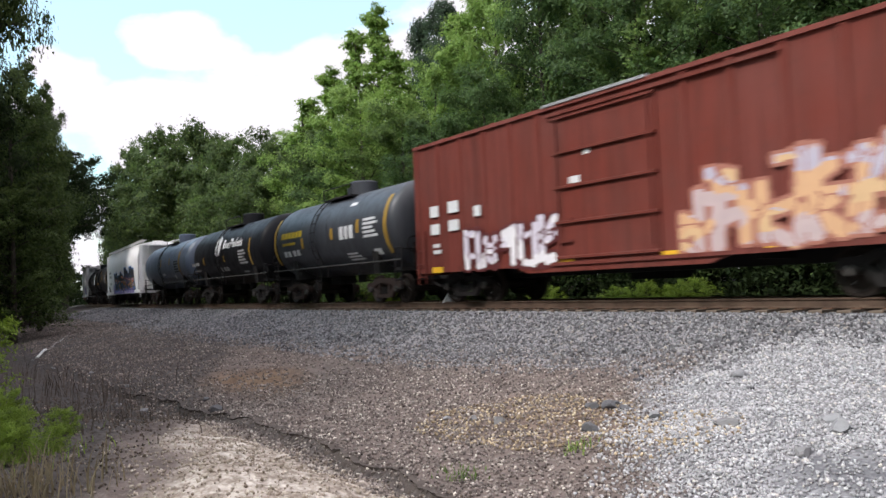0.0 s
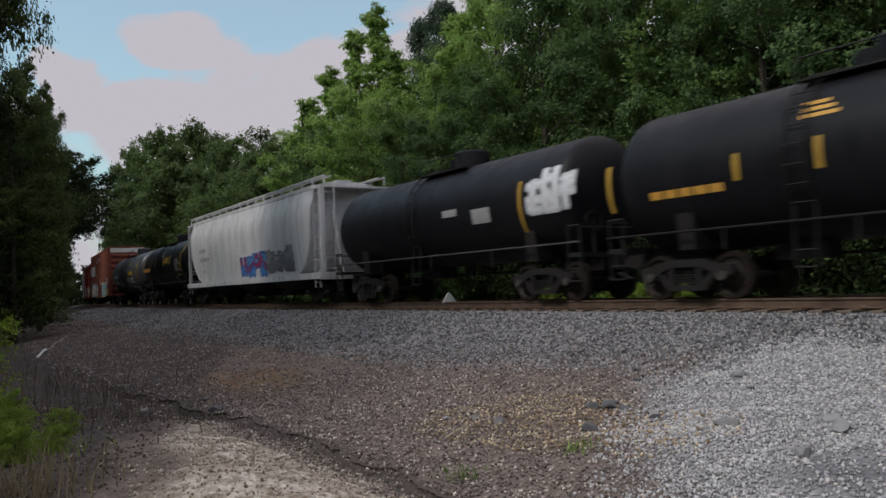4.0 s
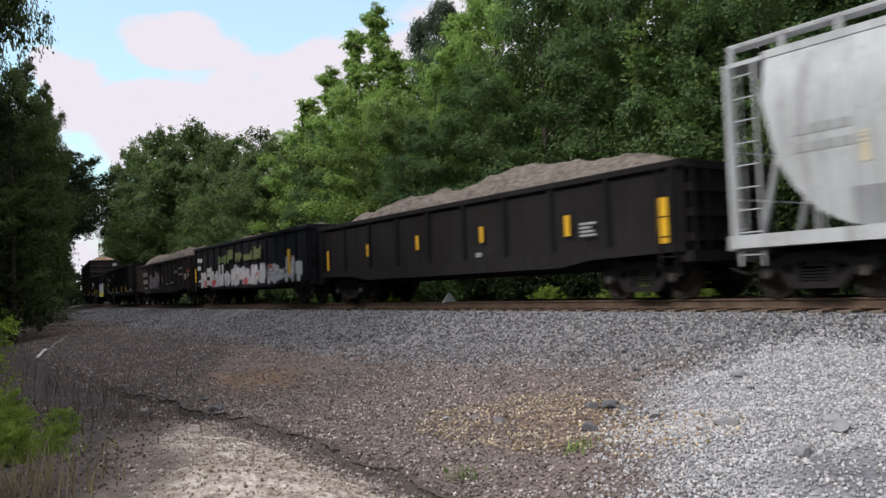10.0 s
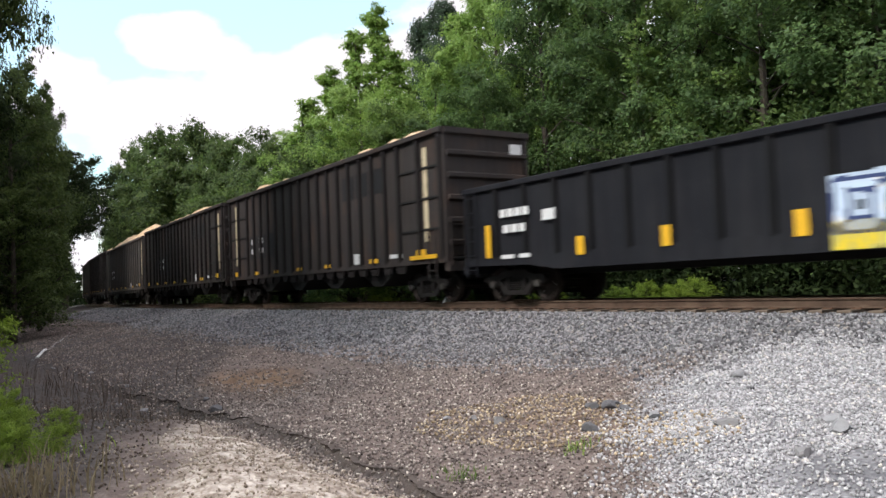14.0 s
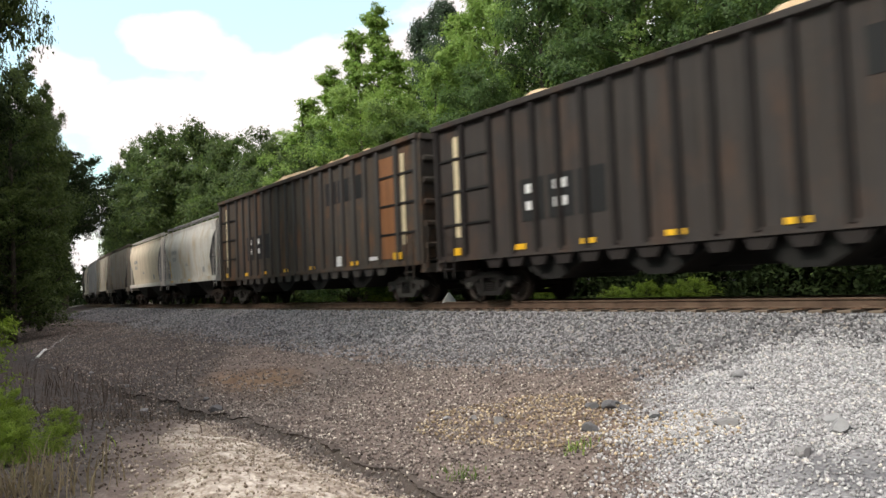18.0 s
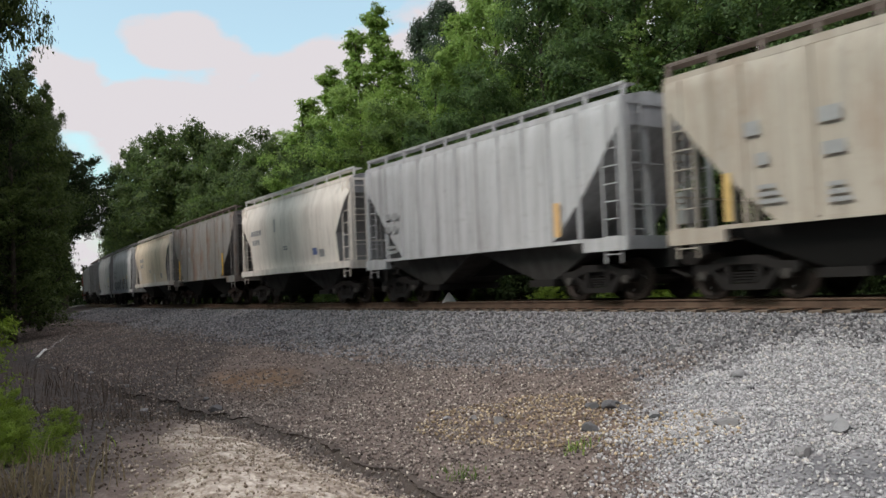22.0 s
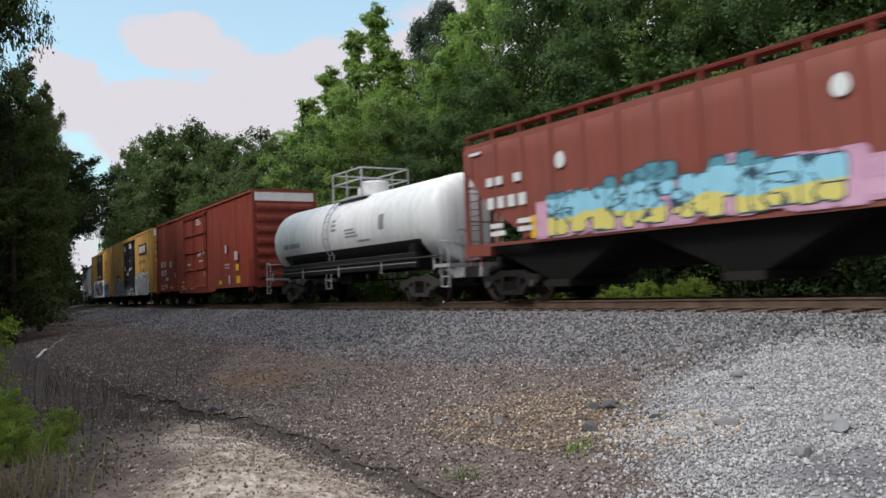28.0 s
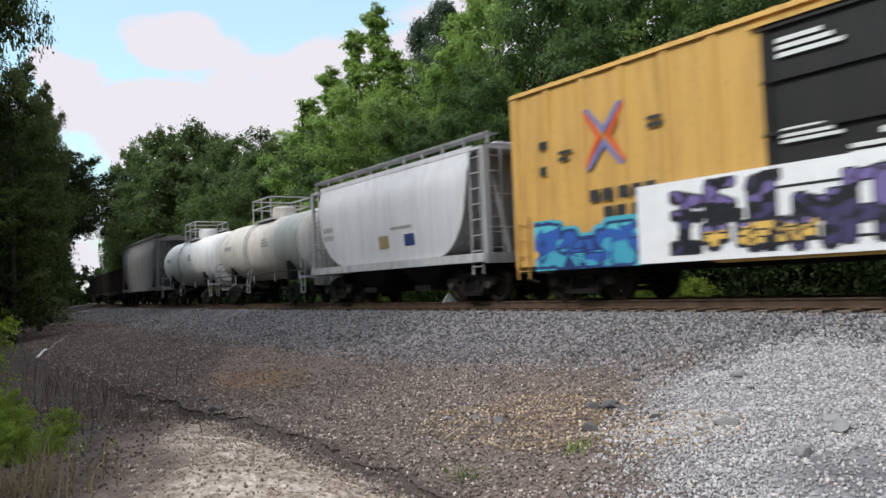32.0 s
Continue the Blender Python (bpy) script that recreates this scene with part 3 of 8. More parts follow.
def rock(s, d, r, seed, mat=ROCK, label="dark angular rock lying on the gravel slope"):
    """A broken rock: a lump cut by a dozen random planes, so that it has faces and edges."""
    rng = random.Random(seed)
    bm = bmesh.new()
    bmesh.ops.create_icosphere(bm, subdivisions=4, radius=r)
    cuts = []
    for k in range(13):
        n = Vector((rng.gauss(0, 1), rng.gauss(0, 1), rng.gauss(0, 1))).normalized()
        cuts.append((n, r * rng.uniform(0.50, 0.86)))
    for v in bm.verts:
        for n, far in cuts:
            over = v.co.dot(n) - far
            if over > 0:
                v.co -= n * over
        v.co *= 1 + 0.05 * noise.noise(v.co * (7 / r))
        v.co = Vector((v.co.x * 1.35, v.co.y, v.co.z * 0.80))
    me = bpy.data.meshes.new("rock")
    bm.to_mesh(me)
    bm.free()
    me.materials.append(mat)
    p = on_line(s, d)
    ob = new("rock", me)
    ob.matrix_basis = Matrix.Translation((p.x, p.y, drop(p.x, p.y) + r * 0.22)) @ Matrix.Rotation(rng.uniform(0, 6), 4, 'Z')
    return tagged(ob, label, "rock", "rocks on the slope")


# ---------------------------------------------------------------- leaves and trees
def leaf_material(name, dark, light, yellow, spec=0.3, thin=0.5):
    n = Nodes(name)
    geo = n.t.nodes.new("ShaderNodeNewGeometry")
    col = n.ramp(geo.outputs["Random Per Island"], [(0.0, dark), (0.6, light), (1.0, yellow)])
    big = n.noise(0.5, 3)
    col = n.mix(n.ramp(big, [(0.35, 0.0), (0.7, 0.55)]), col, dark)
    oi = n.t.nodes.new("ShaderNodeObjectInfo")
    col = n.mix(n.ramp(oi.outputs["Random"], [(0.0, 0.0), (1.0, 0.35)]), col, light)
    mat = n.done(col, 0.55, 0, spec)
    tr = n.t.nodes.new("ShaderNodeBsdfTranslucent")
    n.link(col, tr.inputs["Color"])
    add = n.t.nodes.new("ShaderNodeMixShader")
    add.inputs[0].default_value = thin
    n.link(n.p.outputs[0], add.inputs[1])
    n.link(tr.outputs[0], add.inputs[2])
    n.link(add.outputs[0], n.t.nodes["Material Output"].inputs["Surface"])
    return mat


LEAF_MID = leaf_material("leaf_mid_green", (0.056, 0.096, 0.025), (0.145, 0.238, 0.057), (0.251, 0.345, 0.085))
LEAF_LIGHT = leaf_material("leaf_fresh_green", (0.128, 0.208, 0.047), (0.255, 0.392, 0.092), (0.352, 0.480, 0.122))
LEAF_BLUE = leaf_material("leaf_grey_green", (0.041, 0.076, 0.027), (0.108, 0.186, 0.059), (0.174, 0.262, 0.080))
LEAF_WEED = leaf_material("leaf_yellow_green", (0.105, 0.165, 0.020), (0.215, 0.320, 0.040), (0.320, 0.420, 0.065))
# leaf green darkened to paint in the shade on the left trees
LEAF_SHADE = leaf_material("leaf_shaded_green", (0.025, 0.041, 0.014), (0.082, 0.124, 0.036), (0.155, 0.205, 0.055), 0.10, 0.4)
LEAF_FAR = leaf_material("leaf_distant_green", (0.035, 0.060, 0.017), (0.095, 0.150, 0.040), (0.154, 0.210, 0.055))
# darkest leaf copy: the shade under the canopy is put into its colour
LEAF_DEEP_SHADE = leaf_material("leaf_deep_green", (0.010, 0.017, 0.007), (0.022, 0.036, 0.012), (0.038, 0.058, 0.018), 0.05, 0.3)
NEEDLE = leaf_material("pine_needle", (0.026, 0.050, 0.028), (0.055, 0.095, 0.046), (0.085, 0.125, 0.055))
STRAW = leaf_material("dry_straw", (0.12, 0.095, 0.055), (0.24, 0.195, 0.12), (0.36, 0.30, 0.19))


def bark_material():
    n = Nodes("bark")
    a = n.noise(6, 6, 0.65, (1, 1, 0.2))
    col = n.mix(n.ramp(a, [(0.35, 0.0), (0.7, 1.0)]), (0.028, 0.023, 0.018), (0.085, 0.070, 0.056))
    n.bump(a, 0.6, 0.03)
    return n.done(col, 0.9, 0, 0.2)


BARK = bark_material()


def leaves(centres, spread, per, size, rng, droop=0.0, out=None):
    """Small blades in loose clumps round the given centres, turned outwards where a direction is given."""
    n = len(centres) * per
    base = np.repeat(centres, per, axis=0)
    sp = np.repeat(spread, per)[:, None]
    off = rng.normal(size=(n, 3)) * np.array([0.5, 0.5, 0.36]) * sp
    off[:, 2] -= droop * np.linalg.norm(off[:, :2], axis=1)
    p = base + off
    nrm = rng.normal(size=(n, 3)) * 0.5 + np.array([0, -0.1, 0.5])
    if out is not None:
        nrm += np.repeat(out, per, axis=0) * 0.85
    nrm /= np.linalg.norm(nrm, axis=1)[:, None]
    t = rng.normal(size=(n, 3))
    t -= nrm * np.sum(t * nrm, 1)[:, None]
    t /= np.linalg.norm(t, axis=1)[:, None]
    b = np.cross(nrm, t)
    sz = size * rng.uniform(0.6, 1.3, n)[:, None]
    v = np.stack([p - t * sz * 1.05, p + t * sz * 0.75 - b * sz * 0.58, p + t * sz * 0.75 + b * sz * 0.58], 1)
    return v.reshape(-1, 3), np.arange(n * 3).reshape(-1, 3)


def limb(b, p, q, r0, r1, seg=6):
    """A tapered limb with a slight bow."""
    p, q = Vector(p), Vector(q)
    d = (q - p).normalized()
    a = d.orthogonal().normalized()
    c = d.cross(a)
    rows = []
    for k in range(4):
        u = k / 3
        o = p.lerp(q, u) + Vector((0, 0, 0.06 * (q - p).length * math.sin(u * math.pi)))
        r = r0 + (r1 - r0) * u
        rows.append([o + (a * math.cos(t) + c * math.sin(t)) * r for t in (2 * math.pi * i / seg for i in range(seg + 1))])
    b.grid(rows)


def tree_meshes(seed, tall, wide, low, n_clump, per, leaf, mat, kind="broad", n_lobe=15):
    """Trunk with limbs, and a crown of clumped leaves with an uneven outline."""
    rng = np.random.default_rng(seed)
    tr = Build()
    lean = rng.uniform(-0.3, 0.3, 2)
    limb(tr, (0, 0, -0.3), (lean[0], lean[1], tall * 0.55), 0.018 * tall, 0.010 * tall, 8)
    limb(tr, (lean[0], lean[1], tall * 0.55), (lean[0] * 1.6, lean[1] * 1.6, tall * 0.95), 0.010 * tall, 0.002 * tall, 6)
    cs, spread, out, core = [], [], [], []
    if kind == "pine":
        for k in range(n_clump):
            u = rng.random() ** 0.8
            z = low + (tall - low) * u
            r = wide * (1 - u) ** 0.6 * rng.uniform(0.35, 1.0) + 0.25
            t = rng.uniform(0, 6.283)
            cs.append((math.cos(t) * r, math.sin(t) * r, z + 0.10 * r))
            spread.append(0.5 + 0.25 * (1 - u))
            out.append((math.cos(t), math.sin(t), 0.3))
            if k % 3 == 0:
                core.append((math.cos(t) * r * 0.4, math.sin(t) * r * 0.4, z - 0.3))
    else:
        # boughs climb round the trunk; leaf clumps ride on their outer halves, so that gaps stay between them
        for k in range(n_lobe):
            ang, u = k * 2.4 + rng.uniform(-0.5, 0.5), (k + rng.uniform(0.1, 0.9)) / n_lobe
            if kind == "slim":
                env = 0.16 + 0.84 * (1 - u) ** 0.8 * min(1.0, 0.55 + 2.5 * u)
            else:
                env = max(0.22, math.sin(math.pi * min(1, 0.20 + 0.72 * u)) ** 0.7)
            reach = wide * env * rng.uniform(0.62, 1.04)
            rise = reach * ((0.55 if kind == "slim" else 0.25) + 0.5 * u) * rng.uniform(0.6, 1.2)
            z1 = low + (tall - low) * (0.06 + 0.94 * u)
            z0 = max(low * 0.6, z1 - rise)
            tip = np.array((math.cos(ang) * reach, math.sin(ang) * reach, z1))
            root = np.array((lean[0] * 0.8, lean[1] * 0.8, z0))
            limb(tr, root, tip, 0.0050 * tall * (1.2 - u), 0.0012 * tall, 5)
            lump = wide * (0.23 if kind == "slim" else 0.23) * rng.uniform(0.75, 1.25) * (1.15 - 0.4 * u)
            for q in range(max(3, int(n_clump / n_lobe * rng.uniform(0.7, 1.3)))):
                w = 1.05 - 0.62 * rng.random() ** 1.5
                v = rng.normal(size=3)
                v /= np.linalg.norm(v)
                v[2] = abs(v[2]) * 0.9 if rng.random() < 0.72 else v[2]
                c = root + (tip - root) * w + v * lump * rng.uniform(0.5, 1.15) * np.array((1, 1, 0.75))
                cs.append(tuple(c))
                spread.append(lump * rng.uniform(0.34, 0.72))
                o = v + np.array((math.cos(ang), math.sin(ang), 0.3)) * 0.5
                out.append(tuple(o / np.linalg.norm(o)))
            for q in range(9):
                c = root + (tip - root) * rng.uniform(0.15, 0.85) + rng.normal(size=3) * lump * 0.35
                core.append(tuple(c))
    v, f = leaves(np.array(cs), np.array(spread), per, leaf, rng, 0.15, np.array(out))
    v2, f2 = leaves(np.array(core), np.full(len(core), 0.07 * wide + 0.12), 10, leaf * (1.7 if tall > 5 else 1.2), rng)
    v, f = np.concatenate([v, v2]), np.concatenate([f, f2 + len(v)])
    SIZE[mat.name + str(seed)] = (float(np.percentile(v[:, 2], 99.7)), float(np.percentile(np.hypot(v[:, 0], v[:, 1]), 95)))
    return tr.mesh("trunk", [BARK], True), raw_mesh("crown", v, f, [mat], False, 3), SIZE[mat.name + str(seed)]


SIZE = {}
KINDS = {}


def tree_kind(name, *args, **kw):
    KINDS[name] = tree_meshes(*args, **kw)


tree_kind("broad_a", 21, 17, 5.0, 0.8, 620, 56, 0.105, LEAF_MID, n_lobe=34)
tree_kind("broad_b", 22, 16, 4.6, 0.8, 620, 56, 0.100, LEAF_BLUE, n_lobe=38)
tree_kind("broad_c", 23, 16, 4.2, 1.2, 540, 56, 0.100, LEAF_LIGHT, n_lobe=30)
tree_kind("broad_d", 24, 14, 5.5, 0.6, 460, 40, 0.150, LEAF_FAR, n_lobe=34)
tree_kind("far_round", 34, 14, 5.6, 0.8, 560, 42, 0.150, LEAF_FAR, n_lobe=44)
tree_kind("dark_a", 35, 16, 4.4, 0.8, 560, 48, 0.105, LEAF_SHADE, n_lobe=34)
tree_kind("dark_b", 36, 14, 5.2, 0.8, 480, 44, 0.125, LEAF_DEEP_SHADE, n_lobe=34)
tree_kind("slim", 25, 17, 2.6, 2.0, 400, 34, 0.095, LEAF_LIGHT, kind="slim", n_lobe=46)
tree_kind("spreading", 29, 16, 5.0, 8.0, 340, 44, 0.140, LEAF_DEEP_SHADE, n_lobe=26)
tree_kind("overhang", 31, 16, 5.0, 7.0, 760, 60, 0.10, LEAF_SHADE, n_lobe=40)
tree_kind("pine", 26, 18, 3.4, 5.0, 340, 60, 0.10, NEEDLE, kind="pine")
tree_kind("shrub_a", 27, 2.6, 1.7, 0.2, 260, 44, 0.042, LEAF_WEED, n_lobe=26)
tree_kind("shrub_b", 28, 3.6, 2.2, 0.2, 170, 40, 0.075, LEAF_MID, n_lobe=20)
# same shrub in the darkest leaf colour, standing in for shade
tree_kind("shrub_dark", 30, 3.6, 2.4, 0.2, 170, 40, 0.080, LEAF_DEEP_SHADE, n_lobe=20)


def tree(kind, x, y, k=1.0, turn=0.0, name="tree", label="leafy broadleaf tree at the edge of the woods", group="trees beyond the track", z=None):
    e = new(name)
    base = drop(x, y) - 0.05 if z is None else z
    e.matrix_basis = Matrix.Translation((x, y, base)) @ Matrix.Rotation(turn, 4, 'Z') @ Matrix.Diagonal((k, k, k, 1))
    part("trunk", KINDS[kind][0], None, e)
    part("crown", KINDS[kind][1], None, e)
    return tagged(e, label, "tree" if name == "tree" else name, group)


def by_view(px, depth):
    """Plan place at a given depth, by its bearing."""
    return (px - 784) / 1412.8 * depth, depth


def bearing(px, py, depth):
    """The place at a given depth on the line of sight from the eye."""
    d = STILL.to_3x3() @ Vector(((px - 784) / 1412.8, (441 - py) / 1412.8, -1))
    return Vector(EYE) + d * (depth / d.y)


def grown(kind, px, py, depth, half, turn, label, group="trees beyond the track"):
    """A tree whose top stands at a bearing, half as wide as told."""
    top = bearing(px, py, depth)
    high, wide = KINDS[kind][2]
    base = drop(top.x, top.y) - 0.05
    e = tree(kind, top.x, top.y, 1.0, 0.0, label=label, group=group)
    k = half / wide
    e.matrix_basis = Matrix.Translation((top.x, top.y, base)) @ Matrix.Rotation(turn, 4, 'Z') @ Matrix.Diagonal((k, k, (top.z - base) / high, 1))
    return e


def plant():
    rng = random.Random(3)
    edge = "leafy broadleaf tree at the edge of the woods"
    fresh = "broadleaf tree with fresh green leaves"
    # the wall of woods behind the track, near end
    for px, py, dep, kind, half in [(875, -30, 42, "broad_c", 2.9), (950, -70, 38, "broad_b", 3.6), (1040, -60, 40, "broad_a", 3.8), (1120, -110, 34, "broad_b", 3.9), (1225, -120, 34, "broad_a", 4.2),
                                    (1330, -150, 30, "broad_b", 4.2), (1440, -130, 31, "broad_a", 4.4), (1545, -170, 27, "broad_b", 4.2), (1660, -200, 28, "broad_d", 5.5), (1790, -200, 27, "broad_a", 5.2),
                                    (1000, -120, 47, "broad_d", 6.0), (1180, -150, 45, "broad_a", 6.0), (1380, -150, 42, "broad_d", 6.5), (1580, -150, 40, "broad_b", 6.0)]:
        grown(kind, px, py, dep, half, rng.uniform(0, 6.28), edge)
    # the tall fresh-green trees and the pines in the middle
    slim = "tall slim broadleaf tree with fresh green leaves"
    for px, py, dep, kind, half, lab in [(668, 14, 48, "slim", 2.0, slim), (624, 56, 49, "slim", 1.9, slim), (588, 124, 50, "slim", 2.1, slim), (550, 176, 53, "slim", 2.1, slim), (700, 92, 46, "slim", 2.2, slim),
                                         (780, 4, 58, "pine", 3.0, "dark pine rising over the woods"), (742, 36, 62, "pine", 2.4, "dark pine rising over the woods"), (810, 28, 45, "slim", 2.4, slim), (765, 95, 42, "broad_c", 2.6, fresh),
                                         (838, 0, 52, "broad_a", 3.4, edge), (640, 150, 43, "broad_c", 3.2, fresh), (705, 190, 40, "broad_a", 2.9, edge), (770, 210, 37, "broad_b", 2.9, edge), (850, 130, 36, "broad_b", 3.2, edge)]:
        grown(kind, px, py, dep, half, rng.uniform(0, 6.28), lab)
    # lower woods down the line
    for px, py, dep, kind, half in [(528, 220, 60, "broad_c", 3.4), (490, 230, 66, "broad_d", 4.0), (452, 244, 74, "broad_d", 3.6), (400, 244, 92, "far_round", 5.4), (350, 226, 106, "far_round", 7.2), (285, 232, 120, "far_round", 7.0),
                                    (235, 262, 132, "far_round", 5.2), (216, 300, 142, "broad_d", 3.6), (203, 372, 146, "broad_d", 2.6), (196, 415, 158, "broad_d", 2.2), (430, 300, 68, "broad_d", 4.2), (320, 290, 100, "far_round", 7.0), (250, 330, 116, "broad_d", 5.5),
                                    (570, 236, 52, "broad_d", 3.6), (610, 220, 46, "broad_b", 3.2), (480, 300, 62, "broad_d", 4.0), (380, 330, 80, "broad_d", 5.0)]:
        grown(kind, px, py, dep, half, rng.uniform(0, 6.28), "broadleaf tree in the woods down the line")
    # trees on the camera's side of the track, their shade put into the leaf colour
    near_side = "trees along the near side"
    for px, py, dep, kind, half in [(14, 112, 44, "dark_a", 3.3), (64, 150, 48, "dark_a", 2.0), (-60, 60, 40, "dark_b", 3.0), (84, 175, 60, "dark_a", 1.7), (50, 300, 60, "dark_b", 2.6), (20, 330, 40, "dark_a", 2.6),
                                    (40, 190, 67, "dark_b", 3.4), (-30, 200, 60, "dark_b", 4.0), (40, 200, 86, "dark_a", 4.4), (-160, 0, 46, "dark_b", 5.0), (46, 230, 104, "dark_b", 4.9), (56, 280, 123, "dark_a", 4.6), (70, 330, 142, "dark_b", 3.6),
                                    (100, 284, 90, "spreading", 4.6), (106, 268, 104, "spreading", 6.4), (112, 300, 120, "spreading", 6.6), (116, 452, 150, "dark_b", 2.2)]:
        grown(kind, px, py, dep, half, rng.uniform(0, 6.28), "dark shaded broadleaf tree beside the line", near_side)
    # further trees added behind them, mostly hidden, to shade the line
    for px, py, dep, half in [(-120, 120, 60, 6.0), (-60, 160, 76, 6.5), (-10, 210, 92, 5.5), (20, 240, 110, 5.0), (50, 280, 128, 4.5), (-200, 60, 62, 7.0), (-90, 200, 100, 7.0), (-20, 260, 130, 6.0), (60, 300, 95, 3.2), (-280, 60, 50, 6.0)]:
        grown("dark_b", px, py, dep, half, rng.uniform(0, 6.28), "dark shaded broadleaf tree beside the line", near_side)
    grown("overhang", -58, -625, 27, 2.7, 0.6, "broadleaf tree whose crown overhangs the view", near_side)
    # woods behind and beside the camera close the place
    for x, y, k in [(-22, 6, 1.0), (-20, -8, 1.1), (-8, -16, 1.0), (6, -18, 1.1), (10, -14, 1.0), (14, -25, 1.2), (-30, 20, 1.2), (40, 14, 1.0), (46, 2, 1.1)]:
        tree("broad_d", x, y, k, rng.uniform(0, 6.28), label="broadleaf tree in the woods round the place", group="trees round the place")
    # unseen trees left of the view, added to throw shade on the track
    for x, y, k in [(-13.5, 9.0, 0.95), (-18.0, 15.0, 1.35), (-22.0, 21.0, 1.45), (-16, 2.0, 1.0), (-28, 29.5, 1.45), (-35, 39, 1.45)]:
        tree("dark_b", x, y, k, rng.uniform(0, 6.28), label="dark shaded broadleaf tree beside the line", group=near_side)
    # shrubs along the far toe of the ballast
    for s, d, kind, k in [(-19.0, -6.0, "shrub_a", 0.42), (-18.0, -6.2, "shrub_a", 0.46), (-17.0, -6.4, "shrub_a", 0.44), (-16.0, -6.2, "shrub_a", 0.5), (-22.6, -6.0, "shrub_a", 0.45), (-30, -6.4, "shrub_a", 0.7),
                          (-33, -6.8, "shrub_b", 0.6), (-37, -6.6, "shrub_a", 0.7), (-45, -7, "shrub_b", 0.7), (-18.5, -8, "shrub_dark", 0.9), (-9.5, -7.4, "shrub_dark", 0.7), (-6, -8, "shrub_dark", 0.9), (-27, -8, "shrub_dark", 1.0),
                          (-52, -7.4, "shrub_dark", 1.0), (-60, -7.4, "shrub_dark", 1.2), (-12, -9.5, "shrub_dark", 1.1), (-3, -8, "shrub_dark", 0.8), (-21, -9.6, "shrub_dark", 1.2), (-16, -10, "shrub_dark", 1.2), (-35, -9, "shrub_dark", 1.3),
                          (-41, -9.5, "shrub_dark", 1.4), (-48, -9.5, "shrub_dark", 1.5)]:
        p = on_line(s, d)
        tree(kind, p.x, p.y, k, rng.uniform(0, 6.28), "bush", "low shaded bush beyond the track" if kind == "shrub_dark" else "low green bush beyond the track", "bushes beyond the track")
    # shrubs and weeds on the left foreground
    for x, y, kind, k in [(-7.0, 10.6, "shrub_a", 0.74), (-6.8, 10.2, "shrub_a", 0.5), (-11.5, 16.5, "shrub_dark", 0.6), (-14.0, 21, "shrub_dark", 0.8)]:
        tree(kind, x, y, k, rng.uniform(0, 6.28), "bush", "bright green bush by the ditch", "bushes by the ditch")


plant()


def thicket(name, spots, tall, size, per, seed, mat, label, low=0.0):
    """A tangle of undergrowth, in one mesh: clumps of leaves stacked up over each spot."""
    rng = np.random.default_rng(seed)
    cs, sp = [], []
    for x, y in spots:
        z = drop(x, y)
        for k in range(3):
            cs.append((x + rng.normal() * 0.8, y + rng.normal() * 0.8, z + low + (tall - low) * rng.random() ** 1.2))
            sp.append(rng.uniform(0.8, 1.6))
    v, f = leaves(np.array(cs), np.array(sp), per, size, rng)
    return tagged(new(name, raw_mesh(name, v, f, [mat], False, 3)), label, "undergrowth", kind="stuff")


def line_spots(s0, s1, d0, d1, n, seed):
    rng = random.Random(seed)
    return [tuple(on_line(rng.uniform(s0, s1), rng.uniform(d0, d1)).xy) for _ in range(n)]


# the darkest leaf green here has the shade inside the woods painted in
thicket("woods_undergrowth", line_spots(-95, 30, -26, -14, 620, 1), 13.0, 0.24, 44, 1, LEAF_DEEP_SHADE, "dark tangled undergrowth inside the woods")
thicket("edge_undergrowth", line_spots(-90, 12, -11, -7.5, 240, 4), 1.6, 0.10, 70, 4, LEAF_DEEP_SHADE, "shaded leafy undergrowth at the edge of the woods")
# darker green: shade low along the woods is put into these leaves
thicket("edge_leaves", line_spots(-80, 14, -12.5, -9.0, 300, 6), 6.5, 0.11, 84, 6, LEAF_FAR, "leafy lower branches along the edge of the woods", 1.6)
thicket("bank_undergrowth", line_spots(-150, -38, 12.8, 21, 460, 2), 5.5, 0.15, 60, 2, LEAF_DEEP_SHADE, "dark undergrowth beneath the trees by the line")
thicket("distant_woods", [tuple(by_view(x, dep)) for x, dep in [(40 + 9 * k, 205 + 18 * ((k * 7) % 3)) for k in range(30)]] * 3, 9.5, 0.55, 60, 3, LEAF_DEEP_SHADE, "distant woods closing the line")
GREY_ROCK = plain("grey_rock", (0.21, 0.205, 0.205), 0.9, 0, 0.5, 8)
PALE_ROCK = plain("pale_rock", (0.26, 0.26, 0.265), 0.9, 0, 0.4, 8)
for rs, rd, rr, rk in [(-6.15, 8.1, 0.105, 1), (-6.55, 7.38, 0.10, 2), (-6.75, 7.45, 0.075, 3), (-6.38, 7.30, 0.065, 4), (-6.60, 7.22, 0.05, 15), (-5.72, 5.86, 0.055, 5), (-5.0, 6.0, 0.04, 16), (-12.2, 10.15, 0.10, 17), (-13.0, 10.05, 0.07, 18), (-9.8, 7.6, 0.035, 19)]:
    rock(rs, rd, rr, rk)
for rs, rd, rr, rk in [(-7.28, 8.45, 0.085, 6), (-7.55, 8.62, 0.06, 7), (-4.85, 7.55, 0.10, 8), (-3.85, 7.9, 0.09, 9), (-4.3, 5.6, 0.05, 20), (-4.95, 7.75, 0.05, 21)]:
    rock(rs, rd, rr, rk, GREY_ROCK, "grey rock on the gravel slope")
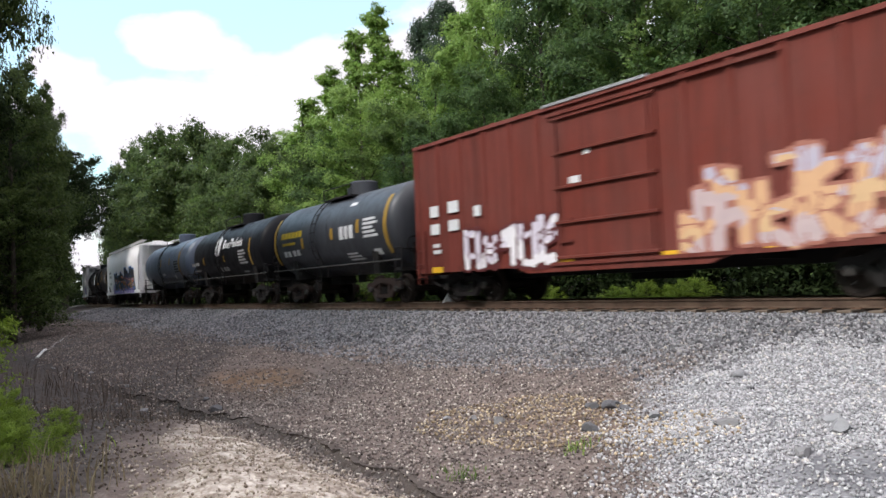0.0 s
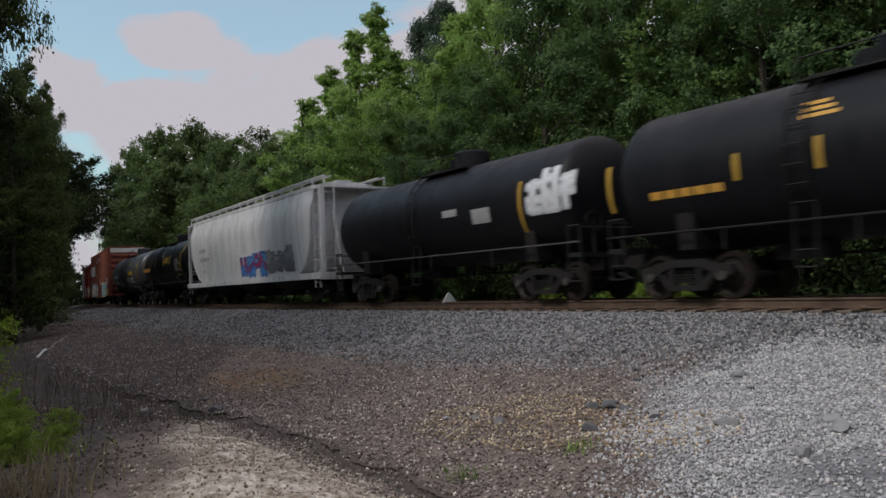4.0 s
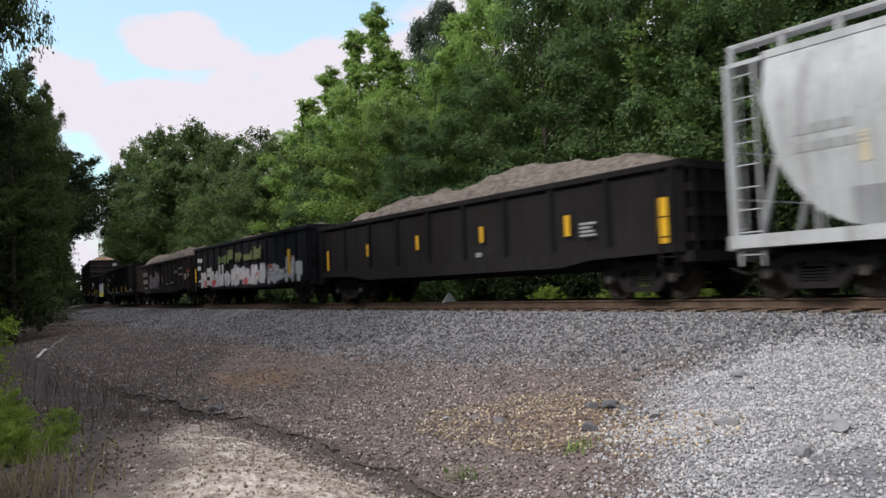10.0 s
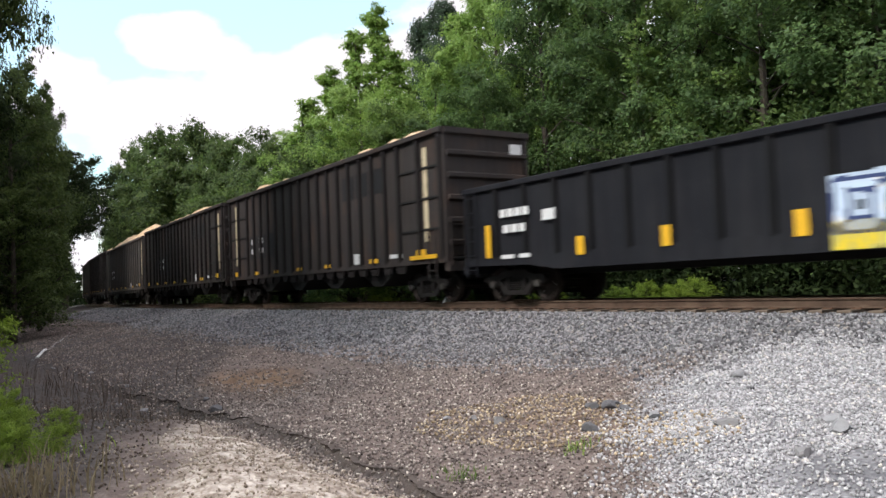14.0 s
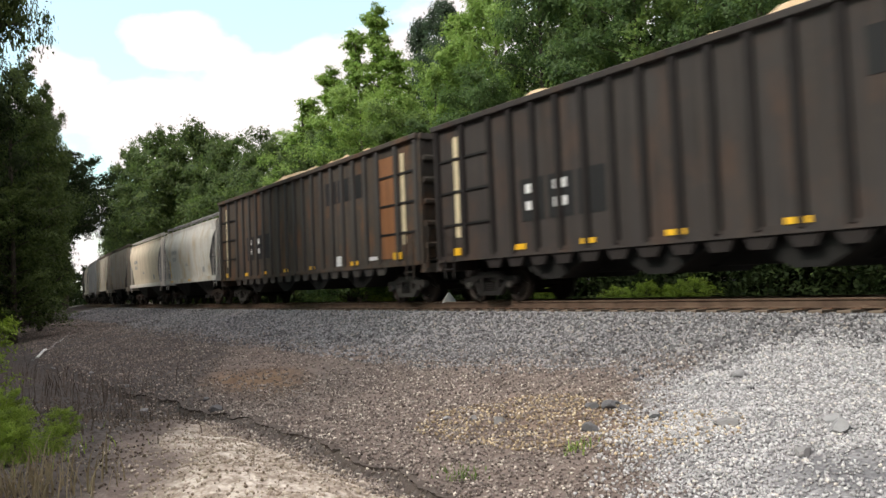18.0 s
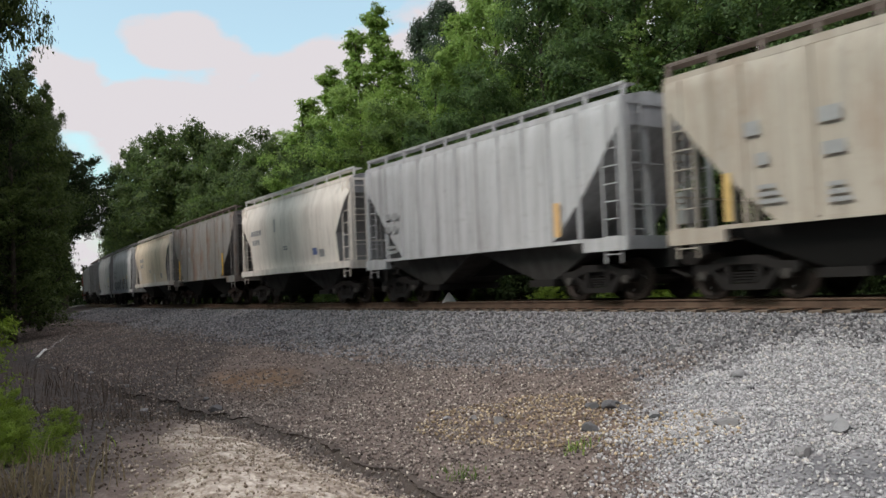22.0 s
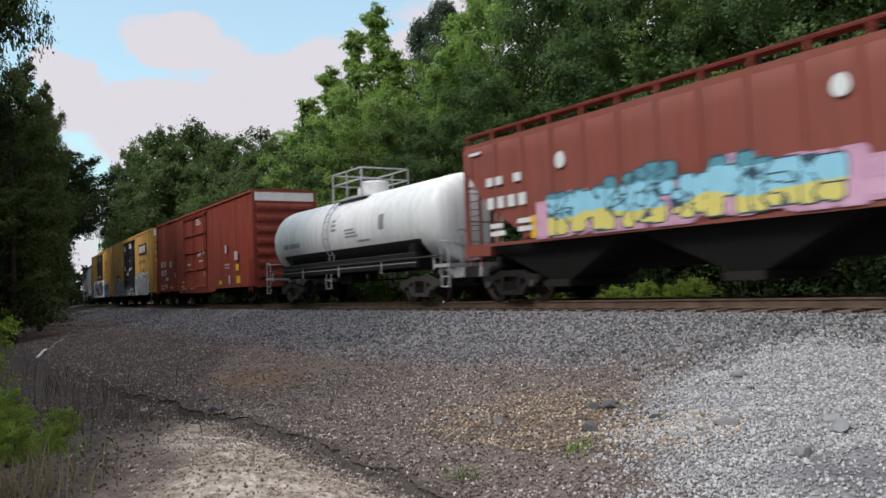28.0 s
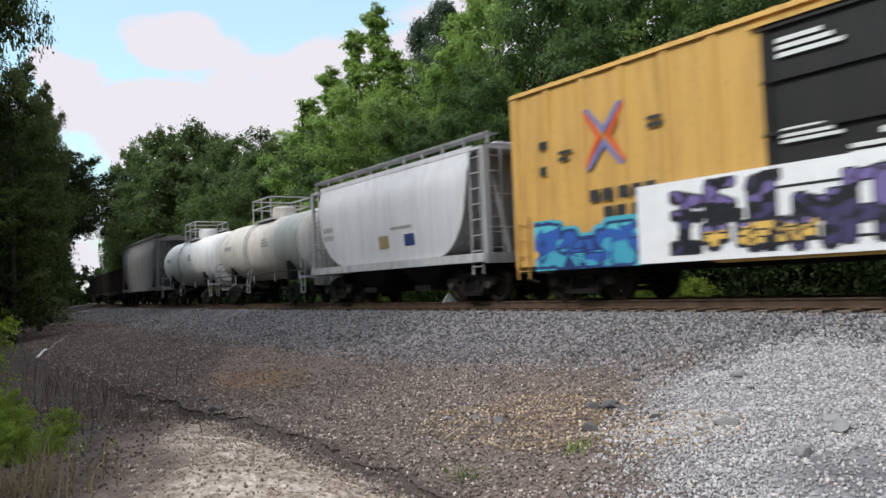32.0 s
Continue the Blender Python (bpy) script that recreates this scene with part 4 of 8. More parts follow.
for rs, rd, rr, rk in [(-6.25, 5.33, 0.10, 10), (-4.2, 6.75, 0.11, 11), (-4.0, 7.05, 0.12, 12), (-5.95, 7.3, 0.07, 13), (-7.9, 8.75, 0.05, 14), (-13.2, 11.0, 0.06, 22), (-14.0, 11.2, 0.05, 23), (-17.5, 10.3, 0.05, 24), (-22.0, 10.2, 0.07, 25), (-26.0, 10.6, 0.08, 26), (-28.5, 10.7, 0.09, 27), (-31.0, 10.6, 0.10, 28), (-19.5, 10.6, 0.05, 29)]:
    rock(rs, rd, rr, rk, PALE_ROCK, "pale grey rock on the gravel slope")


def weeds(name, x, y, n, tall, seed, mat, label, spread=0.5):
    """A tuft of bent blades."""
    rng = np.random.default_rng(seed)
    V, F = [], []
    for k in range(n):
        bx, by = x + rng.normal() * spread, y + rng.normal() * spread
        bz = drop(bx, by) - 0.01
        t, h = rng.uniform(0, 6.283), tall * rng.uniform(0.5, 1.15)
        out = h * rng.uniform(0.15, 0.7)
        w = 0.006 + 0.004 * rng.random()
        c, s_ = math.cos(t), math.sin(t)
        b0 = len(V)
        for q in range(4):
            u = q / 3
            px_, py_, pz_ = bx + c * out * u * u, by + s_ * out * u * u, bz + h * (u - 0.25 * u * u)
            ww = w * (1 - 0.85 * u)
            V += [(px_ - s_ * ww, py_ + c * ww, pz_), (px_ + s_ * ww, py_ - c * ww, pz_)]
        for q in range(3):
            F.append((b0 + 2 * q, b0 + 2 * q + 1, b0 + 2 * q + 3, b0 + 2 * q + 2))
    ob = new(name, raw_mesh(name, V, F, [mat]))
    return tagged(ob, label, "grass", kind="stuff")


for wx, wy, wk in [(-4.7, 8.6, 0.20), (-4.3, 7.9, 0.17), (-5.2, 9.3, 0.24), (-4.9, 7.9, 0.20), (-5.0, 8.4, 0.22), (-4.2, 8.5, 0.13), (-4.5, 9.4, 0.14)]:
    tree("shrub_a", wx, wy, wk, wx * 7.0, "weed", "low bright green weed beside the ditch", "weeds by the ditch")
weeds("green_weeds", -4.7, 8.3, 260, 0.22, 1, LEAF_WEED, "fresh green grass beside the ditch", 0.5)
weeds("dry_grass", -3.6, 6.5, 300, 0.50, 2, STRAW, "dry straw-coloured grass at the ditch edge", 0.36)
weeds("dead_litter", *on_line(-11.5, 12.2).xy, 260, 0.22, 3, plain("dead_stalk", (0.10, 0.078, 0.062), 0.9), "dead brown stalks on the ditch bank", 0.9)
for wk, (ws, wd, wn, wh) in enumerate(((-15.0, 11.8, 160, 0.55), (-17.5, 11.2, 130, 0.6), (-12.6, 12.0, 200, 0.35), (-21, 11.6, 120, 0.8))):
    weeds("dead_brush", *on_line(ws, wd).xy, wn, wh, 6 + 10 * wk, MATS["dead_stalk"], "bare grey brush along the ditch", 1.0)
weeds("slope_weeds", *on_line(-5.7, 8.75).xy, 60, 0.14, 4, LEAF_LIGHT, "small weeds on the gravel slope", 0.10)
weeds("ditch_weeds", *on_line(-5.9, 10.0).xy, 70, 0.10, 5, LEAF_MID, "small weeds in the ditch", 0.12)


# ---------------------------------------------------------------- a pale pipe and a marker
def lay_pipe():
    b = Build()
    rows = []
    n = 24
    for k in range(n + 1):
        u = k / n
        p = Vector((-14.9, 29.1, 0)).lerp(Vector((-19.2, 40.9, 0)), u)
        r = 0.05 if u < 0.22 else 0.009
        z = drop(p.x, p.y) + r * 0.8
        rows.append([(p.x + r * math.cos(t), p.y + 0.35 * r * math.cos(t), z + r * math.sin(t)) for t in (2 * math.pi * i / 8 for i in range(9))])
    b.grid(rows)
    ob = part("pipe", b, plain("white_plastic", (0.78, 0.78, 0.76), 0.5, 0, 0.5, 2.5), smooth=True)
    return tagged(ob, "thin white plastic pipe lying along the ditch", "pipe")


def marker_post():
    e = new("marker_post")
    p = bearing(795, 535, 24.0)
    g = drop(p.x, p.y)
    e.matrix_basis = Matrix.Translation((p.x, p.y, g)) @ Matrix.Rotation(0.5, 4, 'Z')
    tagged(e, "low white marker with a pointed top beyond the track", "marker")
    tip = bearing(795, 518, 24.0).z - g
    white = plain("marker_white", (0.72, 0.72, 0.70), 0.6, 0, 0.5, 9)
    part("post", Build().box(-0.05, 0.05, -0.05, 0.05, -0.1, tip - 0.27), white, e)
    cap = Build().prism([(-0.24, -0.03, tip - 0.30), (0.24, -0.03, tip - 0.30), (0.02, -0.03, tip), (-0.02, -0.03, tip)], (0, 0.06, 0))
    part("cap", cap, white, e, "white triangular plate")


lay_pipe()
marker_post()


def cut_bank():
    """The raw earth face on the far side of the ditch, ragged and broken."""
    b = Build()
    rows = []
    for k in range(480):
        s = -17.5 + k * 0.027
        d0 = float(ditch_line(s)) + 0.08 * noise.noise((s * 1.6, 0, 2)) + 0.025 * noise.noise((s * 6, 0, 5)) + 0.008 * noise.noise((s * 19, 0, 5))
        deep = max(0.02, 0.045 + 0.07 * noise.noise((s * 0.9, 9, 0)) + 0.03 * noise.noise((s * 6, 3, 0)))
        p = on_line(s, d0 - 0.05)
        z = drop(p.x, p.y)
        row = []
        for u, (o, f) in enumerate(((-0.16, -0.25), (-0.04, 0.10), (0.02, 0.02), (0.0, -0.7), (0.04, -1.3), (0.09, -3.2))):
            q = on_line(s, d0 + o + 0.02 * noise.noise((s * 13, u, 1)))
            row.append((q.x, q.y, z + f * deep + 0.008 * noise.noise((s * 17, u, 4))))
        rows.append(row)
    b.grid(rows)
    ob = part("ditch_bank", b, plain("wet_earth_cut", (0.095, 0.076, 0.066), 0.95, 0, 0.8, 14))
    return tagged(ob, "dark raw earth bank cut by the ditch", "bank", kind="structure")


cut_bank()


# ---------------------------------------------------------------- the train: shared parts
# near-black bases: the shade beneath the cars is put into both
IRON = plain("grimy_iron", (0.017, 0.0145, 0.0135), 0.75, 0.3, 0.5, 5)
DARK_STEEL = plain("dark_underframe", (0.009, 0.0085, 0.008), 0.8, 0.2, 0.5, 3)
WHEEL = plain("wheel_steel", (0.030, 0.022, 0.018), 0.6, 0.5, 0.5, 8)
TREAD = plain("wheel_tread", (0.35, 0.34, 0.33), 0.35, 0.9, 0.2)
BROWN_TRUCK = plain("rusty_truck", (0.036, 0.020, 0.0155), 0.8, 0.1, 0.6, 6)
GREY_TRUCK = plain("dusty_truck", (0.070, 0.064, 0.058), 0.8, 0.2, 0.6, 6)
TANK_YELLOW = plain("dulled_yellow", (0.40, 0.235, 0.03), 0.6, 0, 0.45)
YELLOW = plain("reflector_yellow", (0.72, 0.40, 0.02), 0.5, 0, 0.25)
WHITE_MARK = plain("white_stencil", (0.66, 0.66, 0.66), 0.6, 0, 0.25)
BLACK_MARK = plain("black_stencil", (0.03, 0.03, 0.032), 0.6, 0, 0.2)
GREY_MARK = plain("grey_stencil", (0.30, 0.30, 0.30), 0.6, 0, 0.3)
ORANGE_MARK = plain("orange_stencil", (0.58, 0.30, 0.05), 0.6, 0, 0.3)

WHEEL_R = 0.457


def wheelset_mesh():
    b = Build()
    for sgn in (-1, 1):
        prof = [(-0.072, 0.10), (-0.025, 0.19), (-0.020, 0.33), (-0.066, 0.39), (-0.068, 0.488), (-0.040, 0.480), (0.068, WHEEL_R), (0.066, 0.39), (0.012, 0.33), (0.025, 0.19), (0.082, 0.08)]
        prof = [(a * sgn, r) for a, r in prof]
        b.lathe(prof, 'y', (0, 0.755 * sgn, 0), 20, 0)
    b.lathe([(-1.02, 0.0), (-1.02, 0.075), (-0.8, 0.085), (0.8, 0.085), (1.02, 0.075), (1.02, 0.0)], 'y', (0, 0, 0), 8, 0)
    for sgn in (-1, 1):
        for k in range(3):
            t = k * 2.094
            b.box(-0.02 + 0.25 * math.cos(t), 0.02 + 0.25 * math.cos(t), sgn * 0.78 - 0.006, sgn * 0.78 + 0.006, 0.25 * math.sin(t) - 0.02, 0.25 * math.sin(t) + 0.02, 1)
    return b.mesh("wheelset", [WHEEL, TREAD], True)


def truck_mesh(mat):
    """Cast three-piece truck: two side frames with springs and bearing adapters, a bolster between."""
    b = Build()
    zc = WHEEL_R
    for sgn in (-1, 1):
        y0, y1 = (0.93, 1.11) if sgn > 0 else (-1.11, -0.93)
        top = [(-1.14, zc + 0.12), (-1.10, zc + 0.22), (-0.72, zc + 0.24), (-0.42, zc + 0.36), (0.42, zc + 0.36), (0.72, zc + 0.24), (1.10, zc + 0.22), (1.14, zc + 0.12),
               (1.10, zc + 0.02), (0.70, zc + 0.04), (0.56, zc + 0.12), (0.36, zc + 0.20), (-0.36, zc + 0.20), (-0.56, zc + 0.12), (-0.70, zc + 0.04), (-1.10, zc + 0.02)]
        b.prism([(x, y0, z) for x, z in top], (0, y1 - y0, 0))
        low = [(-0.74, zc + 0.08), (-0.60, zc + 0.10), (-0.34, zc - 0.16), (0.34, zc - 0.16), (0.60, zc + 0.10), (0.74, zc + 0.08), (0.46, zc - 0.28), (-0.46, zc - 0.28)]
        b.prism([(x, y0 + 0.02, z) for x, z in low], (0, y1 - y0 - 0.04, 0))
        for x in (-0.34, 0.34):
            b.box(x - 0.06, x + 0.06, y0 + 0.01, y1 - 0.01, zc - 0.18, zc + 0.22)
        for x in (-0.17, 0.0, 0.17):
            for k in range(4):
                b.lathe([(-0.018, 0.05), (-0.018, 0.078), (0.018, 0.078), (0.018, 0.05)], 'z', (x, (y0 + y1) / 2, zc - 0.12 + 0.055 * k), 7, 1)
        for x in (-0.889, 0.889):
            ends = (y1 - 0.02, y1 + 0.06) if sgn > 0 else (y0 + 0.02, y0 - 0.06)
            b.lathe([(ends[0], 0.0), (ends[0], 0.105), (ends[1], 0.085), (ends[1], 0.0)], 'y', (x, 0, zc), 14, 2)
            b.box(x - 0.11, x + 0.11, y0 + 0.01, y1 - 0.01, zc - 0.02, zc + 0.14)
    b.box(-0.20, 0.20, -1.02, 1.02, zc + 0.10, zc + 0.30)
    b.lathe([(0.0, 0.0), (0.0, 0.20), (0.10, 0.20), (0.10, 0.0)], 'z', (0, 0, zc + 0.28), 14)
    for sgn in (-1, 1):
        b.box(sgn * 0.50 - 0.05, sgn * 0.50 + 0.05, -0.80, 0.80, zc - 0.10, zc + 0.02)
        for y in (-0.755, 0.755):
            b.box(sgn * 0.46 - 0.04, sgn * 0.46 + 0.03, y - 0.05, y + 0.05, zc - 0.16, zc + 0.10)
    return b.mesh("truck", [mat, IRON, GREY_TRUCK])


WHEELSET = wheelset_mesh()
TRUCKS = {"iron": truck_mesh(IRON), "brown": truck_mesh(BROWN_TRUCK), "grey": truck_mesh(GREY_TRUCK)}
SPINNERS = {1: [], -1: []}


def coupler_mesh():
    b = Build()
    b.box(-0.75, -0.10, -0.09, 0.09, 0.76, 0.94)
    b.prism([(-0.12, -0.14, 0.72), (0.02, -0.20, 0.72), (0.10, -0.16, 0.72), (0.10, -0.04, 0.72), (0.00, 0.02, 0.72), (0.06, 0.16, 0.72), (-0.04, 0.20, 0.72), (-0.14, 0.12, 0.72)], (0, 0, 0.28))
    b.rod((-0.35, -0.28, 0.62), (0.02, -0.20, 0.46), 0.03, 6)
    return b.mesh("coupler", [IRON])


COUPLER = coupler_mesh()
RODS = {}


def running_gear(car, L, tc, kind="iron"):
    """Trucks, wheelsets and couplers under a car of length L with truck centres at +-tc."""
    for sgn in (1, -1):
        t = part("truck", TRUCKS[kind], None, car, at=(sgn * tc, 0, 0))
        for k in (1, -1):
            w = part("wheelset", WHEELSET, None, t, at=(k * 0.889, 0, WHEEL_R))
            SPINNERS[k].append(w)
        part("coupler", COUPLER, None, car, at=pose(sgn * L / 2 - sgn * 0.03, 0, 0, 0, 0, 0 if sgn > 0 else 180))
    hose = Build()
    for sgn in (1, -1):
        hose.rod((sgn * (L / 2 - 0.7), 0.35, 0.70), (sgn * (L / 2 - 0.25), 0.33, 0.40), 0.025, 6)
        hose.rod((sgn * (L / 2 - 0.25), 0.33, 0.40), (sgn * (L / 2), 0.28, 0.36), 0.025, 6)
    part("brake_hose", hose, IRON, car)


def ladder(car, x, y, z0, z1, mat, w=0.42, along="x", n=None, name="ladder"):
    """Two stiles and rungs, on a side (along x) or an end (along y)."""
    b = Build()
    n = n or max(2, int((z1 - z0) / 0.38))
    if along == "x":
        for q in (-w / 2, w / 2):
            b.box(q - 0.02, q + 0.02, -0.015, 0.015, 0, z1 - z0)
        for k in range(n):
            b.rod((-w / 2, 0, (k + 0.5) * (z1 - z0) / n), (w / 2, 0, (k + 0.5) * (z1 - z0) / n), 0.013, 5)
    else:
        for q in (-w / 2, w / 2):
            b.box(-0.015, 0.015, q - 0.02, q + 0.02, 0, z1 - z0)
        for k in range(n):
            b.rod((0, -w / 2, (k + 0.5) * (z1 - z0) / n), (0, w / 2, (k + 0.5) * (z1 - z0) / n), 0.013, 5)
    return part(name, b, mat, car, at=(x, y, z0))


def marks(car, rects, mat, side, name="stencil_bar", off=0.010, label=""):
    """Flat stencilled bars (x0, z0, width, height) on the near side; side(z) is the wall's distance out."""
    for x, z, w, h in rects:
        if w <= 0:
            continue
        b = Build()
        n = max(1, int(h / 0.07))
        rows = []
        for k in range(n + 1):
            zz = z + h * k / n
            rows.append([(x, -side(zz) - off, zz), (x + w, -side(zz) - off, zz)])
        b.grid(rows)
        part(name, b, mat, car, label)


def block(x, z, w, h, lines, gap=0.4):
    """Bars that stand for lines of small print."""
    step = h / lines
    return [(x, z + k * step, w * (1 - 0.15 * ((k * 7) % 3)), step * (1 - gap)) for k in range(lines)]


def groups(x, z, h, widths, gap=0.12):
    """Bars that stand for characters in a row."""
    out = []
    for w in widths:
        out.append((x, z, w, h))
        x += w + gap
    return out


SPRAY = {}


def spray(col):
    key = "spray_%d_%d_%d" % tuple(int(c * 100) for c in col)
    if key not in SPRAY:
        SPRAY[key] = plain(key, col, 0.55, 0, 0.22, 3.0)
    return SPRAY[key]


def graffiti(car, x0, x1, z0, z1, side, fills, outline, seed, letters=6, halo=None, cell=0.032, thick=0.16, accent=None, label="spray-painted graffiti", back=None, mixed=1.0, edge=0.07):
    """Interlocking sprayed shapes: thick strokes with outline, fill bands and a halo, cut into small cells that follow the wall."""
    rng = random.Random(seed)
    W, H = x1 - x0, z1 - z0
    lw = W / letters
    segs = []
    slant = rng.uniform(0.02, 0.18)
    for k in range(letters):
        mid = (k + 0.5) * lw
        half = lw * rng.uniform(0.26, 0.40)
        wide = thick * rng.uniform(0.85, 1.25) * H / 1.4
        bot, top = H * rng.uniform(0.02, 0.10) + wide, H * rng.uniform(0.66, 0.99) - wide
        lean = slant + rng.uniform(-0.10, 0.10)
        at = lambda u, v: (mid + half * u + lean * (v - 0.5) * (top - bot), bot + (top - bot) * v)
        stems = rng.choice(((-1, 1), (-1,), (1,), (-1, 0.1), (-0.2,), (-1, 1)))
        for u in stems:
            segs.append((at(u, 0), at(u * rng.uniform(0.8, 1.1), 1), wide))
        for v in rng.sample((0.0, 0.33, 0.52, 0.72, 1.0), 2 if len(stems) > 1 else 3):
            segs.append((at(-1, v + rng.uniform(-0.08, 0.08)), at(rng.uniform(0.4, 1.1), v + rng.uniform(-0.12, 0.12)), wide * rng.uniform(0.6, 0.95)))
        if rng.random() < 0.4:
            segs.append((at(-0.9, rng.uniform(0.2, 0.6)), at(1.05, rng.choice((0.0, 1.0))), wide * 0.8))
    A = np.array([s[0] for s in segs])
    B = np.array([s[1] for s in segs])
    R = np.array([s[2] for s in segs])
    nx, nz = int(W / cell), int(H / cell)
    gx, gz = np.meshgrid((np.arange(nx) + 0.5) * cell, (np.arange(nz) + 0.5) * cell)
    P = np.stack([gx.ravel(), gz.ravel()], 1)
    AB = B - A
    u = np.clip(((P[:, None] - A[None]) * AB[None]).sum(2) / np.maximum((AB ** 2).sum(1), 1e-6)[None], 0, 1)
    gap = np.abs(P[:, None] - (A[None] + u[..., None] * AB[None]))
    dist = (gap ** 3.5).sum(2) ** (1 / 3.5) - R[None]        # square-shouldered strokes
    d = dist.min(1)
    idx = dist.argmin(1)
    wave = np.array([noise.noise((p[0] * 1.3 + seed, p[1] * 2.1, seed * 0.37)) for p in P])
    mats = [spray(c) for c in fills] + [spray(outline)]
    no = len(fills)
    m = np.full(len(P), -1)
    if back is not None:
        mats.append(spray(back))
        m[(d < 0.55 + 0.25 * wave)] = len(mats) - 1
    if halo is not None:
        mats.append(spray(halo))
        m[(d < edge + 0.09 + 0.06 * wave)] = len(mats) - 1
    m[d < edge] = no
    band = ((P[:, 1] / H * len(fills) * 0.9 + (wave * 1.3 + (idx % 3) * 0.25) * mixed).astype(int)) % len(fills)
    inside = d < -0.005
    m[inside] = band[inside]
    # dark joints where two strokes meet
    srt = np.sort(dist, axis=1)
    joint = inside & (np.abs(srt[:, 1] - srt[:, 0]) < 0.03) & (wave > -0.12)
    m[joint] = no
    if accent is not None:
        mats.append(spray(accent))
        m[inside & (wave > 0.42)] = len(mats) - 1
    b = Build()
    grid = m.reshape(nz, nx)
    for r in range(nz):
        za = z0 + r * cell
        ya, yb = -side(za) - 0.012, -side(za + cell) - 0.012
        cut = np.flatnonzero(np.diff(grid[r])) + 1
        for a_, c_ in zip([0, *cut], [*cut, nx]):
            if grid[r, a_] >= 0:
                xa, xb = x0 + a_ * cell, x0 + c_ * cell
                b.face([(xa, ya, za), (xb, ya, za), (xb, yb, za + cell), (xa, yb, za + cell)], int(grid[r, a_]))
    me = bpy.data.meshes.new("graffiti")
    me.from_pydata(b.v, [], b.f)
    for q in mats:
        me.materials.append(q)
    me.polygons.foreach_set("material_index", b.m)
    me.update()
    return part("graffiti", me, None, car, label)


def car_root(name, label, group):
    e = new(name)
    tagged(e, label, {"boxcar": "boxcar", "tank_car": "tank car", "covered_hopper": "hopper car", "gondola": "gondola car", "open_hopper": "hopper car"}[name], group)
    return e


def flat(y):
    return lambda z: y


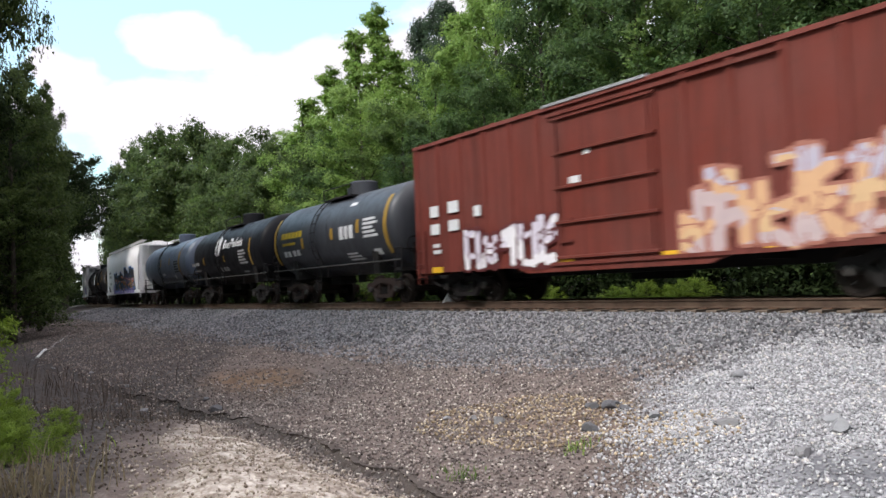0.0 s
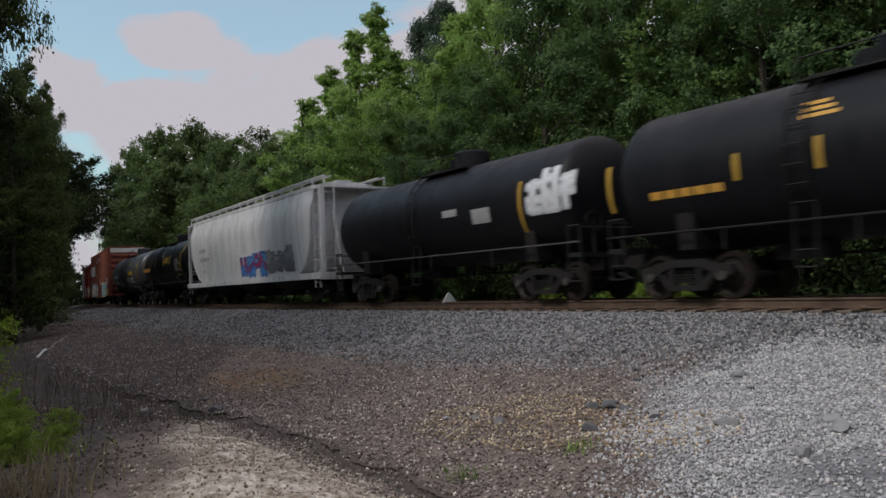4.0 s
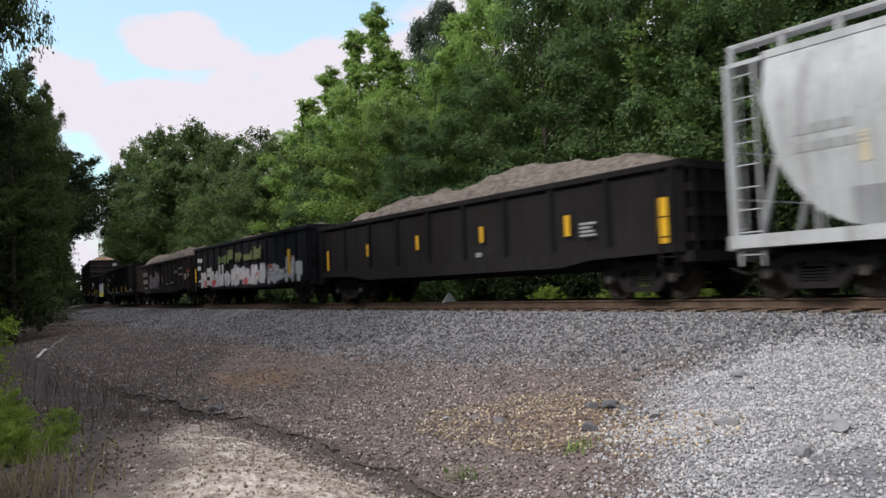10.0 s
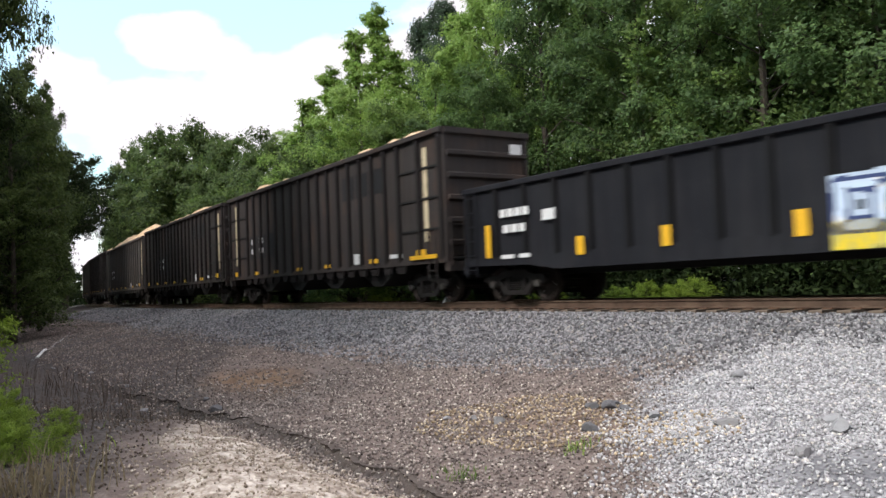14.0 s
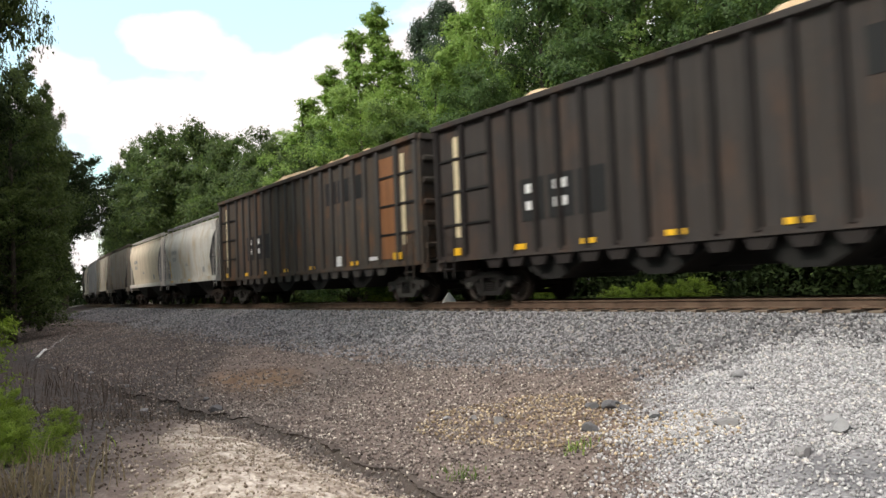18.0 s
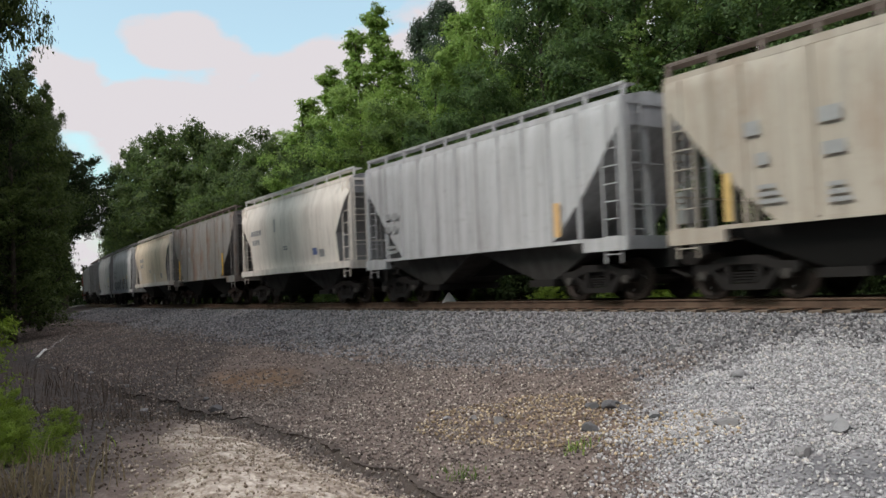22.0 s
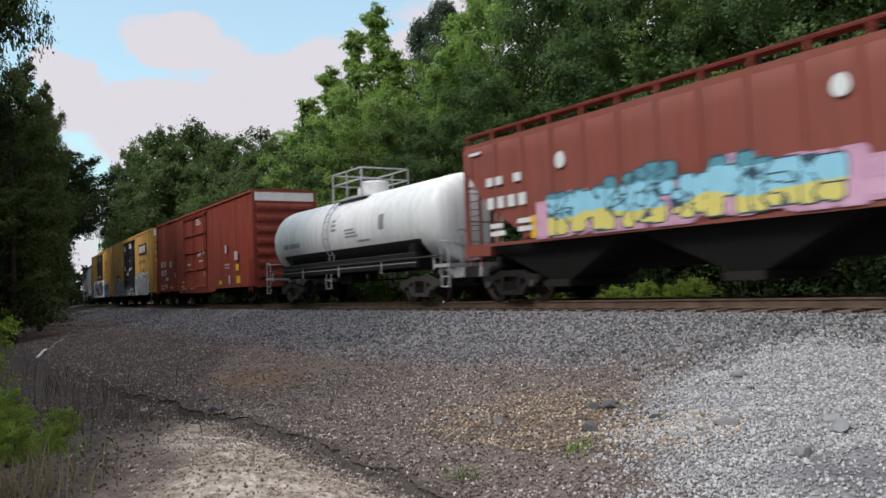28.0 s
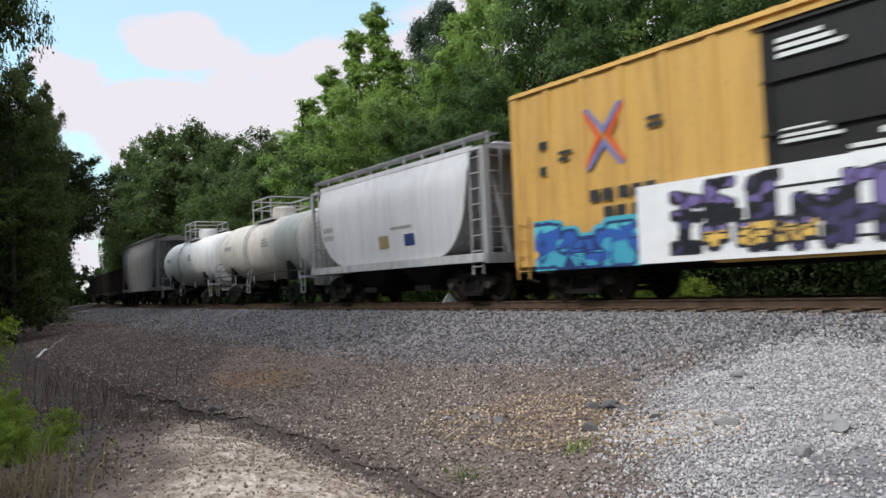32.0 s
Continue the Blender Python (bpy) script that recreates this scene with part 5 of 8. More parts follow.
# ---------------------------------------------------------------- boxcar
def boxcar(L, zt, col, label, ribs=11, door=(0.0, 3.1), doors=1, door_col=None, z0=0.86, roof_col=None, end_stripe=None, corrugated=False, truck="iron", end_gap=0.75, smooth_side=False, end_ribs=8, weld=0.008):
    car = car_root("boxcar", label, "freight cars of the train")
    h = L / 2 - end_gap
    w = 1.50
    body = Build()
    body.box(-h, h, -w, w, z0 + 0.12, zt - 0.16)
    part("body", body, col, car)
    roof = Build()
    rc = roof_col or col
    ring = [(-h - 0.03, -w - 0.07, zt - 0.20), (-h - 0.03, w + 0.07, zt - 0.20), (-h - 0.03, w + 0.05, zt - 0.10), (-h - 0.03, 0, zt), (-h - 0.03, -w - 0.05, zt - 0.10)]
    roof.prism(ring, (2 * h + 0.06, 0, 0))
    r = part("roof", roof, rc, car)
    seam = Build()
    seam.prism([(-0.03, -w, zt - 0.10), (-0.03, 0, zt + 0.01), (-0.03, w, zt - 0.10), (-0.03, w, zt - 0.06), (-0.03, 0, zt + 0.05), (-0.03, -w, zt - 0.06)], (0.06, 0, 0))
    seam = seam.mesh("roof_seam", [rc])
    for k in range(int(2 * h / 1.15) + 1):
        part("roof_seam", seam, None, r, at=(-h + 0.3 + k * 1.15, 0, 0))
    # side posts
    dx0, dx1 = door[0] - door[1] / 2, door[0] + door[1] / 2
    rib = Build()
    rib.prism([(-0.09, 0, 0), (-0.045, -0.05, 0), (0.045, -0.05, 0), (0.09, 0, 0)], (0, 0, zt - 0.22 - z0 - 0.16))
    rib = rib.mesh("side_post", [col])
    if not smooth_side:
        step = 2 * h / (ribs * 2)
        for k in range(ribs * 2 + 1):
            x = -h + 0.12 + k * (2 * h - 0.24) / (ribs * 2)
            if dx0 - 0.1 < x < dx1 + 0.1:
                continue
            part("side_post", rib, None, car, at=(x, -w, z0 + 0.16))
            part("side_post", rib, None, car, at=pose(x, w, z0 + 0.16, 0, 0, 180))
    else:
        for k in range(ribs + 1):
            x = -h + 0.05 + k * (2 * h - 0.1) / ribs
            if dx0 - 0.1 < x < dx1 + 0.1:
                continue
            b = Build().prism([(x - 0.05 - weld, -w + 0.002, z0 + 0.14), (x - 0.03, -w - weld, z0 + 0.14), (x + 0.03, -w - weld, z0 + 0.14), (x + 0.05 + weld, -w + 0.002, z0 + 0.14)], (0, 0, zt - 0.34 - z0))
            part("weld_seam", b, col, car)
    # sill
    for sgn in (-1, 1):
        b = Build()
        b.prism([(-h, sgn * (w - 0.04), z0 + 0.14), (h, sgn * (w - 0.04), z0 + 0.14), (h, sgn * (w - 0.04), z0), (dx1 + 1.6, sgn * (w - 0.04), z0), (dx1 + 1.1, sgn * (w - 0.04), z0 - 0.16), (dx0 - 1.1, sgn * (w - 0.04), z0 - 0.16),
                 (dx0 - 1.6, sgn * (w - 0.04), z0), (-h, sgn * (w - 0.04), z0)], (0, sgn * 0.09, 0))
        part("side_sill", b, col, car)
    # doors on both sides
    for sgn in (-1, 1):
        n = doors
        for k in range(n):
            a, c = dx0 + (dx1 - dx0) * k / n + 0.02, dx0 + (dx1 - dx0) * (k + 1) / n - 0.02
            y = sgn * (w + 0.055)
            b = Build().box(a, c, min(y, y - sgn * 0.06), max(y, y - sgn * 0.06), z0 + 0.06, zt - 0.34)
            d = part("door", b, door_col or col, car, "door painted apart from the body" if door_col else "")
            if sgn < 0:
                nr = 4 if not corrugated else 12
                for q in range(nr + 1):
                    zz = z0 + 0.12 + q * (zt - 0.5 - z0 - 0.12) / nr
                    b = Build().prism([(a, y, zz), (a, y - 0.075, zz + 0.01), (a, y - 0.075, zz + 0.06), (a, y, zz + 0.08)], (c - a, 0, 0))
                    part("door_rib", b, door_col or col, d)
                for zz in (z0 + 0.5, z0 + 1.0):
                    part("door_latch", Build().box(a + 0.1, a + 0.55, y - 0.07, y - 0.03, zz, zz + 0.06), door_col or col, d)
                for q in (a + 0.15, c - 0.15):
                    part("lock_rod", Build().rod((q, y - 0.06, z0 + 0.3), (q, y - 0.06, zt - 0.5), 0.02, 6), door_col or col, d)
        for zz in (z0 + 0.02, zt - 0.34):
            x1_ = dx1 + (door[1] * 0.9 if doors == 1 else 0.2)
            b = Build().box(dx0 - 0.2, x1_, min(sgn * w, sgn * (w + 0.10)), max(sgn * w, sgn * (w + 0.10)), zz - 0.04, zz + 0.04)
            part("door_track", b, col, car)
    # ends with pressed ribs
    for sgn in (-1, 1):
        zz0, zz1 = z0 + 0.2, zt - 0.62
        n = end_ribs
        for k in range(n):
            a = zz0 + (zz1 - zz0) * k / n
            s_ = (zz1 - zz0) / n
            b = Build().prism([(sgn * h, -w + 0.1, a + 0.1 * s_), (sgn * (h + 0.085), -w + 0.2, a + 0.38 * s_), (sgn * (h + 0.085), -w + 0.2, a + 0.62 * s_), (sgn * h, -w + 0.1, a + 0.9 * s_)], (0, 2 * w - 0.3, 0))
            part("end_rib", b, col, car)
        if end_stripe:
            part("height_stripe", Build().box(min(sgn * h, sgn * (h + 0.03)), max(sgn * h, sgn * (h + 0.03)), -w - 0.01, w + 0.01, zt - 0.58, zt - 0.17), end_stripe, car, "pale stripe across the top of the end")
        part("corner_post", Build().box(min(sgn * (h - 0.05), sgn * (h + 0.05)), max(sgn * (h - 0.05), sgn * (h + 0.05)), -w - 0.03, -w + 0.09, z0, zt - 0.18), col, car)
        part("corner_post", Build().box(min(sgn * (h - 0.05), sgn * (h + 0.05)), max(sgn * (h - 0.05), sgn * (h + 0.05)), w - 0.09, w + 0.03, z0, zt - 0.18), col, car)
        ladder(car, sgn * (h - 0.30), -w - 0.08, z0 - 0.3, z0 + 1.25, col, 0.4)
        ladder(car, sgn * (h + 0.12), -w + 0.36, z0 - 0.1, z0 + 1.25, col, 0.4, "y")
        part("end_sill", Build().box(min(sgn * (h - 0.1), sgn * (h + 0.12)), max(sgn * (h - 0.1), sgn * (h + 0.12)), -w + 0.05, w - 0.05, z0 - 0.05, z0 + 0.16), col, car)
        part("draft_gear", Build().box(min(sgn * (h - 0.2), sgn * (L / 2 - 0.3)), max(sgn * (h - 0.2), sgn * (L / 2 - 0.3)), -0.24, 0.24, 0.70, 1.0), DARK_STEEL, car)
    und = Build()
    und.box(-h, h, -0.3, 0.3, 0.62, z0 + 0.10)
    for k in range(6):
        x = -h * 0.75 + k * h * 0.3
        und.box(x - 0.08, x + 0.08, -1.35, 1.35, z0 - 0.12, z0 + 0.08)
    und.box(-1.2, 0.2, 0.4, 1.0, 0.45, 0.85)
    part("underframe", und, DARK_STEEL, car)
    running_gear(car, L, h - 1.75, truck)
    return car, flat(w + 0.052 if not smooth_side else w + weld)


# ---------------------------------------------------------------- tank car
def tankcar(L, r, col, label, zc=2.52, inset=0.62, dome=True, platform=False, rail_col=None, truck="iron", saddle_col=None, frame_light=True, ladder_mid=True):
    car = car_root("tank_car", label, "freight cars of the train")
    h = L / 2 - inset
    b = Build()
    cap = 0.46
    prof = [(-h, 0.0)]
    for k in range(1, 9):
        t = k / 8 * math.pi / 2
        prof.append((-h + cap * (1 - math.cos(t)), r * math.sin(t) ** 0.62))
    prof += [(x, r) for x in np.linspace(-h + cap, h - cap, 9)[1:-1]]
    prof += [(-a, q) for a, q in reversed(prof[:9])]
    b.lathe(prof, 'x', (0, 0, zc), 48)
    shell = part("shell", b, col, car, smooth=True)
    for x in (-h * 0.45, 0.0, h * 0.45):
        ring = Build()
        ring.lathe([(x - 0.02, r), (x - 0.02, r + 0.006), (x + 0.02, r + 0.006), (x + 0.02, r)], 'x', (0, 0, zc), 48)
        part("weld_band", ring, col, shell, smooth=True)
    rc = rail_col or IRON
    if dome:
        d = Build()
        d.lathe([(zc + r - 0.15, 0.52), (zc + r + 0.42, 0.52), (zc + r + 0.46, 0.48), (zc + r + 0.50, 0.0)], 'z', (0.35, 0, 0), 20)
        dm = part("manway_housing", d, col, car, smooth=True)
        d = Build()
        d.box(-0.42, -0.05, -0.30, 0.30, zc + r - 0.05, zc + r + 0.30)
        d.lathe([(zc + r, 0.12), (zc + r + 0.36, 0.12), (zc + r + 0.38, 0.0)], 'z', (-0.6, 0.2, 0), 10)
        part("valve_box", d, col, car)
    # walkway round the manway
    deck = Build()
    px = 1.15
    deck.box(-px, px, -0.95, -0.55, zc + r - 0.16, zc + r - 0.12)
    deck.box(-px, px, 0.55, 0.95, zc + r - 0.16, zc + r - 0.12)
    part("walkway", deck, rc, car)
    if platform:
        for y in (-0.95, 0.95):
            f = Build()
            for x in (-px, 0, px):
                f.rod((x, y, zc + r - 0.16), (x, y, zc + r + 0.85), 0.035, 6)
            for zz in (0.45, 0.85):
                f.rod((-px, y, zc + r + zz), (px, y, zc + r + zz), 0.03, 6)
            part("guard_rail", f, rc, car)
        for x in (-px, px):
            f = Build()
            f.rod((x, -0.95, zc + r + 0.85), (x, 0.95, zc + r + 0.85), 0.03, 6)
            f.rod((x, -0.95, zc + r + 0.45), (x, 0.95, zc + r + 0.45), 0.025, 6)
            part("guard_rail", f, rc, car)
    else:
        for y in (-0.95, 0.95):
            f = Build()
            for x in (-px, px):
                f.rod((x, y, zc + r - 0.16), (x, y, zc + r + 0.26), 0.02, 5)
            f.rod((-px, y, zc + r + 0.26), (px, y, zc + r + 0.26), 0.02, 5)
            part("hand_rail", f, rc, car)
    if ladder_mid:
        for sgn in (-1, 1):
            for x in (-0.95,):
                f = Build()
                for q in (-0.2, 0.2):
                    arc = [(x + q, sgn * (r + 0.09) * math.cos(radians(a)), zc + (r + 0.09) * math.sin(radians(a))) for a in range(85, -36, -12)]
                    f.tube(arc + [(x + q, sgn * 1.35, 0.95), (x + q, sgn * 1.35, 0.55)], 0.021, 5)
                for k in range(9):
                    t0 = radians(-32 + 12.5 * k)
                    f.rod((x - 0.2, sgn * (r + 0.09) * math.cos(t0), zc + (r + 0.09) * math.sin(t0)), (x + 0.2, sgn * (r + 0.09) * math.cos(t0), zc + (r + 0.09) * math.sin(t0)), 0.015, 5)
                for zz in (0.55, 0.85):
                    f.rod((x - 0.2, sgn * 1.35, zz), (x + 0.2, sgn * 1.35, zz), 0.02, 5)
                part("ladder", f, rc, car)
    # side hand rail from end to end
    for y in (-1.42, 1.42):
        f = Build()
        f.rod((-h - 0.2, y, 1.36), (h + 0.2, y, 1.36), 0.024, 6)
        part("side_rail", f, GREY_TRUCK if frame_light else rc, car, "thin pale hand rail along the side" if frame_light else "")
        st = Build().box(-0.02, 0.02, -0.02, 0.02, 0.95, 1.36)
        st = st.mesh("rail_post", [rc])
        for k in range(5):
            part("rail_post", st, None, car, at=(-h + 0.2 + k * (2 * h - 0.4) / 4, y * 0.985, 0))
    for sgn in (-1, 1):
        e = Build()
        e.box(min(sgn * (h - 1.7), sgn * (L / 2 - 0.32)), max(sgn * (h - 1.7), sgn * (L / 2 - 0.32)), -0.32, 0.32, 0.72, 1.12)
        e.box(min(sgn * (h - 0.2), sgn * (L / 2 - 0.42)), max(sgn * (h - 0.2), sgn * (L / 2 - 0.42)), -1.42, 1.42, 1.02, 1.12)
        part("end_platform", e, rc, car)
        s_ = Build()
        s_.prism([(sgn * (h - 1.75) - 0.2, -1.2, 1.0), (sgn * (h - 1.75) - 0.2, 1.2, 1.0), (sgn * (h - 1.75) - 0.2, r * 0.86, zc - r * 0.45), (sgn * (h - 1.75) - 0.2, 0, zc - r * 1.0), (sgn * (h - 1.75) - 0.2, -r * 0.86, zc - r * 0.45)], (0.4, 0, 0))
        part("saddle", s_, saddle_col or IRON, car)
        for y in (-1.38, 1.38):
            f = Build()
            f.rod((sgn * (L / 2 - 0.45), y, 0.45), (sgn * (L / 2 - 0.45), y, 1.75), 0.022, 6)
            f.rod((sgn * (L / 2 - 0.85), y, 0.45), (sgn * (L / 2 - 0.85), y, 1.75), 0.022, 6)
            f.rod((sgn * (L / 2 - 0.45), y, 1.75), (sgn * (L / 2 - 0.85), y, 1.75), 0.022, 6)
            for zz in (0.46, 0.75):
                f.rod((sgn * (L / 2 - 0.45), y, zz), (sgn * (L / 2 - 0.85), y, zz), 0.022, 6)
            part("step", f, rc, car)
        f = Build()
        f.rod((sgn * (L / 2 - 0.45), -1.35, 1.7), (sgn * (L / 2 - 0.45), 1.35, 1.7), 0.022, 6)
        part("grab_iron", f, rc, car)
        if sgn > 0:
            f = Build()
            f.lathe([(-0.02, 0.22), (0.02, 0.24), (0.02, 0.27), (-0.02, 0.27), (-0.02, 0.22)], 'x', (L / 2 - 0.52, -0.85, 1.85), 16)
            f.box(L / 2 - 0.56, L / 2 - 0.5, -0.88, -0.82, 1.1, 1.9)
            part("brake_wheel", f, rc, car)
    bot = Build()
    bot.lathe([(0.75, 0.0), (0.75, 0.16), (zc - r + 0.1, 0.2)], 'z', (0, 0, 0), 12)
    bot.box(-2.2, -1.2, -0.25, 0.35, 0.72, 1.05)
    bot.rod((-h + 1, 0.3, 0.8), (h - 1, 0.3, 0.8), 0.03, 6)
    part("outlet", bot, IRON, car)
    running_gear(car, L, h - 1.55, truck)

    def side(z):
        q = max(0.05, r * r - (z - zc) ** 2)
        return math.sqrt(q)
    return car, side


# ---------------------------------------------------------------- covered hopper
def hopper(L, col, label, round_side=True, zt=4.45, zb=1.18, bays=2, ribs=12, end_col=None, rail_mat=None, truck="iron", cage=0.62, cut=2.0, curved=False, frame_col=None, bay_col=None, top_rail=True, edge=0.0):
    car = car_root("covered_hopper", label, "freight cars of the train")
    h = L / 2 - 0.55
    ec = end_col or col
    rm = rail_mat or ec
    fc = frame_col or col
    hb = h - cage                      # end of the side sheets at the top

    def prof(z):
        u = (z - zb) / (zt - zb)
        if round_side:
            return 1.40 + 0.16 * math.sin(min(1, max(0, u * 1.12)) * math.pi * 0.62) - 0.22 * max(0, u - 0.72) / 0.28
        return 1.50 - (0.10 * max(0, u - 0.93) / 0.07)

    zs = zb + (zt - zb) * 0.46         # where the slope sheet meets the end of the side

    def low(x):
        a = abs(x)
        u = (a - (hb - cut)) / cut
        if u <= 0:
            return zb
        if curved:
            return zb + (zs + 0.9 - zb) * (1 - math.sqrt(max(0.0, 1 - u * u)))
        return zb + (zt - zb) * (0.36 + 0.44 * u)

    xs = sorted({round(x, 4) for x in [-hb + cut - 0.002, hb - cut + 0.002] + list(np.linspace(-hb, -hb + cut, 9)) + list(np.linspace(-hb + cut, hb - cut, 9)) + list(np.linspace(hb - cut, hb, 9))})
    nseg = 10
    b = Build()
    for sgn in (-1, 1):
        rows = []
        for x in xs:
            z0_ = low(x)
            rows.append([(x, sgn * prof(z0_ + (zt - z0_) * k / nseg), z0_ + (zt - z0_) * k / nseg) for k in range(nseg + 1)])
        b.grid(rows)
    part("side_sheet", b, col, car, smooth=True)
    b = Build()
    rows = []
    pt = prof(zt)
    for x in (-hb, hb):
        rows.append([(x, -pt + 2 * pt * k / 8, zt + 0.17 * math.sin(math.pi * k / 8) ** 0.7) for k in range(9)])
    b.grid(rows)
    rf = part("roof", b, col, car, smooth=True)
    b = Build()
    for a, c in zip(xs, xs[1:]):
        b.face([(a, -prof(low(a)) + 0.01, low(a)), (a, prof(low(a)) - 0.01, low(a)), (c, prof(low(c)) - 0.01, low(c)), (c, -prof(low(c)) + 0.01, low(c))])
    for sgn in (-1, 1):
        n = 6
        rows = [[(sgn * hb, -prof(low(hb) + (zt - low(hb)) * k / n) + 0.005, low(hb) + (zt - low(hb)) * k / n) for k in range(n + 1)], [(sgn * hb, prof(low(hb) + (zt - low(hb)) * k / n) - 0.005, low(hb) + (zt - low(hb)) * k / n) for k in range(n + 1)]]
        b.grid(rows)
        b.face([(sgn * hb, -pt, zt), (sgn * hb, pt, zt), (sgn * hb, pt * 0.5, zt + 0.15), (sgn * hb, -pt * 0.5, zt + 0.15)])
    part("slope_sheet", b, ec, car)
    # eave band along the top of the side
    for sgn in (-1, 1):
        b = Build()
        b.box(-hb - 0.02, hb + 0.02, min(sgn * (pt - 0.03), sgn * (pt + 0.05)), max(sgn * (pt - 0.03), sgn * (pt + 0.05)), zt - 0.13, zt + 0.01)
        if round_side:
            b.box(-hb - 0.02, hb + 0.02, min(sgn * pt, sgn * (pt + 0.035)), max(sgn * pt, sgn * (pt + 0.035)), zt - 0.24, zt - 0.19)
        part("top_chord", b, col, car)
        if round_side:
            part("side_sill", Build().box(-h, h, min(sgn * 1.36, sgn * 1.56), max(sgn * 1.36, sgn * 1.56), zb - 0.22, zb + 0.015), fc, car)
        else:
            for e in (-1, 1):
                x0_, x1_ = sorted((e * (hb - cut - 0.12), e * h))
                part("side_sill", Build().box(x0_, x1_, min(sgn * 1.36, sgn * 1.53), max(sgn * 1.36, sgn * 1.53), zb - 0.28, zb + 0.015), fc, car)
            part("lower_chord", Build().box(-hb + cut, hb - cut, min(sgn * 1.46, sgn * 1.52), max(sgn * 1.46, sgn * 1.52), zb - 0.05, zb + 0.03), col, car)
    if not round_side:
        for k in range(ribs):
            x = -hb + 0.35 + k * (2 * hb - 0.7) / (ribs - 1)
            z0_ = low(x) + 0.03
            for sgn in (-1, 1):
                q = Build().prism([(x - 0.06, sgn * 1.50, z0_), (x - 0.035, sgn * 1.545, z0_), (x + 0.035, sgn * 1.545, z0_), (x + 0.06, sgn * 1.50, z0_)], (0, 0, zt - 0.14 - z0_))
                part("side_post", q, col, car)
    # end cages: posts, sill, ladder
    for sgn in (-1, 1):
        X = sgn * (h - 0.06)
        for y in (-1.42, 1.42):
            part("corner_post", Build().box(X - 0.05, X + 0.05, y - 0.05, y + 0.05, zb - 0.1, zt - 0.10), fc, car)
        for y in (-0.62, 0.62):
            f = Build()
            f.prism([(X - 0.04, y - 0.05, zb - 0.1), (X - 0.04, y + 0.05, zb - 0.1), (sgn * (hb - 0.1) - 0.04, y + 0.05, zt - 0.4), (sgn * (hb - 0.1) - 0.04, y - 0.05, zt - 0.4)], (0.08, 0, 0))
            part("end_post", f, ec, car)
        f = Build()
        f.box(min(X - 0.06, sgn * hb), max(X + 0.06, sgn * hb), -1.47, 1.47, zt - 0.16, zt - 0.08)
        part("end_header", f, fc, car)
        f = Build()
        f.box(min(sgn * (hb - cut * 0.9), sgn * (h + 0.02)), max(sgn * (hb - cut * 0.9), sgn * (h + 0.02)), -1.46, 1.46, zb - 0.20, zb - 0.13)
        f.box(X - 0.10, X + 0.08, -1.50, 1.50, zb - 0.26, zb + 0.02)
        part("end_sill", f, fc, car)
        f = Build()
        f.box(min(sgn * (hb - cut), sgn * (L / 2 - 0.3)), max(sgn * (hb - cut), sgn * (L / 2 - 0.3)), -0.26, 0.26, 0.70, zb - 0.13)
        part("draft_gear", f, DARK_STEEL, car)
        ladder(car, sgn * (h - 0.42), -1.47, zb - 0.55, zt - 0.15, fc, 0.46)
        ladder(car, sgn * (h + 0.02), -1.12, zb - 0.05, zt - 0.15, fc, 0.42, "y")
        ladder(car, sgn * (h - 0.42), 1.47, zb - 0.55, zt - 0.15, fc, 0.46)
        f = Build()
        f.rod((X, -1.4, zb + 0.7), (X, 1.4, zb + 0.7), 0.02, 5)
        f.rod((X, -1.4, zb + 1.6), (X, 1.4, zb + 1.6), 0.02, 5)
        part("grab_iron", f, fc, car)
        if sgn > 0:
            f = Build()
            f.lathe([(-0.02, 0.23), (0.02, 0.25), (0.02, 0.28), (-0.02, 0.28), (-0.02, 0.23)], 'x', (h + 0.06, 0.55, zb + 1.1), 16)
            f.box(h - 0.2, h + 0.05, 0.35, 0.75, zb + 0.3, zb + 1.0)
            part("brake_gear", f, ec, car)
    # running boards on the roof
    if top_rail:
        for sgn in (-1, 1):
            f = Build()
            y = sgn * (pt - 0.20)
            f.box(-h, h, y - 0.16, y + 0.16, zt + 0.24, zt + 0.27)
            f.box(-h, h, y + sgn * 0.15 - 0.02, y + sgn * 0.15 + 0.02, zt + 0.27, zt + 0.31)
            part("running_board", f, rm, car)
            post = Build().box(-0.05, 0.05, -0.02, 0.02, 0, 0.30).mesh("board_post", [rm])
            n = max(6, int(2 * h / 1.05))
            for k in range(n + 1):
                part("board_post", post, None, car, at=(-h + 0.06 + k * (2 * h - 0.12) / n, y + sgn * 0.13, zt - 0.02))
        f = Build()
        hatch = f.box(-0.55, 0.55, -0.32, 0.32, zt + 0.14, zt + 0.26, 0, 0.03).mesh("hatch", [col])
        n = int(2 * hb / 1.5)
        for k in range(n):
            part("hatch", hatch, None, rf, at=(-hb + 0.8 + k * (2 * hb - 1.6) / max(1, n - 1), 0, 0))
    # discharge bays under the belly
    bw = (2 * (hb - cut) + 0.9) / bays
    for k in range(bays):
        cx = -(hb - cut) - 0.45 + bw * (k + 0.5)
        f = Build()
        a, c = bw * 0.48, 0.34
        rows = [[(cx - a, -1.30, zb), (cx + a, -1.30, zb), (cx + a, 1.30, zb), (cx - a, 1.30, zb), (cx - a, -1.30, zb)],
                [(cx - c, -0.95, 0.52), (cx + c, -0.95, 0.52), (cx + c, 0.95, 0.52), (cx - c, 0.95, 0.52), (cx - c, -0.95, 0.52)]]
        f.grid(rows)
        bay = part("discharge_bay", f, bay_col or BAY_SHADE_GRIME, car)
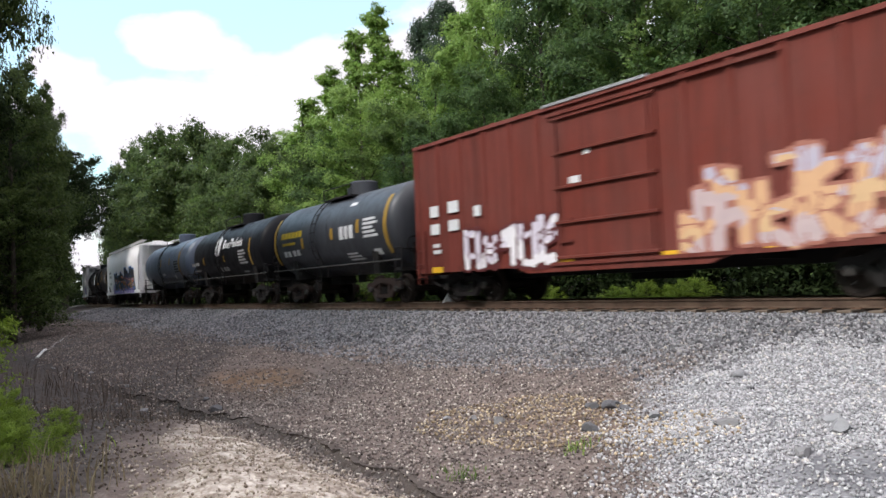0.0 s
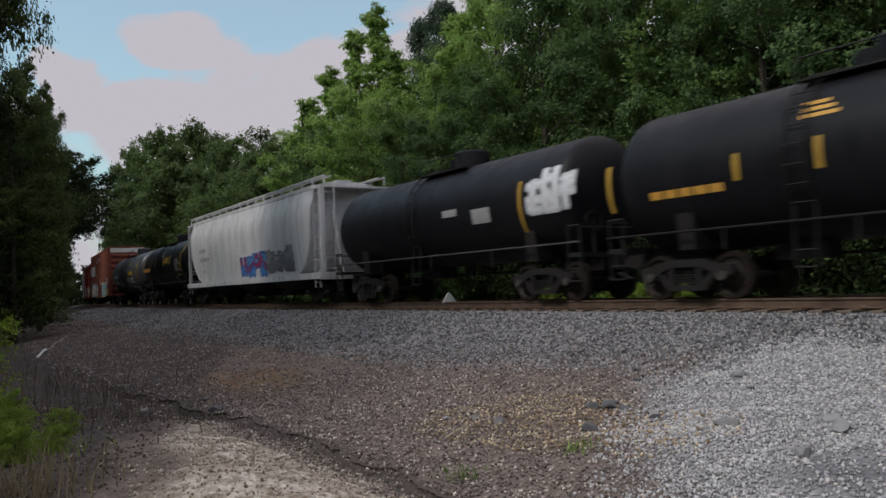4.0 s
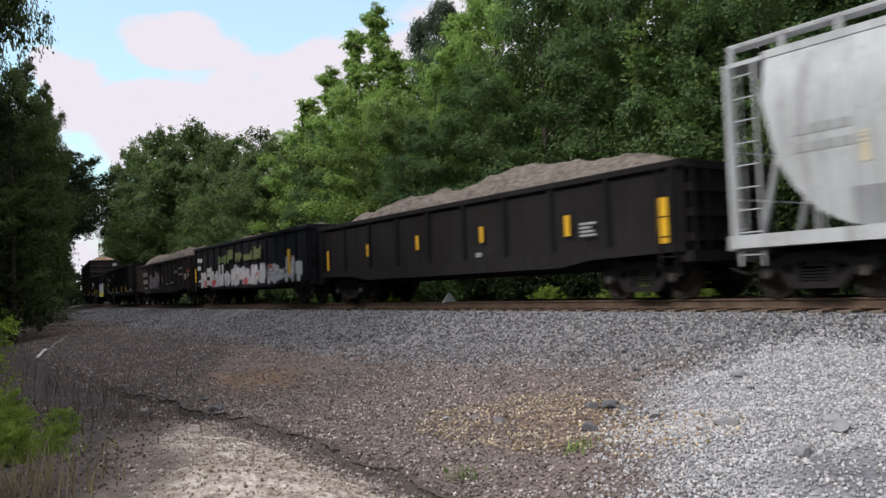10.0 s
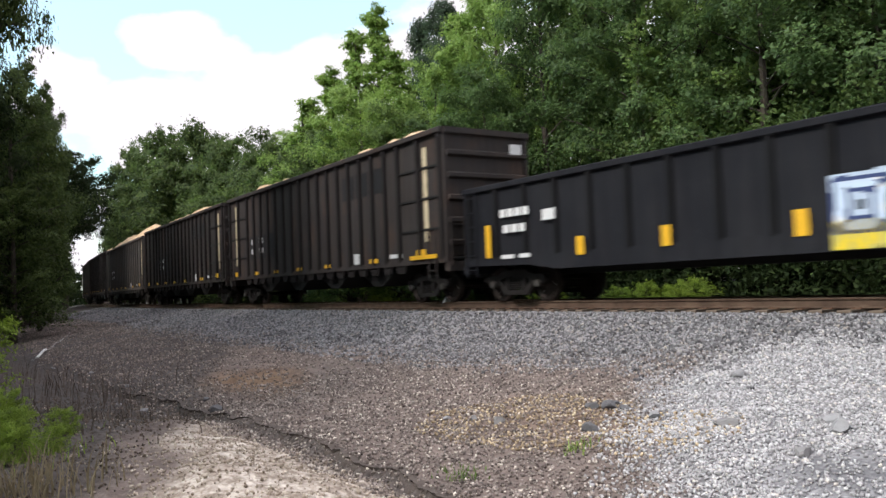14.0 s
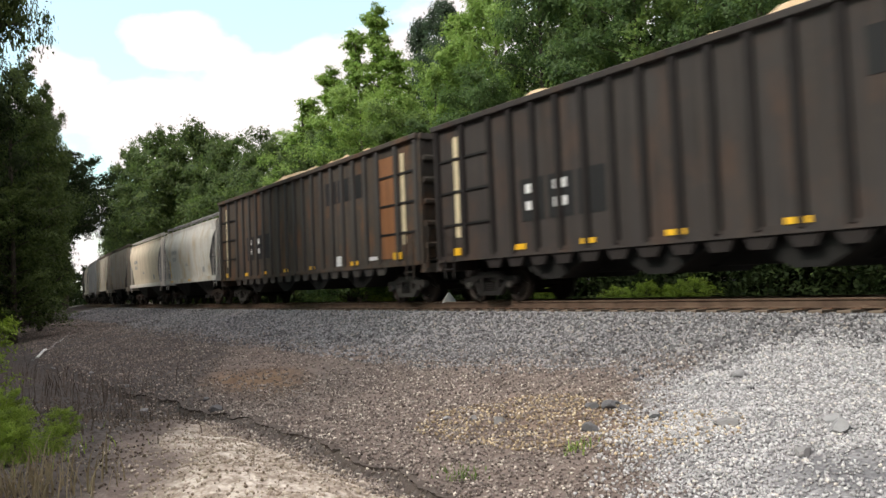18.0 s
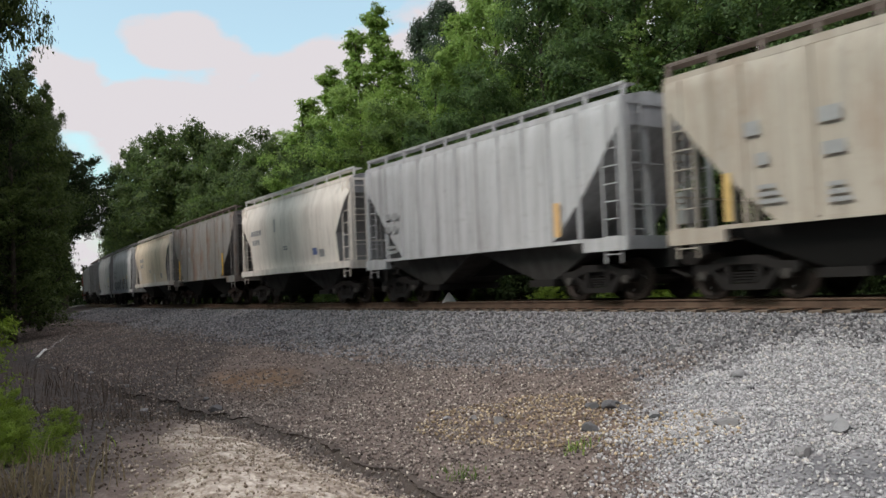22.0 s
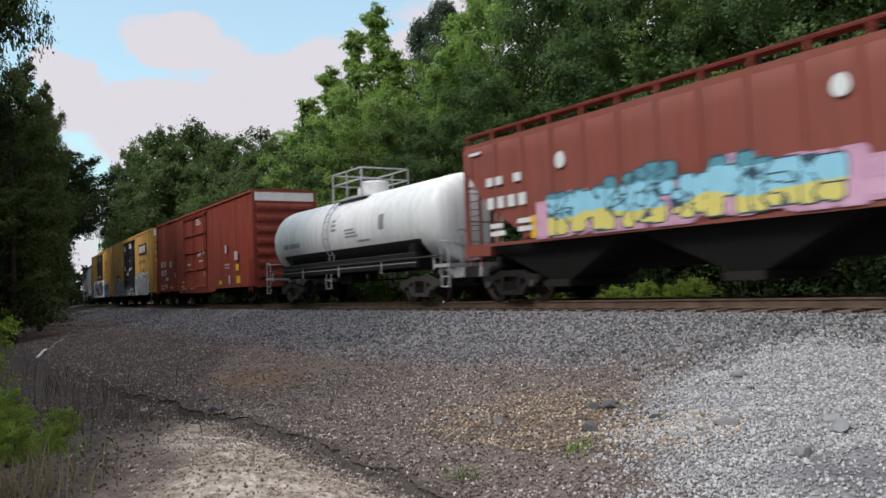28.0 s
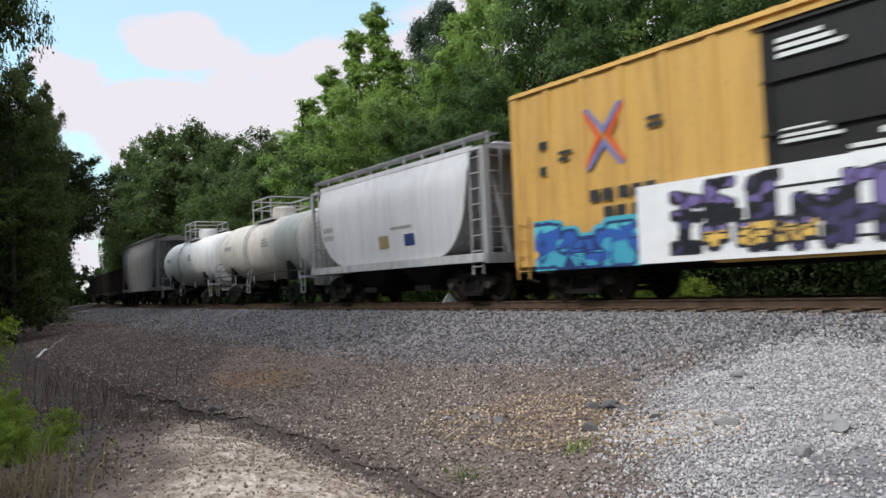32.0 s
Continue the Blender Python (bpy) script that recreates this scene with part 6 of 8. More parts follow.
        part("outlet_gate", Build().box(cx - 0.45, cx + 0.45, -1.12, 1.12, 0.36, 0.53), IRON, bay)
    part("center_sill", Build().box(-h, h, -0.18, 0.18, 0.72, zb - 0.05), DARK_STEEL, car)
    pipe = Build()
    pipe.rod((-hb + cut, 0.9, 0.75), (hb - cut, 0.9, 0.75), 0.03, 6)
    pipe.box(-hb + cut - 0.5, -hb + cut + 0.3, 0.5, 0.95, 0.55, 0.9)
    part("brake_pipe", pipe, IRON, car)
    running_gear(car, L, h - 1.35, truck)
    return car, lambda z: prof(min(max(z, zb), zt)) + (0.0 if round_side else 0.048)


# ---------------------------------------------------------------- gondola
def heap_mesh(x0, x1, y, z, peak, seed, mat, fine=0.22):
    rng = random.Random(seed)
    b = Build()
    nx, ny = int((x1 - x0) / fine), 13
    rows = []
    for i in range(nx + 1):
        x = x0 + (x1 - x0) * i / nx
        e = min(1.0, min(i, nx - i) / (nx * 0.12))
        row = []
        for j in range(ny + 1):
            q = -1 + 2 * j / ny
            hgt = peak * (0.72 + 0.40 * noise.noise((x * 0.22 + seed, 0, 0))) * e * (1 - q * q) ** 0.8
            hgt += (0.13 * noise.noise((x * 1.9, q * 2.5 + seed, 0)) + 0.09 * noise.noise((x * 5.5, q * 6, seed))) * (0.4 + e)
            row.append((x, q * y, z + max(-0.2, hgt)))
        rows.append(row)
    b.grid(rows)
    return b


def gondola(L, zt, col, label, ribs=14, z0=1.02, load=None, load_peak=0.0, truck="iron", seed=1, end_ribs=3, inset=0.45, post=None):
    car = car_root("gondola", label, "freight cars of the train")
    h, w = L / 2 - inset, 1.46
    b = Build()
    for sgn in (-1, 1):
        b.box(-h, h, min(sgn * w, sgn * (w - 0.04)), max(sgn * w, sgn * (w - 0.04)), z0, zt - 0.08)
    part("side_sheet", b, col, car)
    b = Build()
    b.box(-h, h, -w, w, z0 - 0.02, z0 + 0.05)
    part("floor", b, DARK_STEEL, car)
    for sgn in (-1, 1):
        part("top_chord", Build().box(-h - 0.03, h + 0.03, min(sgn * (w - 0.06), sgn * (w + 0.09)), max(sgn * (w - 0.06), sgn * (w + 0.09)), zt - 0.15, zt, 0, 0.02), col, car)
        sill = Build().prism([(-h, sgn * (w - 0.03), z0 + 0.14), (h, sgn * (w - 0.03), z0 + 0.14), (h, sgn * (w - 0.03), z0 - 0.05), (h - 2.6, sgn * (w - 0.03), z0 - 0.10), (h - 3.6, sgn * (w - 0.03), z0 - 0.24),
                              (-h + 3.6, sgn * (w - 0.03), z0 - 0.24), (-h + 2.6, sgn * (w - 0.03), z0 - 0.10), (-h, sgn * (w - 0.03), z0 - 0.05)], (0, sgn * 0.10, 0))
        part("side_sill", sill, col, car)
        for k in range(ribs):
            x = -h + 0.25 + k * (2 * h - 0.5) / (ribs - 1)
            q = Build().prism([(x - 0.085, sgn * w, z0 + 0.1), (x - 0.05, sgn * (w + 0.085), z0 + 0.1), (x + 0.05, sgn * (w + 0.085), z0 + 0.1), (x + 0.085, sgn * w, z0 + 0.1)], (0, 0, zt - 0.14 - z0 - 0.1))
            part("side_post", q, post or col, car)
        e = Build()
        e.box(min(sgn * h, sgn * (h - 0.05)), max(sgn * h, sgn * (h - 0.05)), -w, w, z0 - 0.05, zt - 0.05)
        part("end_wall", e, col, car)
        part("end_chord", Build().box(min(sgn * (h - 0.05), sgn * (h + 0.10)), max(sgn * (h - 0.05), sgn * (h + 0.10)), -w, w, zt - 0.18, zt - 0.01), col, car)
        for k in range(end_ribs):
            zz = z0 + 0.15 + k * (zt - z0 - 0.3) / end_ribs
            part("end_rib", Build().box(min(sgn * h, sgn * (h + 0.12)), max(sgn * h, sgn * (h + 0.12)), -w + 0.08, w - 0.08, zz, zz + 0.16), col, car)
        ladder(car, sgn * (h - 0.35), -w - 0.10, z0 - 0.35, zt - 0.1, col, 0.42)
        ladder(car, sgn * (h + 0.14), -w + 0.34, z0 - 0.2, zt - 0.1, col, 0.42, "y")
        part("end_sill", Build().box(min(sgn * (h - 0.1), sgn * (h + 0.16)), max(sgn * (h - 0.1), sgn * (h + 0.16)), -w, w, z0 - 0.26, z0 - 0.04), col, car)
        part("draft_gear", Build().box(min(sgn * (h - 1.5), sgn * (L / 2 - 0.3)), max(sgn * (h - 1.5), sgn * (L / 2 - 0.3)), -0.25, 0.25, 0.70, 1.0), DARK_STEEL, car)
    if load:
        part("load", heap_mesh(-h + 0.1, h - 0.1, w - 0.05, zt - 0.22, load_peak, seed, load), load, car, smooth=False)
    part("center_sill", Build().box(-h, h, -0.3, 0.3, 0.66, z0), DARK_STEEL, car)
    running_gear(car, L, h - 1.55, truck)
    return car, flat(w + 0.088)


# ---------------------------------------------------------------- open-top hopper with side stakes
def open_hopper(L, zt, col, label, load, seed, peak=0.45, z0=1.22, ribs=17, panel=None, stripe=None, truck="iron", stake=None):
    car = car_root("open_hopper", label, "freight cars of the train")
    h, w = L / 2 - 0.42, 1.50
    b = Build()
    for sgn in (-1, 1):
        b.box(-h, h, min(sgn * w, sgn * (w - 0.04)), max(sgn * w, sgn * (w - 0.04)), z0, zt - 0.08)
    part("side_sheet", b, col, car)
    bay = 2.55                        # braced panels at each end
    rib = Build().prism([(-0.10, 0, 0), (-0.08, -0.09, 0), (0.08, -0.09, 0), (0.10, 0, 0)], (0, 0, zt - 0.12 - z0)).mesh("side_stake", [stake or col])
    cross = Build().box(-bay / 2 + 0.1, bay / 2 - 0.1, -0.045, 0.0, -0.03, 0.03).mesh("panel_brace", [DARK_STEEL])
    tooth = Build().prism([(-0.34, -0.02, 0), (0.34, -0.02, 0), (0.20, -0.02, -0.26), (-0.20, -0.02, -0.26)], (0, 0.06, 0)).mesh("sill_gusset", [stake or col])
    for sgn in (-1, 1):
        rot = 0 if sgn < 0 else 180
        part("top_chord", Build().box(-h - 0.03, h + 0.03, min(sgn * (w - 0.08), sgn * (w + 0.13)), max(sgn * (w - 0.08), sgn * (w + 0.13)), zt - 0.16, zt, 0, 0.02), col, car)
        part("side_sill", Build().box(-h, h, min(sgn * (w - 0.05), sgn * (w + 0.06)), max(sgn * (w - 0.05), sgn * (w + 0.06)), z0 - 0.10, z0 + 0.06), col, car)
        for k in range(ribs):
            x = -h + bay + k * (2 * h - 2 * bay) / (ribs - 1)
            part("side_stake", rib, None, car, at=pose(x, sgn * w, z0, 0, 0, rot))
            part("sill_gusset", tooth, None, car, at=pose(x, sgn * (w + 0.0), z0 - 0.08, 0, 0, rot))
        for q in (-1, 1):
            part("side_stake", rib, None, car, at=pose(q * (h - 0.15), sgn * w, z0, 0, 0, rot))
            part("side_stake", rib, None, car, at=pose(q * (h - 1.35), sgn * w, z0, 0, 0, rot))
            for k in range(3):
                part("panel_brace", cross, None, car, at=pose(q * (h - bay / 2), sgn * w, z0 + (zt - z0) * (0.24 + 0.24 * k), 0, 0, rot))
            if stripe and sgn < 0:
                part("height_stripe", Build().box(q * (h - 1.0) - 0.11, q * (h - 1.0) + 0.11, -w - 0.012, -w + 0.01, z0 + 0.55, zt - 0.45), stripe, car, "cream vertical stripe near the end")
        e = Build()
        e.box(min(sgn * h, sgn * (h - 0.05)), max(sgn * h, sgn * (h - 0.05)), -w, w, z0 + 0.1, zt - 0.05)
        part("end_wall", e, col, car)
        for k in range(5):
            zz = z0 + 0.35 + k * (zt - z0 - 0.55) / 5
            part("end_rib", Build().prism([(sgn * h, -w + 0.06, zz), (sgn * (h + 0.13), -w + 0.10, zz + 0.06), (sgn * (h + 0.13), -w + 0.10, zz + 0.16), (sgn * h, -w + 0.06, zz + 0.22)], (0, 2 * w - 0.14, 0)), col, car)
        part("end_chord", Build().box(min(sgn * (h - 0.05), sgn * (h + 0.12)), max(sgn * (h - 0.05), sgn * (h + 0.12)), -w, w, zt - 0.18, zt - 0.01), col, car)
        part("end_sill", Build().box(min(sgn * (h - 0.1), sgn * (h + 0.14)), max(sgn * (h - 0.1), sgn * (h + 0.14)), -w, w, z0 - 0.34, z0 - 0.08), col, car)
        for y in (-w + 0.05, w - 0.05):
            part("corner_post", Build().box(min(sgn * (h - 0.04), sgn * (h + 0.06)), max(sgn * (h - 0.04), sgn * (h + 0.06)), y - 0.07, y + 0.07, z0 - 0.2, zt - 0.1), col, car)
        ladder(car, sgn * (h - 0.62), -w - 0.09, z0 - 0.55, z0 + 0.9, col, 0.42)
        ladder(car, sgn * (h + 0.16), -w + 0.30, z0 - 0.2, z0 + 1.2, col, 0.42, "y")
        part("draft_gear", Build().box(min(sgn * (h - 1.5), sgn * (L / 2 - 0.3)), max(sgn * (h - 1.5), sgn * (L / 2 - 0.3)), -0.25, 0.25, 0.70, 1.0), DARK_STEEL, car)
    for k in range(4):
        cx = (-1.5 + k) * (2 * h - 5.6) / 4
        a = (2 * h - 5.6) / 8
        tub = Build()
        tub.prism([(cx - a, -1.3, z0), (cx + a, -1.3, z0), (cx + 0.3, -1.3, 0.55), (cx - 0.3, -1.3, 0.55)], (0, 2.6, 0))
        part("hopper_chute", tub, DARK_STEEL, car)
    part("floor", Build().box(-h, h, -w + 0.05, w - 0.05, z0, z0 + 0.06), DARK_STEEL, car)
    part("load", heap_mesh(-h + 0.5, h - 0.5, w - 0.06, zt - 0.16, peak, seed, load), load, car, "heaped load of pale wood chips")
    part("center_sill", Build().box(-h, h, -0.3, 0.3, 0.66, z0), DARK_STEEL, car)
    running_gear(car, L, h - 1.75, truck)
    return car, flat(w + 0.10)


# ---------------------------------------------------------------- the train, car by car
RED = paint("oxide_red_paint", (0.150, 0.029, 0.019), (0.05, 0.026, 0.02), 0.6, 0.6, 0.4, spec=0.2)
BROWN_RED = paint("brown_red_paint", (0.225, 0.066, 0.040), (0.06, 0.035, 0.03), 0.55, 0.6, 0.35, spec=0.2)
DEEP_RED = paint("deep_red_paint", (0.190, 0.032, 0.020), (0.045, 0.024, 0.02), 0.65, 0.6, 0.4, spec=0.2)
BRIGHT_RED = paint("boxcar_red_paint", (0.250, 0.044, 0.025), (0.06, 0.028, 0.02), 0.6, 0.6, 0.45, spec=0.2)
HOPPER_RED = paint("hopper_red_paint", (0.225, 0.058, 0.040), (0.07, 0.035, 0.03), 0.3, 0.55, 0.35)
TANK_BLACK = paint("tank_black_paint", (0.0065, 0.0065, 0.0085), (0.016, 0.0145, 0.014), 0.4, 0.38, 0.2, spec=0.17)
TANK_GREY = paint("faded_black_paint", (0.040, 0.043, 0.051), (0.030, 0.027, 0.025), 0.45, 0.36, 0.3, spec=0.5)
TANK_BLUE = paint("blue_grey_paint", (0.088, 0.112, 0.160), (0.05, 0.046, 0.044), 0.4, 0.28, 0.35, spec=0.6)
TANK_WHITE = paint("tank_white_paint", (0.80, 0.80, 0.80), (0.32, 0.30, 0.27), 0.35, 0.4, 0.1)
TANK_CREAM = paint("tank_dull_white_paint", (0.66, 0.63, 0.58), (0.25, 0.21, 0.17), 0.5, 0.5, 0.15)
WHITE_PAINT = paint("white_paint", (0.84, 0.83, 0.83), (0.36, 0.33, 0.31), 0.24, 0.45, 0.1)
WORN_WHITE = paint("worn_white_paint", (0.60, 0.60, 0.605), (0.20, 0.18, 0.17), 0.62, 0.5, 0.2)
SMOOTH_PALE = paint("smooth_pale_paint", (0.56, 0.56, 0.585), (0.24, 0.22, 0.21), 0.3, 0.45, 0.2)
PALE_GREY = paint("pale_grey_paint", (0.44, 0.44, 0.448), (0.16, 0.145, 0.135), 0.68, 0.5, 0.15)
MID_GREY = paint("mid_grey_paint", (0.275, 0.275, 0.282), (0.10, 0.09, 0.082), 0.62, 0.5, 0.2)
# grimy bays, their base darkened to hold the shade beneath the car
BAY_SHADE_GRIME = paint("bay_grime_paint", (0.055, 0.052, 0.050), (0.022, 0.020, 0.019), 0.6, 0.7, 0.2, spec=0.1)
DIRTY_GREY = paint("dirty_grey_paint", (0.18, 0.178, 0.178), (0.06, 0.055, 0.05), 0.6, 0.55, 0.25)
STAINED = paint("stained_white_paint", (0.52, 0.505, 0.475), (0.26, 0.21, 0.16), 0.45, 0.55, 0.2, 0.7, rust_col=(0.40, 0.29, 0.155))
CREAM = paint("cream_paint", (0.70, 0.595, 0.465), (0.30, 0.22, 0.145), 0.5, 0.5, 0.2)
PALE_CREAM = paint("pale_cream_paint", (0.77, 0.715, 0.65), (0.34, 0.27, 0.20), 0.5, 0.5, 0.2)
TAN_GREY = paint("tan_grey_paint", (0.40, 0.355, 0.30), (0.20, 0.14, 0.09), 0.5, 0.6, 0.25, 0.25)
RUST_GREY = paint("rust_grey_paint", (0.27, 0.255, 0.245), (0.13, 0.09, 0.06), 0.6, 0.6, 0.2, 0.6)
BLUISH = paint("blue_white_paint", (0.45, 0.448, 0.46), (0.19, 0.17, 0.16), 0.68, 0.5, 0.15)
YELLOW_PAINT = paint("boxcar_yellow_paint", (0.56, 0.325, 0.090), (0.16, 0.10, 0.05), 0.5, 0.55, 0.2, spec=0.2)
DOOR_BLACK = paint("door_black_paint", (0.014, 0.013, 0.014), (0.045, 0.036, 0.03), 0.4, 0.5, 0.2)
GON_BLACK = paint("gondola_black_paint", (0.0115, 0.012, 0.0155), (0.032, 0.030, 0.032), 0.5, 0.7, 0.3, spec=0.1)
GON_SOOT = paint("gondola_soot_paint", (0.0135, 0.0112, 0.0112), (0.026, 0.021, 0.019), 0.6, 0.75, 0.3, spec=0.08)
GON_BROWN = paint("gondola_brown_paint", (0.034, 0.026, 0.024), (0.014, 0.012, 0.011), 0.6, 0.7, 0.3, spec=0.12)
COAL_DARK = paint("hopper_dark_paint", (0.038, 0.033, 0.032), (0.066, 0.052, 0.043), 0.5, 0.7, 0.3, 0.12, spec=0.1)
COAL_GREY = paint("hopper_dusty_paint", (0.092, 0.087, 0.084), (0.20, 0.135, 0.08), 0.6, 0.7, 0.3, 0.5, spec=0.15)
COAL_RUST = paint("hopper_rusty_paint", (0.062, 0.053, 0.046), (0.12, 0.075, 0.045), 0.6, 0.7, 0.3, 0.4, spec=0.1)
PANEL_BLACK = plain("panel_black", (0.006, 0.006, 0.007), 0.8, 0, 0.2)
# darker copies of the side paint: the stakes' shaded faces are put in
STAKE_SHADE = paint("stake_dark_paint", (0.020, 0.017, 0.017), (0.045, 0.036, 0.03), 0.5, 0.7, 0.2, spec=0.08)
STAKE_SHADE_GREY = paint("stake_grey_paint", (0.060, 0.056, 0.054), (0.12, 0.085, 0.055), 0.5, 0.7, 0.2, spec=0.1)
POST_BLACK = paint("post_black_paint", (0.007, 0.007, 0.008), (0.020, 0.017, 0.015), 0.5, 0.7, 0.2, spec=0.1)
WORN_MARK = plain("worn_stencil", (0.56, 0.51, 0.49), 0.6, 0, 0.5, 7)
FAINT_MARK = plain("faint_stencil", (0.36, 0.30, 0.28), 0.6, 0, 0.5, 5)
CREAM_STRIPE = plain("cream_stripe", (0.62, 0.52, 0.34), 0.6, 0, 0.6, 4)
END_WHITE = plain("end_white", (0.84, 0.83, 0.80), 0.6, 0, 0.4, 3)
ROOF_SILVER = plain("galvanised_roof", (0.36, 0.355, 0.36), 0.5, 0.3, 0.4, 3)
NIGHT_BLUE = plain("night_blue", (0.03, 0.05, 0.16), 0.5, 0, 0.2)


def load_material(name, dark, light):
    n = Nodes(name)
    a = n.noise(7, 7, 0.7)
    col = n.mix(n.ramp(a, [(0.35, 0.0), (0.65, 1.0)]), dark, light)
    n.bump(n.noise(22, 4, 0.7), 0.9, 0.05)
    return n.done(col, 0.95, 0, 0.2)


SCRAP = load_material("shredded_scrap", (0.050, 0.041, 0.036), (0.25, 0.208, 0.172))
CHIPS = load_material("wood_chips", (0.40, 0.26, 0.15), (0.74, 0.56, 0.37))

# coupling points along the train, from the first car back
KNUCKLE = (308.4, 291.5, 280.0, 267.2, 253.4, 233.5, 221.7, 208.3, 188.7, 175.5, 159.2, 138.4, 121.5, 107.8, 90.2, 73.3, 56.0, 38.5, 21.4, 1.7, -18.0,
           -38.6, -58.2, -78.1, -90.6, -103.4, -115.8, -128.6, -141.2, -153.6, -166.7, -179.6, -192.1, -205.1, -217.4, -235.9, -253.6, -268.7, -289.5,
           -310.2, -330.5, -342.6, -355.1, -367.6, -383.0, -398.0, -413.0)


def span(i):
    return KNUCKLE[i] - KNUCKLE[i + 1]


TRAIN = {}

# 0: red boxcar with graffiti
c, sd = boxcar(span(0), 4.72, RED, "oxide red boxcar with graffiti and a silver roof edge", ribs=7, door=(-0.05, 3.1), truck="iron")
graffiti(c, -5.3, -1.5, 0.78, 2.15, sd, [(0.75, 0.72, 0.74), (0.60, 0.55, 0.62)], (0.10, 0.02, 0.02), 3, 5, thick=0.12)
graffiti(c, 1.9, 7.4, 0.85, 2.75, sd, [(0.50, 0.38, 0.38), (0.62, 0.36, 0.20), (0.45, 0.40, 0.48)], (0.36, 0.14, 0.10), 4, 8, accent=(0.62, 0.40, 0.22), thick=0.10)
marks(c, groups(-6.9, 2.45, 0.32, [0.42]) + groups(-6.0, 2.5, 0.32, [0.5]) + groups(-6.9, 1.95, 0.3, [0.45]) + groups(-6.0, 2.0, 0.3, [0.5]) + groups(-4.8, 2.3, 0.28, [0.3]) + block(-6.8, 1.4, 0.4, 0.35, 2) +
      groups(-1.1, 2.7, 0.16, [0.35, 0.0]) + [(-0.6, 3.3, 0.2, 0.12)], WHITE_MARK, sd)
marks(c, [(-6.9, 0.86, 0.55, 0.16), (-1.6, 0.88, 0.55, 0.12), (1.5, 0.88, 0.6, 0.12), (3.8, 0.88, 0.7, 0.14), (6.2, 0.88, 0.6, 0.14)], YELLOW, sd, "reflector_strip")
part("roof_patch", Build().box(-1.9, 1.3, -1.585, -1.0, 4.60, 4.665), ROOF_SILVER, c, "bare silver stretch of roof edge")
TRAIN[0] = c
# 1: dark grey tank
c, sd = tankcar(span(1), 1.50, TANK_GREY, "dark grey tank car with yellow stripes and white stencils", truck="brown")
marks(c, [(4.42, 1.6, 0.22, 1.9), (-5.0, 1.6, 0.2, 1.9), (0.45, 2.3, 0.2, 0.42), (2.5, 2.4, 0.2, 0.45), (-2.2, 2.15, 0.2, 0.4)], TANK_YELLOW, sd, "yellow_stripe")
marks(c, groups(-4.2, 2.62, 0.24, [0.3, 0.28, 0.28, 0.3, 0.28, 0.3], 0.06) + groups(-4.1, 2.35, 0.1, [1.3]), plain("stencil_yellow", (0.52, 0.35, 0.02), 0.5), sd, "yellow_mark")
marks(c, groups(-4.1, 1.9, 0.22, [0.3, 0.3, 0.0, 0.3, 0.3], 0.1) + groups(1.2, 2.25, 0.45, [0.3, 0.25, 0.3], 0.1) + block(3.0, 2.2, 1.0, 0.7, 5) + block(1.4, 1.5, 1.1, 0.3, 3) + [(1.6, 3.4, 0.5, 0.12), (3.4, 1.6, 0.5, 0.2)], WHITE_MARK, sd)
TRAIN[1] = c
# 2: black tank with a round emblem
c, sd = tankcar(span(2), 1.50, TANK_BLACK, "glossy black tank car with a white round emblem")
b = Build()
rows = []
for k in range(17):
    z = 2.92 + 0.5 * math.sin(radians(-90 + 180 * k / 16))
    wd = 0.5 * math.cos(radians(-90 + 180 * k / 16)) + 0.001
    rows.append([(-0.95 + wd * q, -sd(z) - 0.02, z) for q in (-1, 0, 1)])
b.grid(rows)
part("round_emblem", b, WHITE_MARK, c, "white round emblem")
marks(c, [(-0.1, 2.75, 0.26, 0.44)] + groups(0.22, 2.75, 0.26, [0.16, 0.14, 0.16], 0.09) + [(1.0, 2.75, 0.10, 0.44), (1.18, 2.92, 0.16, 0.26)] + groups(1.44, 2.75, 0.26, [0.13, 0.16], 0.09) + [(1.92, 2.75, 0.10, 0.42)] + groups(2.1, 2.75, 0.26, [0.15, 0.14], 0.08) + [(2.52, 2.75, 0.09, 0.36), (2.68, 2.75, 0.16, 0.26)], WHITE_MARK, sd, "emblem_lettering")
marks(c, groups(-5.9, 2.1, 0.16, [0.3, 0.3, 0.3, 0.3], 0.08) + [(-5.8, 1.8, 1.3, 0.06)] + block(2.3, 1.9, 1.1, 0.7, 5) + groups(-1.0, 1.65, 0.2, [0.3, 0.0, 0.3, 0.3]) + [(2.2, 1.5, 0.7, 0.08)], GREY_MARK, sd)
marks(c, [(3.9, 1.8, 0.12, 1.2), (-3.6, 2.1, 0.12, 0.4), (-0.05, 2.1, 0.12, 0.3)], TANK_YELLOW, sd, "yellow_stripe")
TRAIN[2] = c
# 3: blue-grey tank
c, sd = tankcar(span(3), 1.48, TANK_BLUE, "faded blue-grey tank car with rust-stained end", truck="brown")
marks(c, [(4.1, 2.0, 0.24, 1.15), (1.6, 2.45, 0.2, 0.42), (-0.8, 2.45, 0.2, 0.42)], TANK_YELLOW, sd, "yellow_stripe")
marks(c, block(2.9, 1.95, 1.15, 0.75, 5), BLACK_MARK, sd)
marks(c, [(-0.6, 1.85, 0.7, 0.14), (2.3, 1.6, 0.4, 0.2)], WHITE_MARK, sd, "white_patch")
b = Build()
b.lathe([(4.0, 1.486), (4.5, 1.486)], 'x', (0, 0, 2.52), 48)
rb = Nodes("rust_stain")
